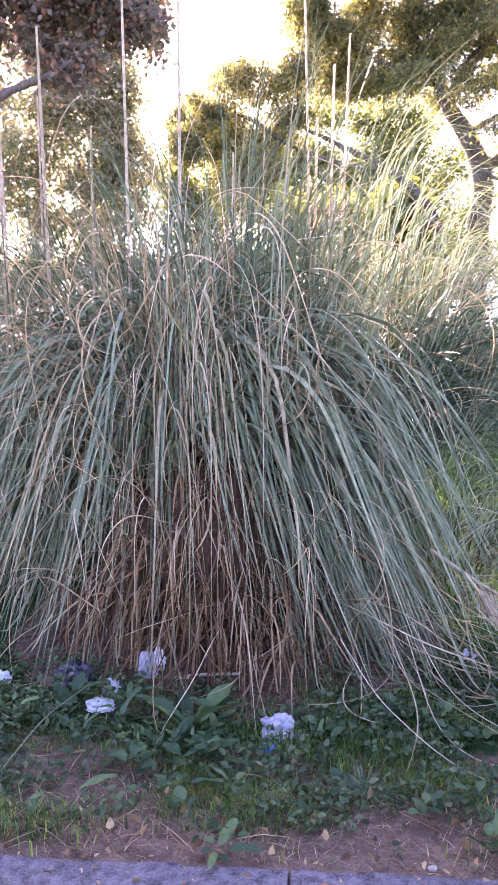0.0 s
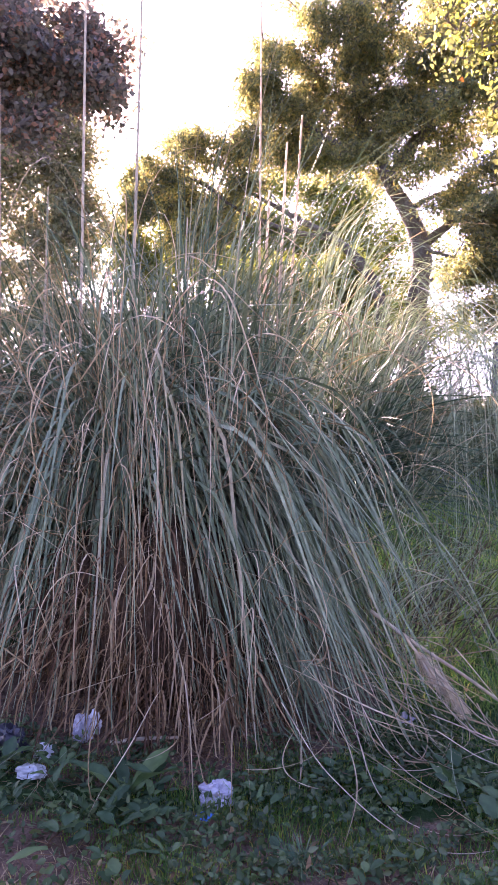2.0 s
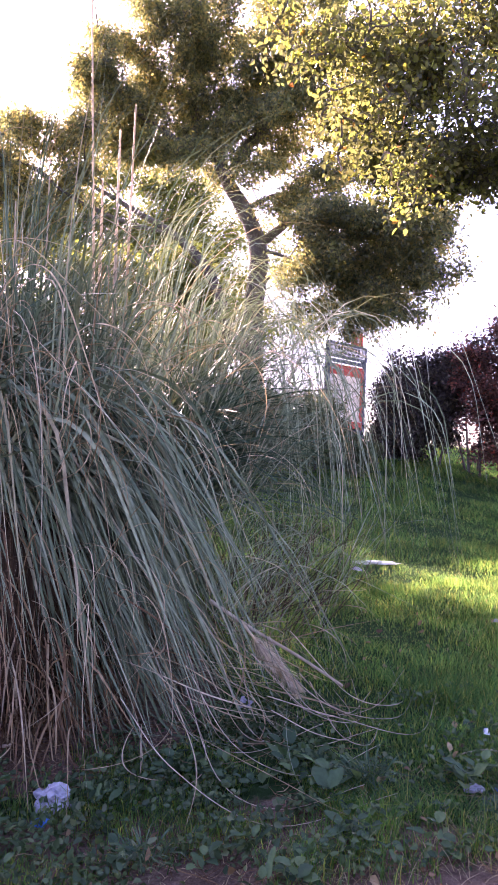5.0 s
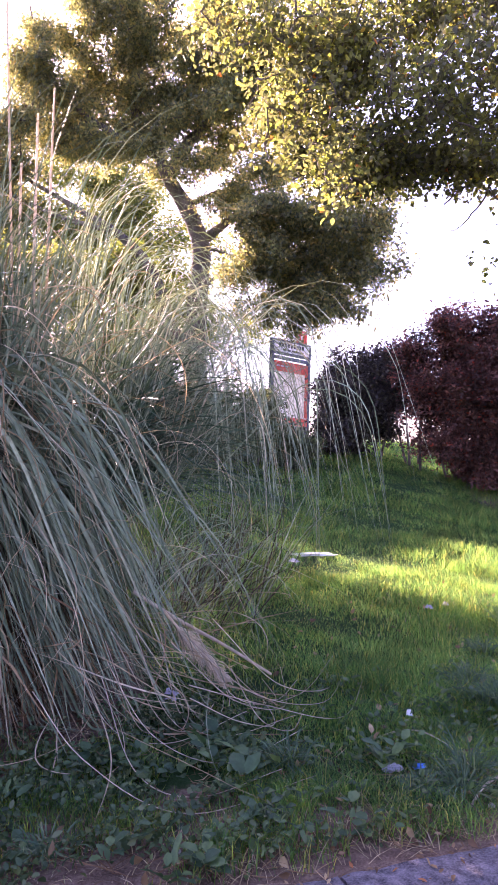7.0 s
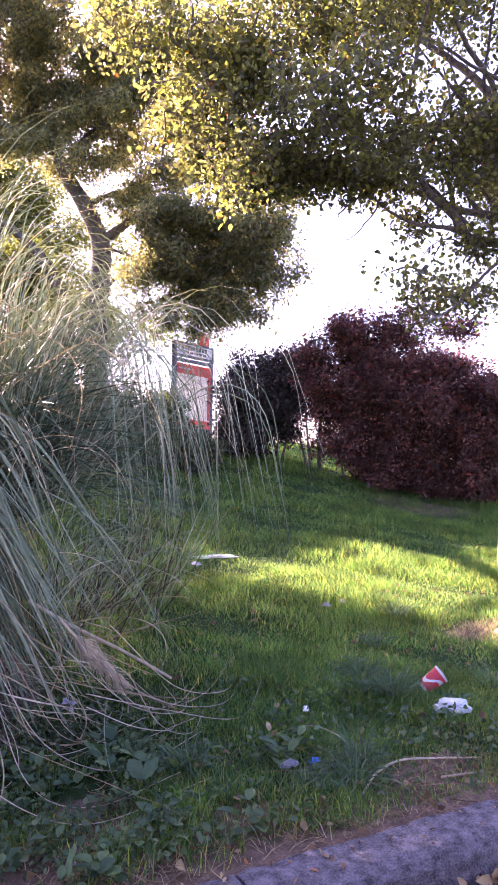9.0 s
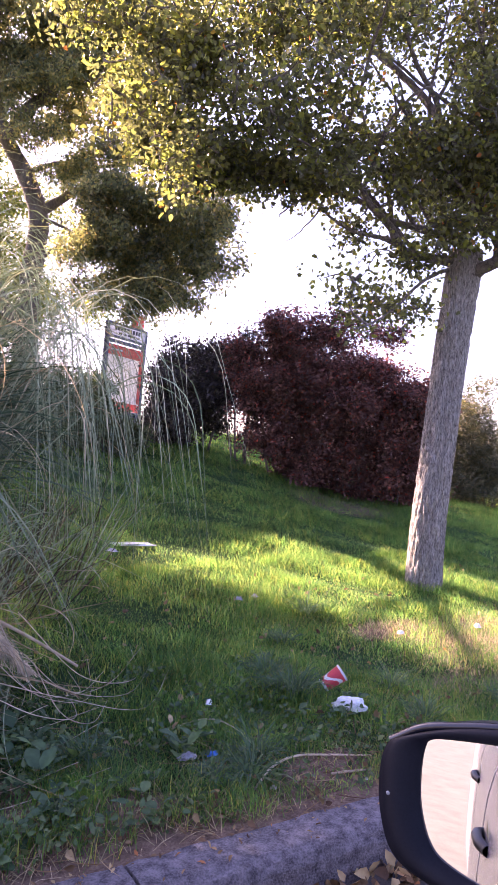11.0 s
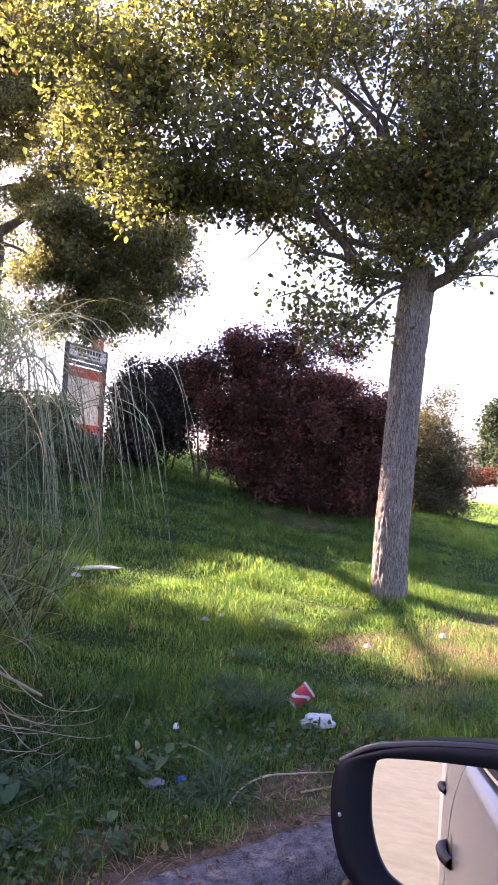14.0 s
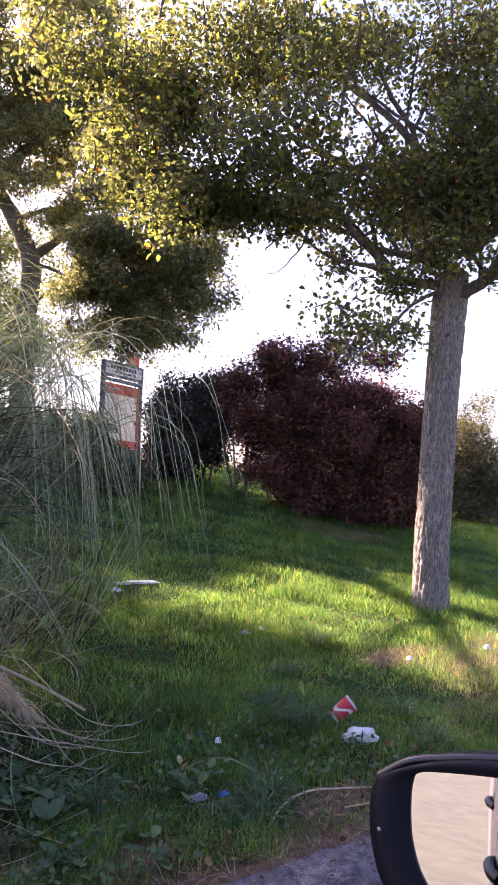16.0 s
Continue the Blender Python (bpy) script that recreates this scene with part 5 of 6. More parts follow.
clump(SECOND, "dense dark green fan of blades behind the pampas", [("leaf_mass", fan, 0.007, 0.014, M_FAN, ""),
      ("stem_mass", fountain(SECOND, 60, (0, 60), (0.05, 0.3), (0.0, 0.3), (25, 15), (60, 30), (0.5, 1.1), (0, 0.4), (0.4, 0.9), 10), 0.004, 0.008, M_STRAW, "thin dry stems at the foot")])
curtain = np.concatenate([fountain((0.9, 4.3), 150, (-6, 24), (0.0, 0.3), (0.8, 1.2), (14, 7), (174, 5), (2.3, 3.3), (0.2, 0.36), (0.26, 0.42), 22, 0.2),
                          fountain((1.05, 4.3), 125, (-8, 22), (0.0, 0.4), (0.7, 1.1), (28, 10), (172, 6), (1.7, 3.3), (0.2, 0.36), (0.28, 0.44), 22, 0.2),
                          fountain((0.7, 4.3), 45, (-4, 30), (0.0, 0.3), (1.2, 1.6), (9, 6), (120, 30), (1.5, 2.2), (0.35, 0.5), (0.4, 0.6), 22, 0.3)])
clump((1.2, 4.3), "loose see-through clump of fine pale green arching grass", [("leaf_mass", curtain, 0.0045, 0.0085, M_FINE, ""),
      ("dry_curl_mass", fountain((1.2, 4.2), 22, (-10, 30), (0.0, 0.6), (0.9, 1.4), (40, 25), (165, 20), (0.9, 1.9), (0.05, 0.3), (0.4, 0.7), 22, 0.9), 0.003, 0.005, M_PALESTRAW, "pale curling dry strands")])
clump((1.2, 3.9), "dark tangle of thin dry stems beside the pampas", [
      ("stem_mass", fountain((1.15, 3.95), 90, (-5, 50), (0.0, 0.45), (0.0, 0.2), (36, 16), (75, 30), (0.5, 1.1), (0.1, 0.5), (0.4, 0.8), 14, 0.6), 0.003, 0.006, M_DRYSTEM, "thin dry brown stems"),
      ("leaf_mass", fountain((1.0, 3.9), 70, (-12, 35), (0.0, 0.4), (0.1, 0.5), (40, 15), (130, 30), (0.7, 1.3), (0.1, 0.4), (0.4, 0.7), 18, 0.7), 0.003, 0.007, M_FINE, "")])
clump((1.5, 4.42), "thin tangle of brown and green stems", [
      ("stem_mass", fountain((1.45, 4.42), 130, (5, 50), (0.0, 0.6), (0.0, 0.15), (26, 14), (50, 30), (0.6, 1.3), (0.1, 0.5), (0.4, 0.8), 12, 0.4), 0.003, 0.006, M_DRYSTEM, "thin dry brown stems"),
      ("leaf_mass", fountain((1.5, 4.42), 50, (0, 60), (0.0, 0.6), (0.0, 0.2), (24, 12), (95, 40), (0.7, 1.4), (0.2, 0.5), (0.4, 0.7), 14, 0.4), 0.003, 0.006, M_FINE, "")])
fine_clump((-1.6, 4.6), "dry pampas clump with spiky blades", 1300, 1.6, 2.9, -90, 70, 0.5, 0.004, 0.008, 420, mat=M_BLADE, r1=0.6)
fine_clump((-2.5, 4.6), "dry pampas clump with spiky blades", 420, 1.3, 2.1, -90, 70, 0.5, 0.004, 0.008, 300, mat=M_BLADE, r1=0.6)
fine_clump((-0.9, 4.7), "upright green pampas blades behind the main clump", 1000, 2.0, 3.0, 90, 90, 0.3, 0.009, 0.016, 30, mat=M_FAN, r1=0.7, hang=110)
fine_clump((-0.1, 4.9), "upright dark green pampas blades behind the main clump", 1100, 1.9, 2.9, 90, 90, 0.3, 0.009, 0.016, 30, mat=M_FAN, r1=0.8, hang=110)


# ---------- lawn, weeds and fallen leaves ----------
def sward(name, label, x0, x1, y0, y1, n, h0, h1, w, mat, keep, lean=0.5, simple=False):
    x, y = rng.uniform(x0, x1, n), rng.uniform(y0, y1, n)
    ok = rng.uniform(size=n) < keep(x, y)
    x, y = x[ok], y[ok]
    n = len(x)
    z = land(x, y) - 0.004
    a = rng.uniform(0, 2 * np.pi, n)
    h = rng.uniform(h0, h1, n) * (0.75 + 0.45 * np.sin(x * 3.1 + 1) * np.sin(y * 2.7) + 0.2 * np.sin(x * 9 + y * 7))
    h = np.maximum(h, 0.015)
    d = np.stack([np.cos(a), np.sin(a)], -1)
    s = np.stack([-d[:, 1], d[:, 0], 0 * a], -1) * (w * rng.uniform(0.6, 1.3, n))[:, None] * 0.5
    ln = (lean * rng.uniform(0.15, 1.3, n) * h)[:, None]
    root = np.stack([x, y, z], -1)
    mid = root + np.concatenate([d * ln * 0.35, (h * 0.6)[:, None]], 1)
    tip = root + np.concatenate([d * ln, h[:, None]], 1)
    if simple:
        v = np.stack([root - s, root + s, tip], 1).reshape(-1, 3)
        return tagged(arrays(name, v, np.arange(n)[:, None] * 3 + [0, 1, 2], mat), label, "grass", kind="stuff")
    v = np.stack([root - s, root + s, mid - s * 0.8, mid + s * 0.8, tip], 1).reshape(-1, 3)
    k = np.arange(n)[:, None] * 5
    f = np.concatenate([k + [0, 1, 3], k + [0, 3, 2], k + [2, 3, 4]], 0)
    return tagged(arrays(name, v, f, mat), label, "grass", kind="stuff")


def tufty(x, y):
    return 0.5 + 0.5 * np.sin(x * 4.3 + 1.7 * np.sin(y * 3.1)) * np.sin(y * 5.1 + 1.3 * np.sin(x * 2.3))


def lawn_keep(x, y):
    edge = smooth01((y - kerb_back(x) + 0.05 - 0.15 * tufty(x * 1.7, y)) / 0.16)
    clump = np.hypot((x - C[0]) / 1.15, (y - C[1]) / 1.05) > 1
    return edge * (0.45 + 0.55 * tufty(x, y)) * (1 - 0.9 * worn(x, y)) * clump * (1 - 0.65 * patch(x, y, 1.15, 3.5, 0.7, 0.75))


def verge_keep(x, y):
    return smooth01((y - kerb_back(x) + 0.02) / 0.3) * smooth01(1.6 * tufty(x * 1.3, y * 1.6) - 0.35) * (y < 3.0)


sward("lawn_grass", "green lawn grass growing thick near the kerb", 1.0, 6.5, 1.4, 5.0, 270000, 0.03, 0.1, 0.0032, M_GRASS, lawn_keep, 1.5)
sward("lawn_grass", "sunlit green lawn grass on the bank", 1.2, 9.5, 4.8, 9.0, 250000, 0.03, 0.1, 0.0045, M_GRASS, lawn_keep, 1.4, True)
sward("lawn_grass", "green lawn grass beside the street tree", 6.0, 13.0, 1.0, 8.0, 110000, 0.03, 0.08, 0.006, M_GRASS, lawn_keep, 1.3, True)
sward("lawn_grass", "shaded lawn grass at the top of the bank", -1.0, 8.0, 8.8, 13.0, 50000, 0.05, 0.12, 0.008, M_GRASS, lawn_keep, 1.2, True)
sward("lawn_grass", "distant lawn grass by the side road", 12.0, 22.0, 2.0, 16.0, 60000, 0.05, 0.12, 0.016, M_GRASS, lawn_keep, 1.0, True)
sward("verge_grass", "sparse green grass on the soil verge", -2.4, 1.2, 1.75, 3.0, 36000, 0.03, 0.1, 0.0036, M_GRASS, verge_keep, 0.9)
sward("dry_grass", "trampled straw-coloured turf on worn ground", 2.6, 6.4, 1.8, 4.4, 60000, 0.02, 0.05, 0.0032, M_DRYGRASS, lambda x, y: np.clip(worn(x, y) * 1.1 + 0.14, 0, 1), 1.8)
sward("dry_grass", "scattered dry blades along the kerb", -2.0, 3.2, 1.6, 2.3, 5200, 0.02, 0.06, 0.003, M_DRYGRASS, lambda x, y: smooth01((y - kerb_back(x)) / 0.06) * 0.6, 2.4)


def tuft(at, n, h, label="green tuft of long grass in the lawn", w=0.005):
    z = float(land(*at))
    ob = thing("grass_tuft", (at[0], at[1], z), label, "grass tuft", "grass tufts in the lawn")
    az = rng.uniform(-np.pi, np.pi, n)
    p = arcs(roots(at, az, 0.0, 0.07, 0.0, 0.01), az, rad_n(20, 12, n), rad_n(110, 25, n), rng.uniform(0.6, 1.3, n) * h, rng.uniform(0, 0.3, n), rng.uniform(0.5, 0.9, n), 8, 0.3)
    v, f = ribbons(p, np.full(n, w) * rng.uniform(0.6, 1.2, n))
    tagged(arrays("leaf_mass", v - np.array(ob.location), f, M_TUFT, ob), kind="stuff")


for q in ((2.35, 2.68), (2.42, 2.6), (1.85, 2.1), (1.6, 2.03), (1.72, 1.98), (2.75, 2.05), (3.0, 2.5), (-0.85, 1.98), (-1.0, 2.2), (1.25, 2.4), (2.9, 3.3), (3.4, 3.7), (0.35, 2.15), (3.3, 2.0)):
    tuft(q, 90, rng.uniform(0.13, 0.22))
for q in ((2.44, 2.86), (2.39, 2.60)):
    tuft(q, 120, 0.2, w=0.004)


def leaf_shape(L, W, waves, seed):
    """A broad leaf with a folded midrib and a wavy edge, along +y."""
    k = 9
    t = np.linspace(0, 1, k)
    w = W * np.sin(np.pi * np.clip(t * 0.93 + 0.04, 0, 1)) ** 0.75 * (1 + 0.13 * np.sin(t * waves + seed))
    bend = 0.25 * L * t ** 2
    rows = []
    for s in (-1, -0.5, 0, 0.5, 1):
        rows.append(np.stack([s * w * 0.5, t * L, 0.16 * np.abs(s) * w - bend + 0.03 * L * np.sin(t * 11 + s * 2 + seed) * abs(s)], -1))
    v = np.concatenate(rows)
    i, j = np.meshgrid(np.arange(4), np.arange(k - 1), indexing="ij")
    b = i * k + j
    return v, np.stack([b, b + 1, b + k + 1, b + k], -1).reshape(-1, 4)


LEAF = [raw_mesh("leaf", *leaf_shape(L, W, wv, s), M_WEED, True) for L, W, wv, s in ((0.15, 0.05, 9, 0), (0.2, 0.06, 11, 1), (0.085, 0.06, 20, 2), (0.065, 0.05, 24, 3), (0.11, 0.07, 16, 4))]


def weed(at, count, kinds, tilt, scale=1.0, label="low green broad-leaved weed on the verge", height=0.05):
    z = float(land(*at))
    ob = thing("weed", (at[0], at[1], z), label, "weed", "weeds on the verge")
    a0 = rng.uniform(0, 6.28)
    for k in range(count):
        o = new("leaf", LEAF[kinds[k % len(kinds)]])
        o.parent = ob
        a = a0 + k * 2.4 + rng.uniform(-0.3, 0.3)
        s = scale * rng.uniform(0.65, 1.15)
        r = rng.uniform(0.005, 0.05) * scale
        o.location = (-math.sin(a) * r, math.cos(a) * r, rng.uniform(0.0, height) * scale + 0.012)
        o.rotation_euler = (radians(tilt + rng.uniform(-15, 18)), rng.uniform(-0.25, 0.25), a)
        o.scale = (s, s, s)


weed((-0.22, 2.6), 9, (1, 0), 38, 1.15, "rosette of long dark green dock leaves")
weed((-0.3, 2.42), 7, (0, 1), 28, 0.9, "rosette of long dark green dock leaves")
weed((1.57, 2.25), 9, (2, 4), 35, 0.85, "bushy green weed with broad lobed leaves", 0.1)
weed((1.68, 2.32), 7, (2, 3), 35, 0.85, "bushy green weed with broad lobed leaves", 0.1)
for k in range(130):
    x = rng.uniform(-1.3, 1.4)
    if abs(x - 0.1) < 0.14:
        continue
    y = float(kerb_back(x)) + rng.uniform(0.03, 1.0) if k % 3 else float(kerb_back(x)) + rng.uniform(0.5, 0.95)
    weed((x, y), int(rng.integers(4, 8)), ((2, 3), (3, 3), (4, 2, 3), (3, 0))[k % 4], rng.uniform(12, 50), rng.uniform(0.4, 0.85), height=0.11)
for k in range(12):
    x = rng.uniform(1.2, 2.6)
    weed((x, float(kerb_back(x)) + rng.uniform(0.25, 1.2)), 5, (2, 3), 30, rng.uniform(0.5, 0.9), height=0.06)

n = 32000
x = rng.uniform(-2.2, 2.6, n)
y = kerb_back(x) + rng.uniform(0.06, 1.5, n)
ok = (rng.uniform(size=n) < smooth01(2.0 * tufty(x * 1.9 + 2, y * 2.3) - 0.5) * smooth01((y - kerb_back(x) + 0.02) / 0.25)) & ((x < 1.2) | (rng.uniform(size=n) < 0.3)) & (np.hypot((x - C[0]) / 0.95, (y - C[1]) / 0.9) > 1)
x, y = x[ok], y[ok]
v, f = leaves(np.stack([x, y, land(x, y) + rng.uniform(0.0, 0.08, len(x))], -1), 0.027, -0.25, 0.62)
tagged(arrays("ground_cover", v, f, M_WEEDS), "low small-leaved green ground cover on the verge", "ground cover", kind="stuff")

n = 420                                   # dead leaves on soil, turf and gutter
x = np.concatenate([rng.uniform(-2, 3.2, 230), rng.uniform(1.0, 6, 190)])
y = np.concatenate([kerb_back(x[:230]) + rng.uniform(0.02, 0.9, 230) ** 1.6, rng.uniform(1.9, 4.5, 190)])
y = np.maximum(y, kerb_back(x) + 0.02)
v, f = leaves(np.stack([x, y, land(x, y) + rng.uniform(0.012, 0.05, n)], -1), 0.035, 0.0, 0.6)
tagged(arrays("fallen_leaves", v, f, M_LITTER), "scattered small brown and yellow fallen leaves", "leaf litter", kind="stuff")
n = 420
x = np.concatenate([rng.uniform(-1, 3.5, 200), rng.normal(1.75, 0.28, 220)])
y = kerb_back(x) - 0.21 - np.abs(rng.normal(0, 0.13, n))
v, f = leaves(np.stack([x, y, np.full(n, -0.125) + rng.uniform(0, 0.03, n)], -1), 0.05, 0.0, 0.6)
tagged(arrays("gutter_leaves", v, f, M_LITTER), "brown dead leaves drifted in the gutter", "leaf litter", kind="stuff")
n = 1500                                  # straw and broken stems on the soil
x = rng.uniform(-1.8, 3.0, n)
y = kerb_back(x) + np.abs(rng.normal(0.35, 0.35, n)) + 0.03
x2 = rng.normal(0.1, 0.7, 1000)
x, y = np.concatenate([x, x2]), np.concatenate([y, rng.normal(3.0, 0.2, 1000)])
n = len(x)
a, L = rng.uniform(0, 6.28, n), rng.uniform(0.05, 0.22, n)
p0 = np.stack([x, y, land(x, y) + rng.uniform(0.01, 0.03, n)], -1)
dd = np.stack([np.cos(a), np.sin(a), 0 * a], -1) * L[:, None]
cv = np.stack([-np.sin(a), np.cos(a), 0.5 + 0 * a], -1) * (L * rng.uniform(-0.2, 0.2, n))[:, None]
pp = np.stack([p0, p0 + dd * 0.35 + cv * 0.8, p0 + dd * 0.7 + cv * 0.8, p0 + dd], 1)
pp[..., 2] = np.maximum(pp[..., 2], land(pp[..., 0], pp[..., 1]) + 0.006)
v, f = ribbons(pp, rng.uniform(0.002, 0.004, n))
tagged(arrays("straw_litter", v, f, M_STRAW), "short bits of straw strewn over the soil", "straw", kind="stuff")


n = 320                                   # bits of leaf and straw blown onto the kerb
x = rng.uniform(-1.4, 3.4, n)
y = kerb_back(x) - 0.16 * rng.uniform(0, 1, n) ** 1.7
v, f = leaves(np.stack([x, y, np.full(n, 0.012)], -1), 0.02, 0.0, 0.4, 0.6)
v[:, 2] = np.clip(v[:, 2], 0.009, 0.02)
tagged(arrays("kerb_litter", v, f, M_LITTER), "small bits of dead leaf on the kerb", "leaf litter", kind="stuff")


def stem(name, pts, r0, r1, label, material=None):
    pts = [(px, py, float(land(px, py)) + h) for px, py, h in pts]
    v, f = tube(curve(pts, 26) - np.array(pts[0]), np.linspace(r0, r1, 26), 6)
    ob = arrays(name, v, f, material or M_STRAW_ONE, smooth=True)
    ob.location = pts[0]
    return tagged(ob, label, "dry stem", "loose dry stems on the verge")


stem("loose_straw", [(1.66, 2.5, 0.01), (1.8, 2.5, 0.03), (1.87, 2.44, 0.04), (1.9, 2.32, 0.03), (1.88, 2.18, 0.02), (1.87, 2.04, 0.01)], 0.004, 0.002, "thin dry stem arching over the weeds")
stem("loose_straw", [(1.7, 1.92, 0.01), (1.83, 2.0, 0.02), (1.97, 2.03, 0.02), (2.11, 1.98, 0.015), (2.27, 1.91, 0.01)], 0.0055, 0.003, "pale bent dry stem lying by the kerb")
stem("loose_straw", [(2.02, 1.87, 0.008), (2.08, 1.85, 0.01), (2.16, 1.83, 0.008)], 0.005, 0.004, "short pale broken stick on the ground")
stem("loose_straw", [(-0.33, 3.0, 0.05), (-0.2, 3.02, 0.06), (-0.05, 3.06, 0.05)], 0.009, 0.007, "pale snapped stem under the skirt")
for k in range(18):                        # long dry blades sprawling over the grass beside the clump
    x, y = rng.uniform(0.3, 1.15), rng.uniform(2.55, 3.2)
    a = rng.uniform(-1.5, 0.3)
    L = rng.uniform(0.35, 1.05)
    q = [(x, y, rng.uniform(0.25, 0.5)), (x + 0.3 * L * math.cos(a), y + 0.3 * L * math.sin(a), rng.uniform(0.06, 0.16)), (x + 0.65 * L * math.cos(a + 0.2), y + 0.65 * L * math.sin(a + 0.2), 0.03), (x + L * math.cos(a + 0.6), y + L * math.sin(a + 0.6), rng.uniform(0.02, 0.09))]
    if q[-1][1] > float(kerb_back(q[-1][0])) - 0.05:
        stem("pampas_straw", q, 0.0022, 0.0012, "long thin dry pampas blade sprawling on the grass")


for k in range(6):                         # green blades torn from the clump, lying out over the verge
    x, y = rng.uniform(-0.7, 1.1), rng.uniform(2.5, 2.95)
    a, L = rng.uniform(-2.6, -0.3), rng.uniform(0.4, 0.9)
    z = [float(land(x + L * s * math.cos(a + 0.3 * s), y + L * s * math.sin(a + 0.3 * s))) for s in (0, 0.33, 0.66, 1)]
    pts = [(L * s * math.cos(a + 0.3 * s), L * s * math.sin(a + 0.3 * s), z[i] - z[0] + h) for i, (s, h) in enumerate(((0, 0.22), (0.33, 0.16), (0.66, 0.08), (1, 0.03)))]
    if y + pts[-1][1] > float(kerb_back(x + pts[-1][0])):
        v, f = ribbons(curve(pts, 12)[None], [rng.uniform(0.004, 0.007)])
        ob = arrays("pampas_straw", v, f, M_BLADE)
        ob.location = (x, y, z[0])
        tagged(ob, "long grey-green pampas blade drooping over the verge", "grass blade", "loose pampas blades")


# ---------- rubbish on the verge ----------
def crumpled(name, at, size, material, label, category, seed, flat=1.0, turn=0.0, detail=4, sharp=0.75, crease=1.0):
    bm = bmesh.new()
    bmesh.ops.create_icosphere(bm, subdivisions=detail, radius=1)
    for v in bm.verts:
        c = v.co.copy()
        k = 1 + 0.6 * sharp * noise.noise(c * 1.7 + Vector((seed, 0, 0))) + 0.6 * sharp * (0.5 - abs(noise.noise(Vector((c.x * 4.6, c.y * 4.6, c.z * 1.8)) + Vector((0, seed, 0))))) + 0.06 * sharp * noise.noise(c * 9) + 0.2 * sharp * (crease * (0.35 - abs(noise.noise(c * 6.3 + Vector((seed, seed, 0))))))
        v.co = Vector((c.x * size[0] * k, c.y * size[1] * k, max(c.z, -0.55) * size[2] * k * flat))
    lo = min(v.co.z for v in bm.verts)
    for v in bm.verts:
        v.co.z -= lo
    ob = part(name, bm, material, smooth=detail < 4)
    ob.location = (at[0], at[1], float(land(at[0], at[1])) + (at[2] if len(at) > 2 else 0.0))
    ob.rotation_euler = (0, 0, turn)
    return tagged(ob, label, category)


def draped(name, at, w, d, h, material, label, category, turn, seed):
    """A thin soft sheet dropped over the grass, with folds and a ragged edge."""
    n = 30
    bm = bmesh.new()
    g = []
    for a in range(n):
        row = []
        for c in range(n):
            u, v = 2 * a / (n - 1) - 1, 2 * c / (n - 1) - 1
            k = 1 + 0.25 * noise.noise((u * 1.6 + seed, v * 1.6, 1)) + 0.1 * noise.noise((u * 5, v * 5, seed))
            r = max(abs(u), abs(v))
            top = 1 - smooth01(r * 1.5 - 0.5)
            fold = 0.35 * abs(noise.noise((u * 2.3, v * 1.1, seed + 4))) + 0.16 * abs(noise.noise((u * 6, v * 4, seed + 9)))
            row.append(bm.verts.new((u * w * k * 0.5, v * d * k * 0.5, h * max(0.15, float(top) * 0.8 + fold - 0.1))))
        g.append(row)
    for a in range(n - 1):
        for c in range(n - 1):
            bm.faces.new((g[a][c], g[a + 1][c], g[a + 1][c + 1], g[a][c + 1]))
    ob = part(name, bm, material, smooth=True)
    ob.location, ob.rotation_euler = (at[0], at[1], float(land(*at)) + 0.045), (0, 0, turn)
    return tagged(ob, label, category)


crumpled("plastic_bag", (0.1, 2.6), (0.06, 0.045, 0.042), M_BAG, "crumpled white and lilac plastic bag on the verge", "plastic bag", 3)
crumpled("blue_scrap", (0.06, 2.5), (0.03, 0.02, 0.012), M_BLUELIT, "small blue plastic scrap beside a bag", "litter", 9)
crumpled("plastic_bag", (-0.46, 3.1), (0.036, 0.035, 0.06), M_BAG, "torn upright white plastic bag against the straw skirt", "plastic bag", 5, turn=0.5)
crumpled("plastic_bag", (-0.41, 3.12, 0.03), (0.026, 0.024, 0.05), M_WHITE, "torn upright white plastic bag against the straw skirt", "plastic bag", 15, turn=1.5)
crumpled("rubbish_bag", (-0.76, 2.98), (0.08, 0.06, 0.06), M_BLACKBAG, "shiny black plastic bag half under dead blades", "plastic bag", 6)
crumpled("tissue", (-0.61, 2.8), (0.045, 0.035, 0.025), M_WHITE, "crumpled white tissue beside a black bag", "tissue", 7)
crumpled("tissue", (-0.6, 2.95), (0.035, 0.03, 0.035), M_WHITE, "crumpled white tissue beside a black bag", "tissue", 17)
crumpled("tissue", (-1.1, 3.05), (0.04, 0.03, 0.03), M_WHITE, "crumpled white tissue under hanging blades", "tissue", 27)
crumpled("plastic_bag", (1.02, 3.24), (0.03, 0.025, 0.034), M_BAG, "small white plastic bag beside a fallen plume", "plastic bag", 8)


crumpled("white_tissue", (2.53, 2.317, 0.015), (0.066, 0.045, 0.034), M_WHITE, "crumpled white tissue lying in the grass", "tissue", 2.2, turn=-0.75, sharp=0.6)
crumpled("blue_wrapper", (1.69, 2.2, 0.02), (0.022, 0.014, 0.008), M_BLUELIT, "bright blue crumpled wrapper in weeds", "wrapper", 14)
crumpled("clear_wrapper", (1.6, 2.24, 0.01), (0.03, 0.02, 0.014), M_BAG, "small clear crumpled wrapper in weeds", "wrapper", 16)
draped("paper_scrap", (3.73, 3.11), 0.054, 0.037, 0.029, M_WHITE, "small white paper scrap at the worn patch", "paper scrap", 0.0, 18)
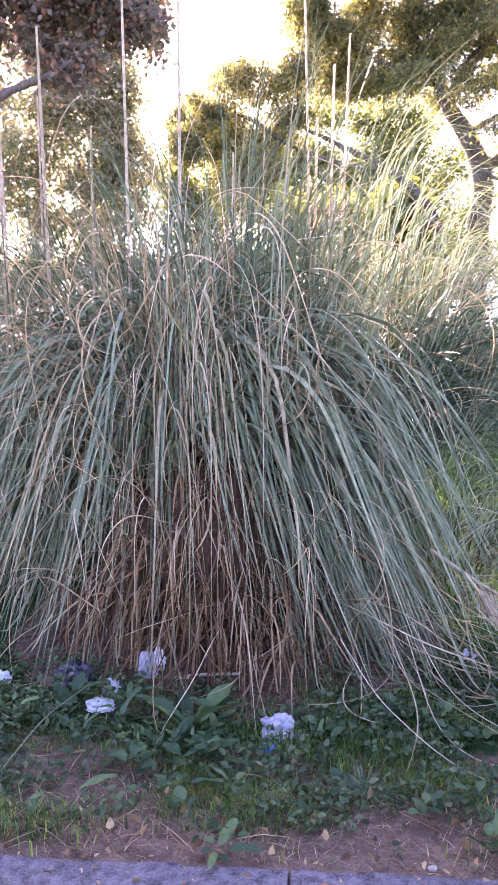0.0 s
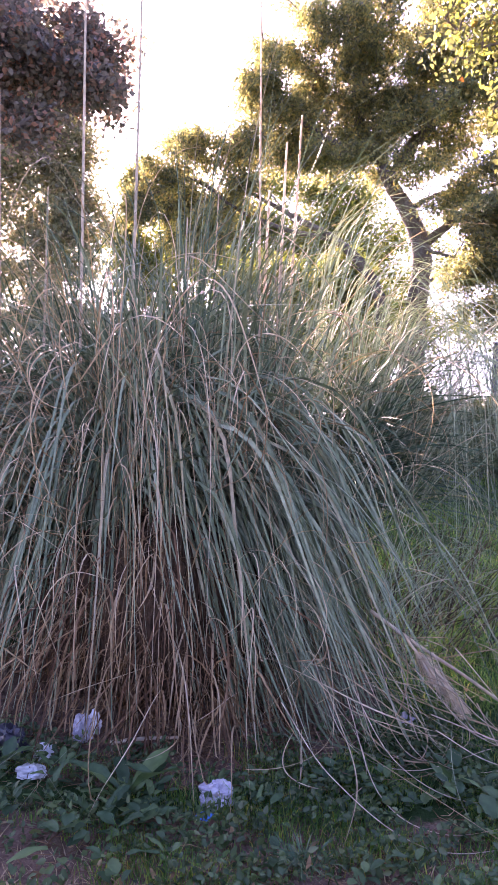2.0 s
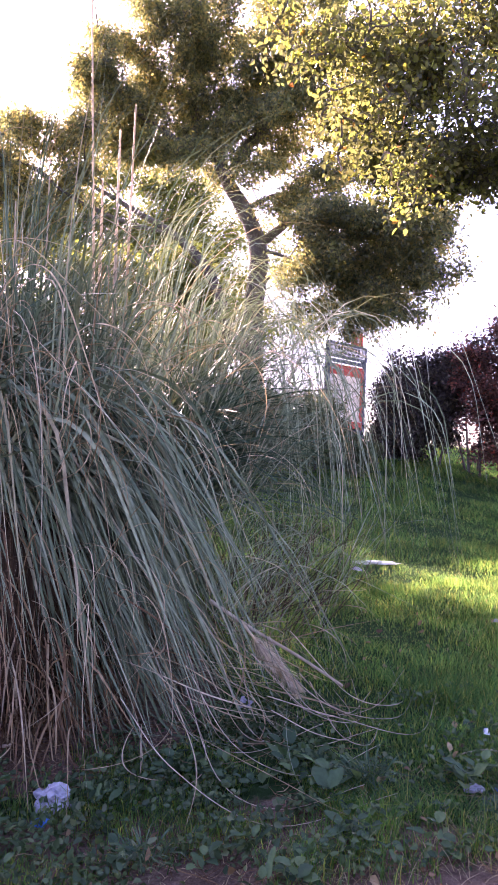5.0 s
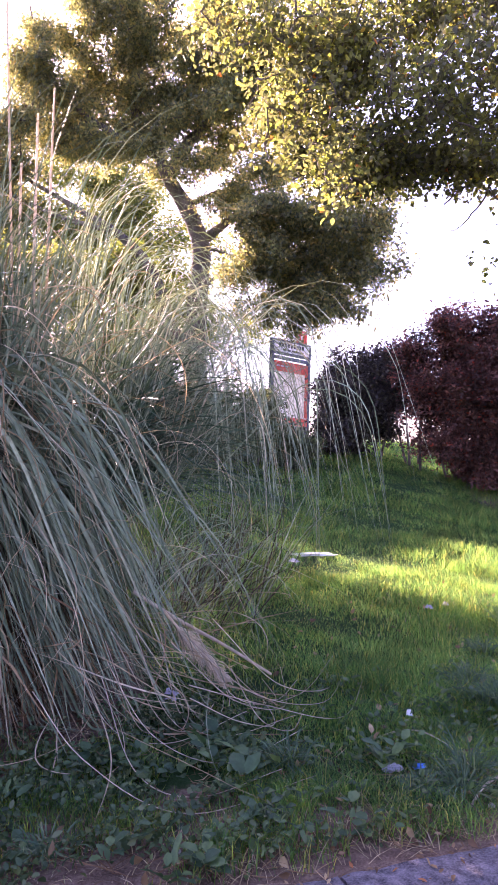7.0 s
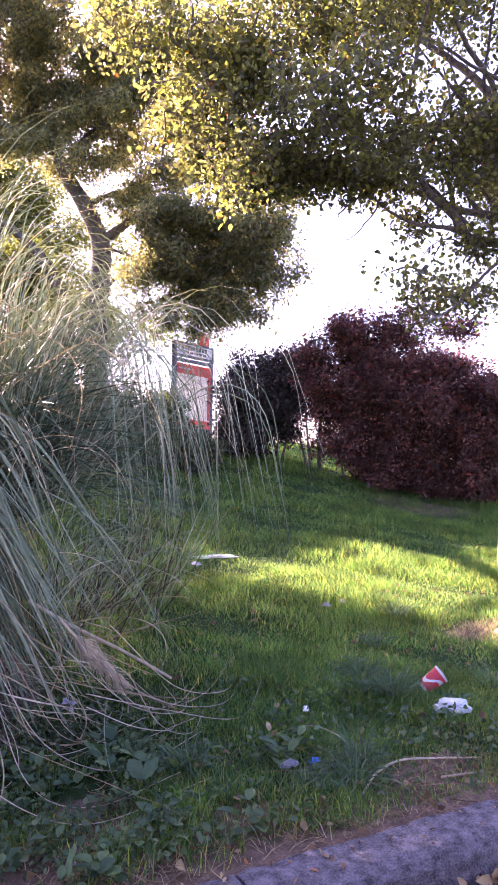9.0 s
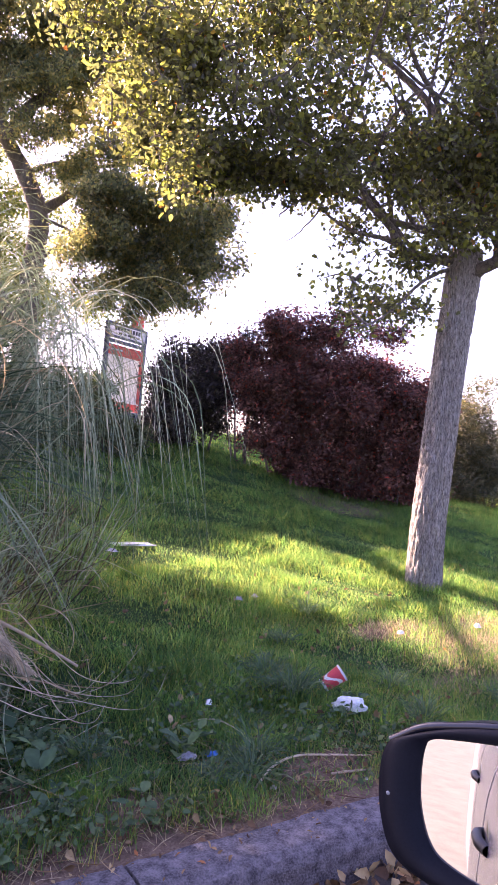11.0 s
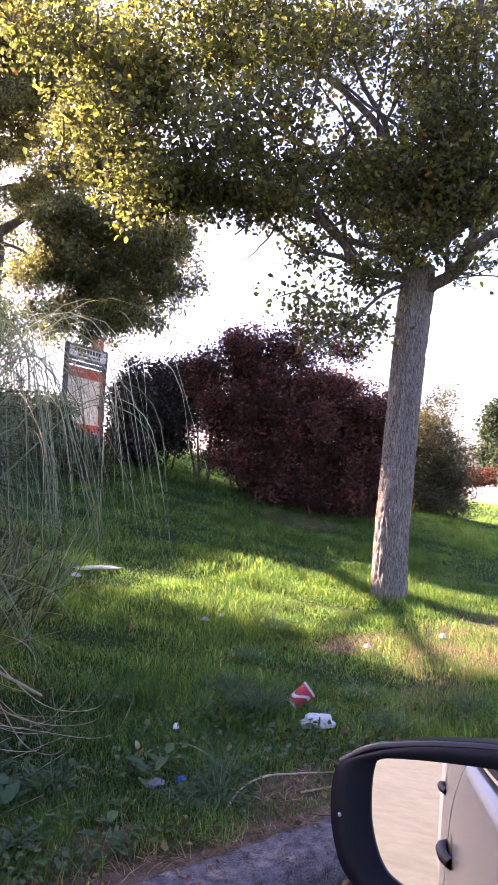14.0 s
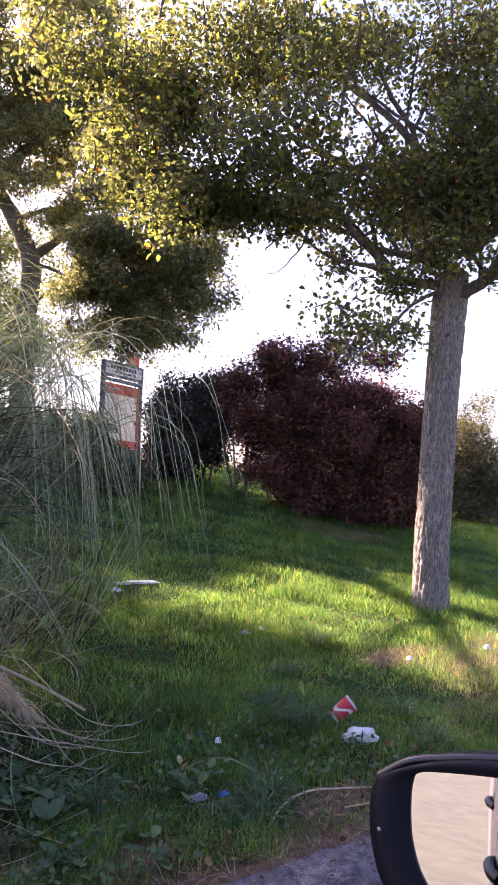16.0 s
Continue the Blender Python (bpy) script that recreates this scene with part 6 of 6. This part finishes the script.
draped("paper_scrap", (4.35, 2.97), 0.062, 0.043, 0.036, M_WHITE, "small white paper scrap at the worn patch", "paper scrap", 1.0, 19)
draped("paper_scrap", (3.04, 4.02), 0.062, 0.037, 0.029, M_BAG, "small pale scrap in the shaded lawn", "paper scrap", 2.0, 20)
draped("paper_scrap", (3.2, 4.05), 0.046, 0.037, 0.029, M_BAG, "small pale scrap in the shaded lawn", "paper scrap", 0.0, 21)
draped("paper_scrap", (1.93, 2.62), 0.054, 0.027, 0.018, M_WHITE, "small pale scrap in the shaded lawn", "paper scrap", 1.0, 22)
crumpled("cardboard_sheet", (2.9, 5.5), (0.15, 0.05, 0.014), M_WHITE, "crushed white cardboard sheet in the sunlit grass", "cardboard", 6.8, turn=-0.4, sharp=0.9)
draped("paper_scrap", (2.6, 5.25), 0.12, 0.06, 0.03, M_BAG, "pale torn paper in the lawn", "paper scrap", 1.8, 4.8)
for k in range(14):                          # small pale stones and chips on the soil
    x = rng.uniform(-1.2, 2.6)
    s = rng.uniform(0.004, 0.01)
    crumpled("pebble", (x, float(kerb_back(x)) + rng.uniform(0.03, 0.55)), (s * 1.3, s, s * 0.8), M_PEBBLE, "small pale stone on the soil", "pebble", k * 3.3, detail=2)

# a paper cup on its side
cup = thing("paper_cup", (2.656, 2.582, float(land(2.656, 2.582)) + 0.06), "crushed red and white paper drinks cup lying in the grass", "cup")
bm = bmesh.new()
n_r, n_a = 44, 96
rings = []
for k in range(n_r + 1):
    t = k / n_r
    r = 0.035 + 0.009 * t + (0.0022 if k == n_r else 0)
    rings.append([bm.verts.new((r * math.cos(a) * (1 - 0.06 * math.sin(t * 3)), r * math.sin(a), -0.06 + 0.12 * t + 0.003 * noise.noise((math.cos(a) * 2, math.sin(a) * 2, t * 4)))) for a in [2 * math.pi * q / n_a for q in range(n_a)]])
for k in range(n_r):
    for q in range(n_a):
        f = bm.faces.new((rings[k][q], rings[k][(q + 1) % n_a], rings[k + 1][(q + 1) % n_a], rings[k + 1][q]))
        t, a = (k + 0.5) / n_r, 2 * math.pi * (q + 0.5) / n_a
        wave = 0.5 + 0.23 * math.sin(a * 2 + 0.6)
        f.material_index = 1 if 0.1 < t < 0.94 and abs(t - wave) > 0.08 else 0
bm.faces.new(rings[0][::-1])
part("cup_wall", bm, [M_CUPWHITE, M_CUPRED], cup, smooth=True)
bm = bmesh.new()
bmesh.ops.create_cone(bm, cap_ends=False, segments=40, radius1=0.0455, radius2=0.0455, depth=0.004, matrix=Matrix.Translation((0, 0, 0.06)))
part("cup_rim", bm, M_CUPWHITE, cup, "rolled white paper rim")
cup.rotation_euler = Vector((0.7, -0.33, 0.5)).to_track_quat("Z", "Y").to_euler()

# ---------- information sign on the bank ----------
SY = 12.27
sz = float(land(5.85, 12.3))
sign = thing("information_sign", (5.76, SY, sz), "red and white information board in a dark frame", "information sign")


def sign_box(name, x0, x1, z0, z1, d0, d1, mat, label="", bevel=0.004):
    ob = part(name, box(x0, x1, d0, d1, z0 - sz, z1 - sz, bevel), mat, sign, label)
    return ob


for px in (-0.44, 0.40):
    sign_box("post", px, px + 0.06, sz - 0.05, 3.62, -0.04, 0.04, M_SLATE, "dark slate upright post")
for x0, x1, z0, z1 in ((-0.44, 0.46, 3.33, 3.37), (-0.44, 0.46, 3.58, 3.62), (-0.44, -0.4, 3.37, 3.58), (0.42, 0.46, 3.37, 3.58)):
    sign_box("header_frame", x0, x1, z0, z1, -0.05, 0.03, M_SLATE, "dark header frame")
sign_box("header_panel", -0.398, 0.418, 3.372, 3.578, -0.046, -0.034, M_WHITEPANEL, "pale header panel")
sign_box("cross_bar", -0.38, 0.4, 3.235, 3.3, -0.04, 0.02, M_SLATE, "dark cross bar")
sign_box("map_panel", -0.38, 0.4, 2.1, 3.16, -0.03, 0.01, M_MAP, "cream printed map panel")
sign_box("title_band", -0.38, 0.4, 3.0, 3.2, -0.042, -0.03, M_SIGNRED, "red title band")
sign_box("side_band", 0.33, 0.4, 2.15, 3.0, -0.04, -0.03, M_SIGNRED, "red side band")
sign_box("foot_band", -0.38, 0.4, 1.98, 2.13, -0.042, -0.03, M_SIGNRED, "red foot band")
sign_box("plinth", -0.34, 0.36, sz - 0.05, 1.97, -0.1, 0.1, M_KERB, "grey concrete plinth", 0.01)
sign_box("information_tag", 0.12, 0.36, 3.62, 3.88, -0.04, 0.02, M_SIGNRED, "red information tag")
for x0, x1, z0, z1 in ((0.215, 0.265, 3.665, 3.77), (0.215, 0.265, 3.79, 3.835), (0.2, 0.225, 3.755, 3.77), (0.195, 0.285, 3.655, 3.668)):
    sign_box("information_letter", x0, x1, z0, z1, -0.046, -0.04, M_WHITEPANEL, "white letter i", 0.002)
for k in range(9):
    sign_box("text_bar", -0.29 + 0.066 * k, -0.243 + 0.066 * k, 3.475, 3.55, -0.05, -0.046, M_INK, "unreadable dark lettering", 0.001)
for k in range(5):
    sign_box("text_bar", -0.2 + 0.1 * k, -0.125 + 0.1 * k, 3.405, 3.44, -0.05, -0.046, M_INK, "unreadable small dark lettering", 0.001)
for k in range(3):
    sign_box("text_bar", -0.33 + 0.09 * k, -0.26 + 0.09 * k, 3.09, 3.12, -0.045, -0.042, M_WHITEPANEL, "unreadable small pale lettering", 0.001)
for k in range(7):
    sign_box("map_line", -0.3 + 0.02 * k, -0.29 + 0.02 * k + 0.3 * (k % 3) / 3, 2.3 + 0.1 * k, 2.312 + 0.1 * k, -0.034, -0.03, M_STEEL, "thin grey map line", 0.001)

sign.rotation_euler, sign.scale = (0, radians(3.5), radians(18)), (1.14, 1, 1)

# ---------- far side of the side road ----------
RX, RY = 30.7, 18.9
rz = float(land(RX, RY))
rs = thing("road_sign", (RX, RY, rz), "round blue road sign with white arrow on a steel post", "road sign")
face = Vector((-0.85, -0.53, 0))
side = Vector((0.53, -0.85, 0))
turn = math.atan2(side.y, side.x)
bm = bmesh.new()
bmesh.ops.create_cone(bm, cap_ends=True, segments=10, radius1=0.04, radius2=0.04, depth=1.9, matrix=Matrix.Translation((0, 0, 0.93)))
part("post", bm, M_STEEL, rs)
bm = bmesh.new()
bmesh.ops.create_cone(bm, cap_ends=True, segments=40, radius1=0.42, radius2=0.42, depth=0.03, matrix=Matrix.Translation((0, 0, 1.75)) @ Matrix.Rotation(turn, 4, "Z") @ Matrix.Translation((0, -0.06, 0)) @ Matrix.Rotation(radians(90), 4, "X"))
part("disc_rim", bm, M_WHITEPANEL, rs, "white rim")
bm = bmesh.new()
bmesh.ops.create_cone(bm, cap_ends=True, segments=40, radius1=0.38, radius2=0.38, depth=0.03, matrix=Matrix.Translation((0, 0, 1.75)) @ Matrix.Rotation(turn, 4, "Z") @ Matrix.Translation((0, -0.07, 0)) @ Matrix.Rotation(radians(90), 4, "X"))
part("disc", bm, M_BLUE, rs, "blue disc")
bm = bmesh.new()
arrow = [(-0.27, -0.05), (0.08, -0.05), (0.0, -0.17), (0.08, -0.2), (0.28, 0), (0.08, 0.2), (0.0, 0.17), (0.08, 0.05), (-0.27, 0.05)]
av = [bm.verts.new((x, -0.09, z)) for x, z in arrow]
fc = bm.faces.new(av)
bmesh.ops.extrude_face_region(bm, geom=[fc])
bmesh.ops.translate(bm, vec=(0, -0.006, 0), verts=[v for v in bm.verts if v not in av])
bmesh.ops.transform(bm, matrix=Matrix.Translation((0, 0, 1.75)) @ Matrix.Rotation(turn, 4, "Z"), verts=bm.verts[:])
bmesh.ops.recalc_face_normals(bm, faces=bm.faces[:])
part("arrow", bm, M_WHITEPANEL, rs, "white arrow")


def far_tree(name, at, h, w, mat, label, n=120):
    z = float(land(*at))
    ob = thing(name, (at[0], at[1], z - 0.05), label, "tree", "trees beyond the side road")
    x, y = at
    crown_on(ob, [([(x, y, z), (x, y, z + h * 0.4), (x, y, z + h * 0.85)], 0.05 * w, 0.02 * w)],
             [((x, y, z + h * 0.35), (w, w, h * 0.2), n), ((x, y, z + h * 0.6), (w * 0.75, w * 0.75, h * 0.22), n), ((x, y, z + h * 0.85), (w * 0.4, w * 0.4, h * 0.17), n // 2)],
             mat, 0.3, 26, 0.3, M_TWIG, M_TWIG, 0.02)


far_tree("conifer", (42.0, 26.5), 5.6, 2.0, M_FARLEAF, "dark pointed tree beyond the side road")
far_tree("conifer", (46.0, 24.5), 5.0, 2.0, M_FARLEAF, "dark pointed tree beyond the side road")
far_tree("conifer", (60.0, 50.0), 6.0, 4.0, M_FARLEAF, "distant hazy green tree")
far_tree("conifer", (50.0, 40.0), 5.0, 4.0, M_OLIVE, "distant hazy green tree")
for q, mat, lb in (((36.5, 24.5), M_REDHEDGE, "low reddish hedge beyond the side road"), ((38.5, 22.6), M_REDHEDGE, "low reddish hedge beyond the side road"), ((34.0, 27.0), M_OLIVE, "low olive hedge beyond the side road")):
    z = float(land(*q))
    shrub("far_hedge", q, lb, 4, [((q[0], q[1], z + 0.55), (1.5, 1.3, 0.6), 90)], mat, 0.16, 40, 0.16, category="hedge")
car2 = thing("parked_car", (37.0, 20.9, float(land(37.0, 20.9)) + 0.01), "dark parked car beyond the side road", "car")
bm = box(-2.1, 2.1, -0.85, 0.85, 0.28, 0.85, 0.12)
part("body", bm, M_HOUSING, car2)
bm = box(-1.3, 1.1, -0.75, 0.75, 0.8, 1.42, 0.2)
part("cabin", bm, M_GLOSSBLACK, car2, "dark glazed cabin")
for wx in (-1.3, 1.3):
    for wy in (-0.8, 0.8):
        bm = bmesh.new()
        bmesh.ops.create_cone(bm, cap_ends=True, segments=20, radius1=0.31, radius2=0.31, depth=0.2, matrix=Matrix.Translation((wx, wy, 0.31)) @ Matrix.Rotation(radians(90), 4, "X"))
        part("wheel", bm, M_TYRE, car2)
car2.rotation_euler = (0, 0, turn)
rs.scale = (0.8, 0.8, 0.9)

# ---------- the car: its near flank, handles and door mirror ----------
car = thing("car", (-0.4, 0.1, -0.13), "silver-white car parked at the kerb with a black door mirror", "car")
base = np.array(car.location)


def flank_y(x, z):
    """The curve of the car's side."""
    return 0.2 - 0.055 * smooth01((-x - 0.1) / 2.4) + 0.02 * math.sin((z - 0.1) * 3.4) - 0.05 * smooth01((0.25 - z) / 0.3) - 0.05 * smooth01((z - 0.7) / 0.3)


def panel(name, x0, x1, z0, z1, label=""):
    nx, nz = 30, 24
    bm = bmesh.new()
    g = [[bm.verts.new(Vector((x, float(flank_y(x, z)), z)) - Vector(base)) for z in np.linspace(z0, z1, nz)] for x in np.linspace(x0, x1, nx)]
    h = [[bm.verts.new(v.co + Vector((0, -0.03, 0))) for v in col] for col in g]
    for a in range(nx - 1):
        for c in range(nz - 1):
            bm.faces.new((g[a][c], g[a][c + 1], g[a + 1][c + 1], g[a + 1][c]))
            bm.faces.new((h[a][c], h[a + 1][c], h[a + 1][c + 1], h[a][c + 1]))
    for a in range(nx - 1):
        for c in (0, nz - 1):
            bm.faces.new((g[a][c], g[a + 1][c], h[a + 1][c], h[a][c]))
    for c in range(nz - 1):
        for a in (0, nx - 1):
            bm.faces.new((g[a][c], h[a][c], h[a][c + 1], g[a][c + 1]))
    bmesh.ops.recalc_face_normals(bm, faces=bm.faces[:])
    return part(name, bm, M_PAINT, car, label, smooth=True)


def deck(name, x0, x1, z, rise, label=""):
    """A gently domed sheet across the car's width."""
    bm = bmesh.new()
    g = []
    for x in np.linspace(x0, x1, 14):
        row = []
        for q in np.linspace(0, 1, 12):
            crown = rise * (1 - (2 * q - 1) ** 4) * math.sin(math.pi * min(1, (0.15 + abs(x - x0)) / abs(x1 - x0 + 0.15)) * 0.5)
            row.append(bm.verts.new(Vector((x, float(flank_y(x, z)) - 0.035 - q * 1.62, z + crown)) - Vector(base)))
        g.append(row)
    low = [[bm.verts.new(v.co - Vector((0, 0, 0.02))) for v in row] for row in g]
    for a in range(13):
        for c in range(11):
            bm.faces.new((g[a][c], g[a + 1][c], g[a + 1][c + 1], g[a][c + 1]))
            bm.faces.new((low[a][c], low[a][c + 1], low[a + 1][c + 1], low[a + 1][c]))
    bmesh.ops.recalc_face_normals(bm, faces=bm.faces[:])
    return part(name, bm, M_PAINT, car, label, smooth=True)


deck("bonnet", 0.9, 1.98, 0.79, 0.07)
deck("boot_lid", -2.48, -1.62, 0.83, 0.05)
part("floor_pan", box(-2.4 - base[0], 1.9 - base[0], -1.5 - base[1], 0.08 - base[1], 0.02 - base[2], 0.06 - base[2], 0.01), M_HOUSING, car, "black carpeted floor")
part("far_side", box(-2.45 - base[0], 1.95 - base[0], -1.55 - base[1], -1.5 - base[1], 0.08 - base[2], 0.8 - base[2], 0.015), M_PAINT, car)
front_door = panel("front_door", -0.36, 0.86, 0.2, 0.84)
rear_door = panel("rear_door", -1.36, -0.37, 0.2, 0.84)
panel("rear_quarter", -2.5, -1.37, 0.2, 0.84)
panel("sill", -1.9, 0.9, 0.05, 0.192)
panel("front_wing", 0.87, 2.0, 0.2, 0.8)
for x0, x1 in ((-0.36, 0.86), (-1.36, -0.37)):
    part("window_seal", box(x0 - base[0], x1 - base[0], 0.118 - base[1], 0.158 - base[1], 0.842 - base[2], 0.862 - base[2], 0.005), M_HOUSING, car, "black rubber window seal")
for wx, wy in ((1.35, 0.02), (-1.85, 0.02), (1.35, -1.42), (-1.85, -1.42)):
    bm = bmesh.new()
    bmesh.ops.create_cone(bm, cap_ends=True, segments=40, radius1=0.3, radius2=0.3, depth=0.2, matrix=Matrix.Translation((wx - base[0], wy - base[1], 0.17 - base[2])) @ Matrix.Rotation(radians(90), 4, "X"))
    bmesh.ops.bevel(bm, geom=[e for e in bm.edges if len(e.link_faces) == 2 and any(len(f.verts) > 4 for f in e.link_faces)], offset=0.03, segments=3, affect="EDGES")
    part("wheel", bm, M_TYRE, car, "black tyre")


def handle(door, x, z):
    y = float(flank_y(x, z))
    bm = bmesh.new()
    bmesh.ops.create_uvsphere(bm, u_segments=20, v_segments=12, radius=1, matrix=Matrix.Translation(Vector((x, y - 0.004, z)) - Vector(base)) @ Matrix.Diagonal((0.1, 0.01, 0.045, 1)))
    part("handle_recess", bm, M_GLOSSBLACK, door, "dark handle recess", smooth=True)
    pts = np.array([(x - 0.1, y, z), (x - 0.06, y + 0.014, z + 0.003), (x, y + 0.018, z + 0.004), (x + 0.06, y + 0.014, z + 0.003), (x + 0.1, y, z)])
    v, f = tube(curve(pts, 16) - base, np.full(16, 0.012), 8)
    arrays("door_handle", v, f, M_HOUSING, door, "dark grip handle", smooth=True)


handle(front_door, -0.22, 0.66)
handle(rear_door, -1.2, 0.68)

MC = np.array([0.76473, 0.27488, 0.86391])
MN = np.array([-0.93515, -0.32098, 0.14990])
MB = np.array([0, 0, 1.0]) - MN * MN[2]
MB /= np.linalg.norm(MB)
MA = np.cross(MN, MB)


def loop(pts, n):
    """A smooth closed outline through a few points."""
    p = np.array(pts + pts[:3])
    s = np.linspace(0, len(pts) - 1e-6, n, endpoint=False)
    k = s.astype(int)
    t = (s - k)[:, None]
    a, b_, c, d = p[k], p[k + 1], p[k + 2], p[(k + 3) % len(p)]
    return 0.5 * (2 * b_ + (c - a) * t + (2 * a - 5 * b_ + 4 * c - d) * t * t + (3 * b_ - a - 3 * c + d) * t ** 3)


outer = loop([(0.1, 0.043), (0.116, 0.03), (0.12, 0.0), (0.115, -0.035), (0.1, -0.067), (0.07, -0.082), (0.0, -0.092), (-0.08, -0.09), (-0.125, -0.07), (-0.135, 0.0), (-0.125, 0.07), (-0.07, 0.082), (-0.01, 0.076), (0.05, 0.063)], 96)
inner = loop([(0.07, 0.046), (0.077, 0.036), (0.079, 0.012), (0.076, -0.02), (0.064, -0.05), (0.045, -0.064), (0.0, -0.073), (-0.07, -0.074), (-0.098, -0.064), (-0.104, 0.0), (-0.098, 0.056), (-0.07, 0.063), (-0.01, 0.059), (0.045, 0.052)], 96)


def on_mirror(q, depth):
    return MC + q[0] * MA + q[1] * MB - MN * depth - base


bm = bmesh.new()
centre = np.array([-0.01, -0.005])
layers = []
for ring, depth in ((inner, 0.012), (inner * 1.012, 0.002), (inner * 0.4 + outer * 0.6, -0.004), (outer * 0.992, -0.002), (outer * 1.0, 0.006), (outer * 1.03, 0.022), (centre + (outer - centre) * 1.02, 0.05), (centre + (outer - centre) * 0.9, 0.085), (centre + (outer - centre) * 0.62, 0.108), (centre + (outer - centre) * 0.2, 0.117)):
    layers.append([bm.verts.new(on_mirror(q, depth)) for q in ring])
for l0, l1 in zip(layers, layers[1:]):
    for k in range(96):
        bm.faces.new((l0[k], l0[(k + 1) % 96], l1[(k + 1) % 96], l1[k]))
bm.faces.new(layers[-1])
bmesh.ops.recalc_face_normals(bm, faces=bm.faces[:])
housing = part("mirror_housing", bm, M_HOUSING, car, "black plastic door mirror housing", smooth=True)
bm = bmesh.new()
vs = [bm.verts.new(on_mirror(q, 0.008)) for q in inner]
hub = bm.verts.new(on_mirror(centre, 0.008))
for k in range(96):
    bm.faces.new((hub, vs[k], vs[(k + 1) % 96]))
bmesh.ops.recalc_face_normals(bm, faces=bm.faces[:])
part("mirror_glass", bm, M_MIRROR, housing, "clear mirror glass")
trim = [(0.112, 0.036), (0.08, 0.056), (0.04, 0.067), (0.0, 0.075), (-0.06, 0.082), (-0.12, 0.074)]
v, f = tube(curve([on_mirror(np.array(q), 0.004) for q in trim], 40), np.full(40, 0.0045), 8)
arrays("mirror_trim", v, f, M_GLOSSBLACK, housing, "gloss black top strip", smooth=True)
bm = bmesh.new()
bmesh.ops.create_uvsphere(bm, u_segments=10, v_segments=6, radius=0.0022, matrix=Matrix.Translation(on_mirror(np.array((0.107, -0.014)), -0.003)))
part("screw", bm, M_STEEL, housing, "small bright screw")
arm = [on_mirror(np.array((-0.1, -0.05)), 0.06), on_mirror(np.array((-0.16, -0.06)), 0.06), np.array([0.72, 0.14, 0.8]) - base]
v, f = tube(curve(arm, 10), np.linspace(0.03, 0.035, 10), 10)
arrays("mirror_arm", v, f, M_HOUSING, car, "black mirror arm", smooth=True)
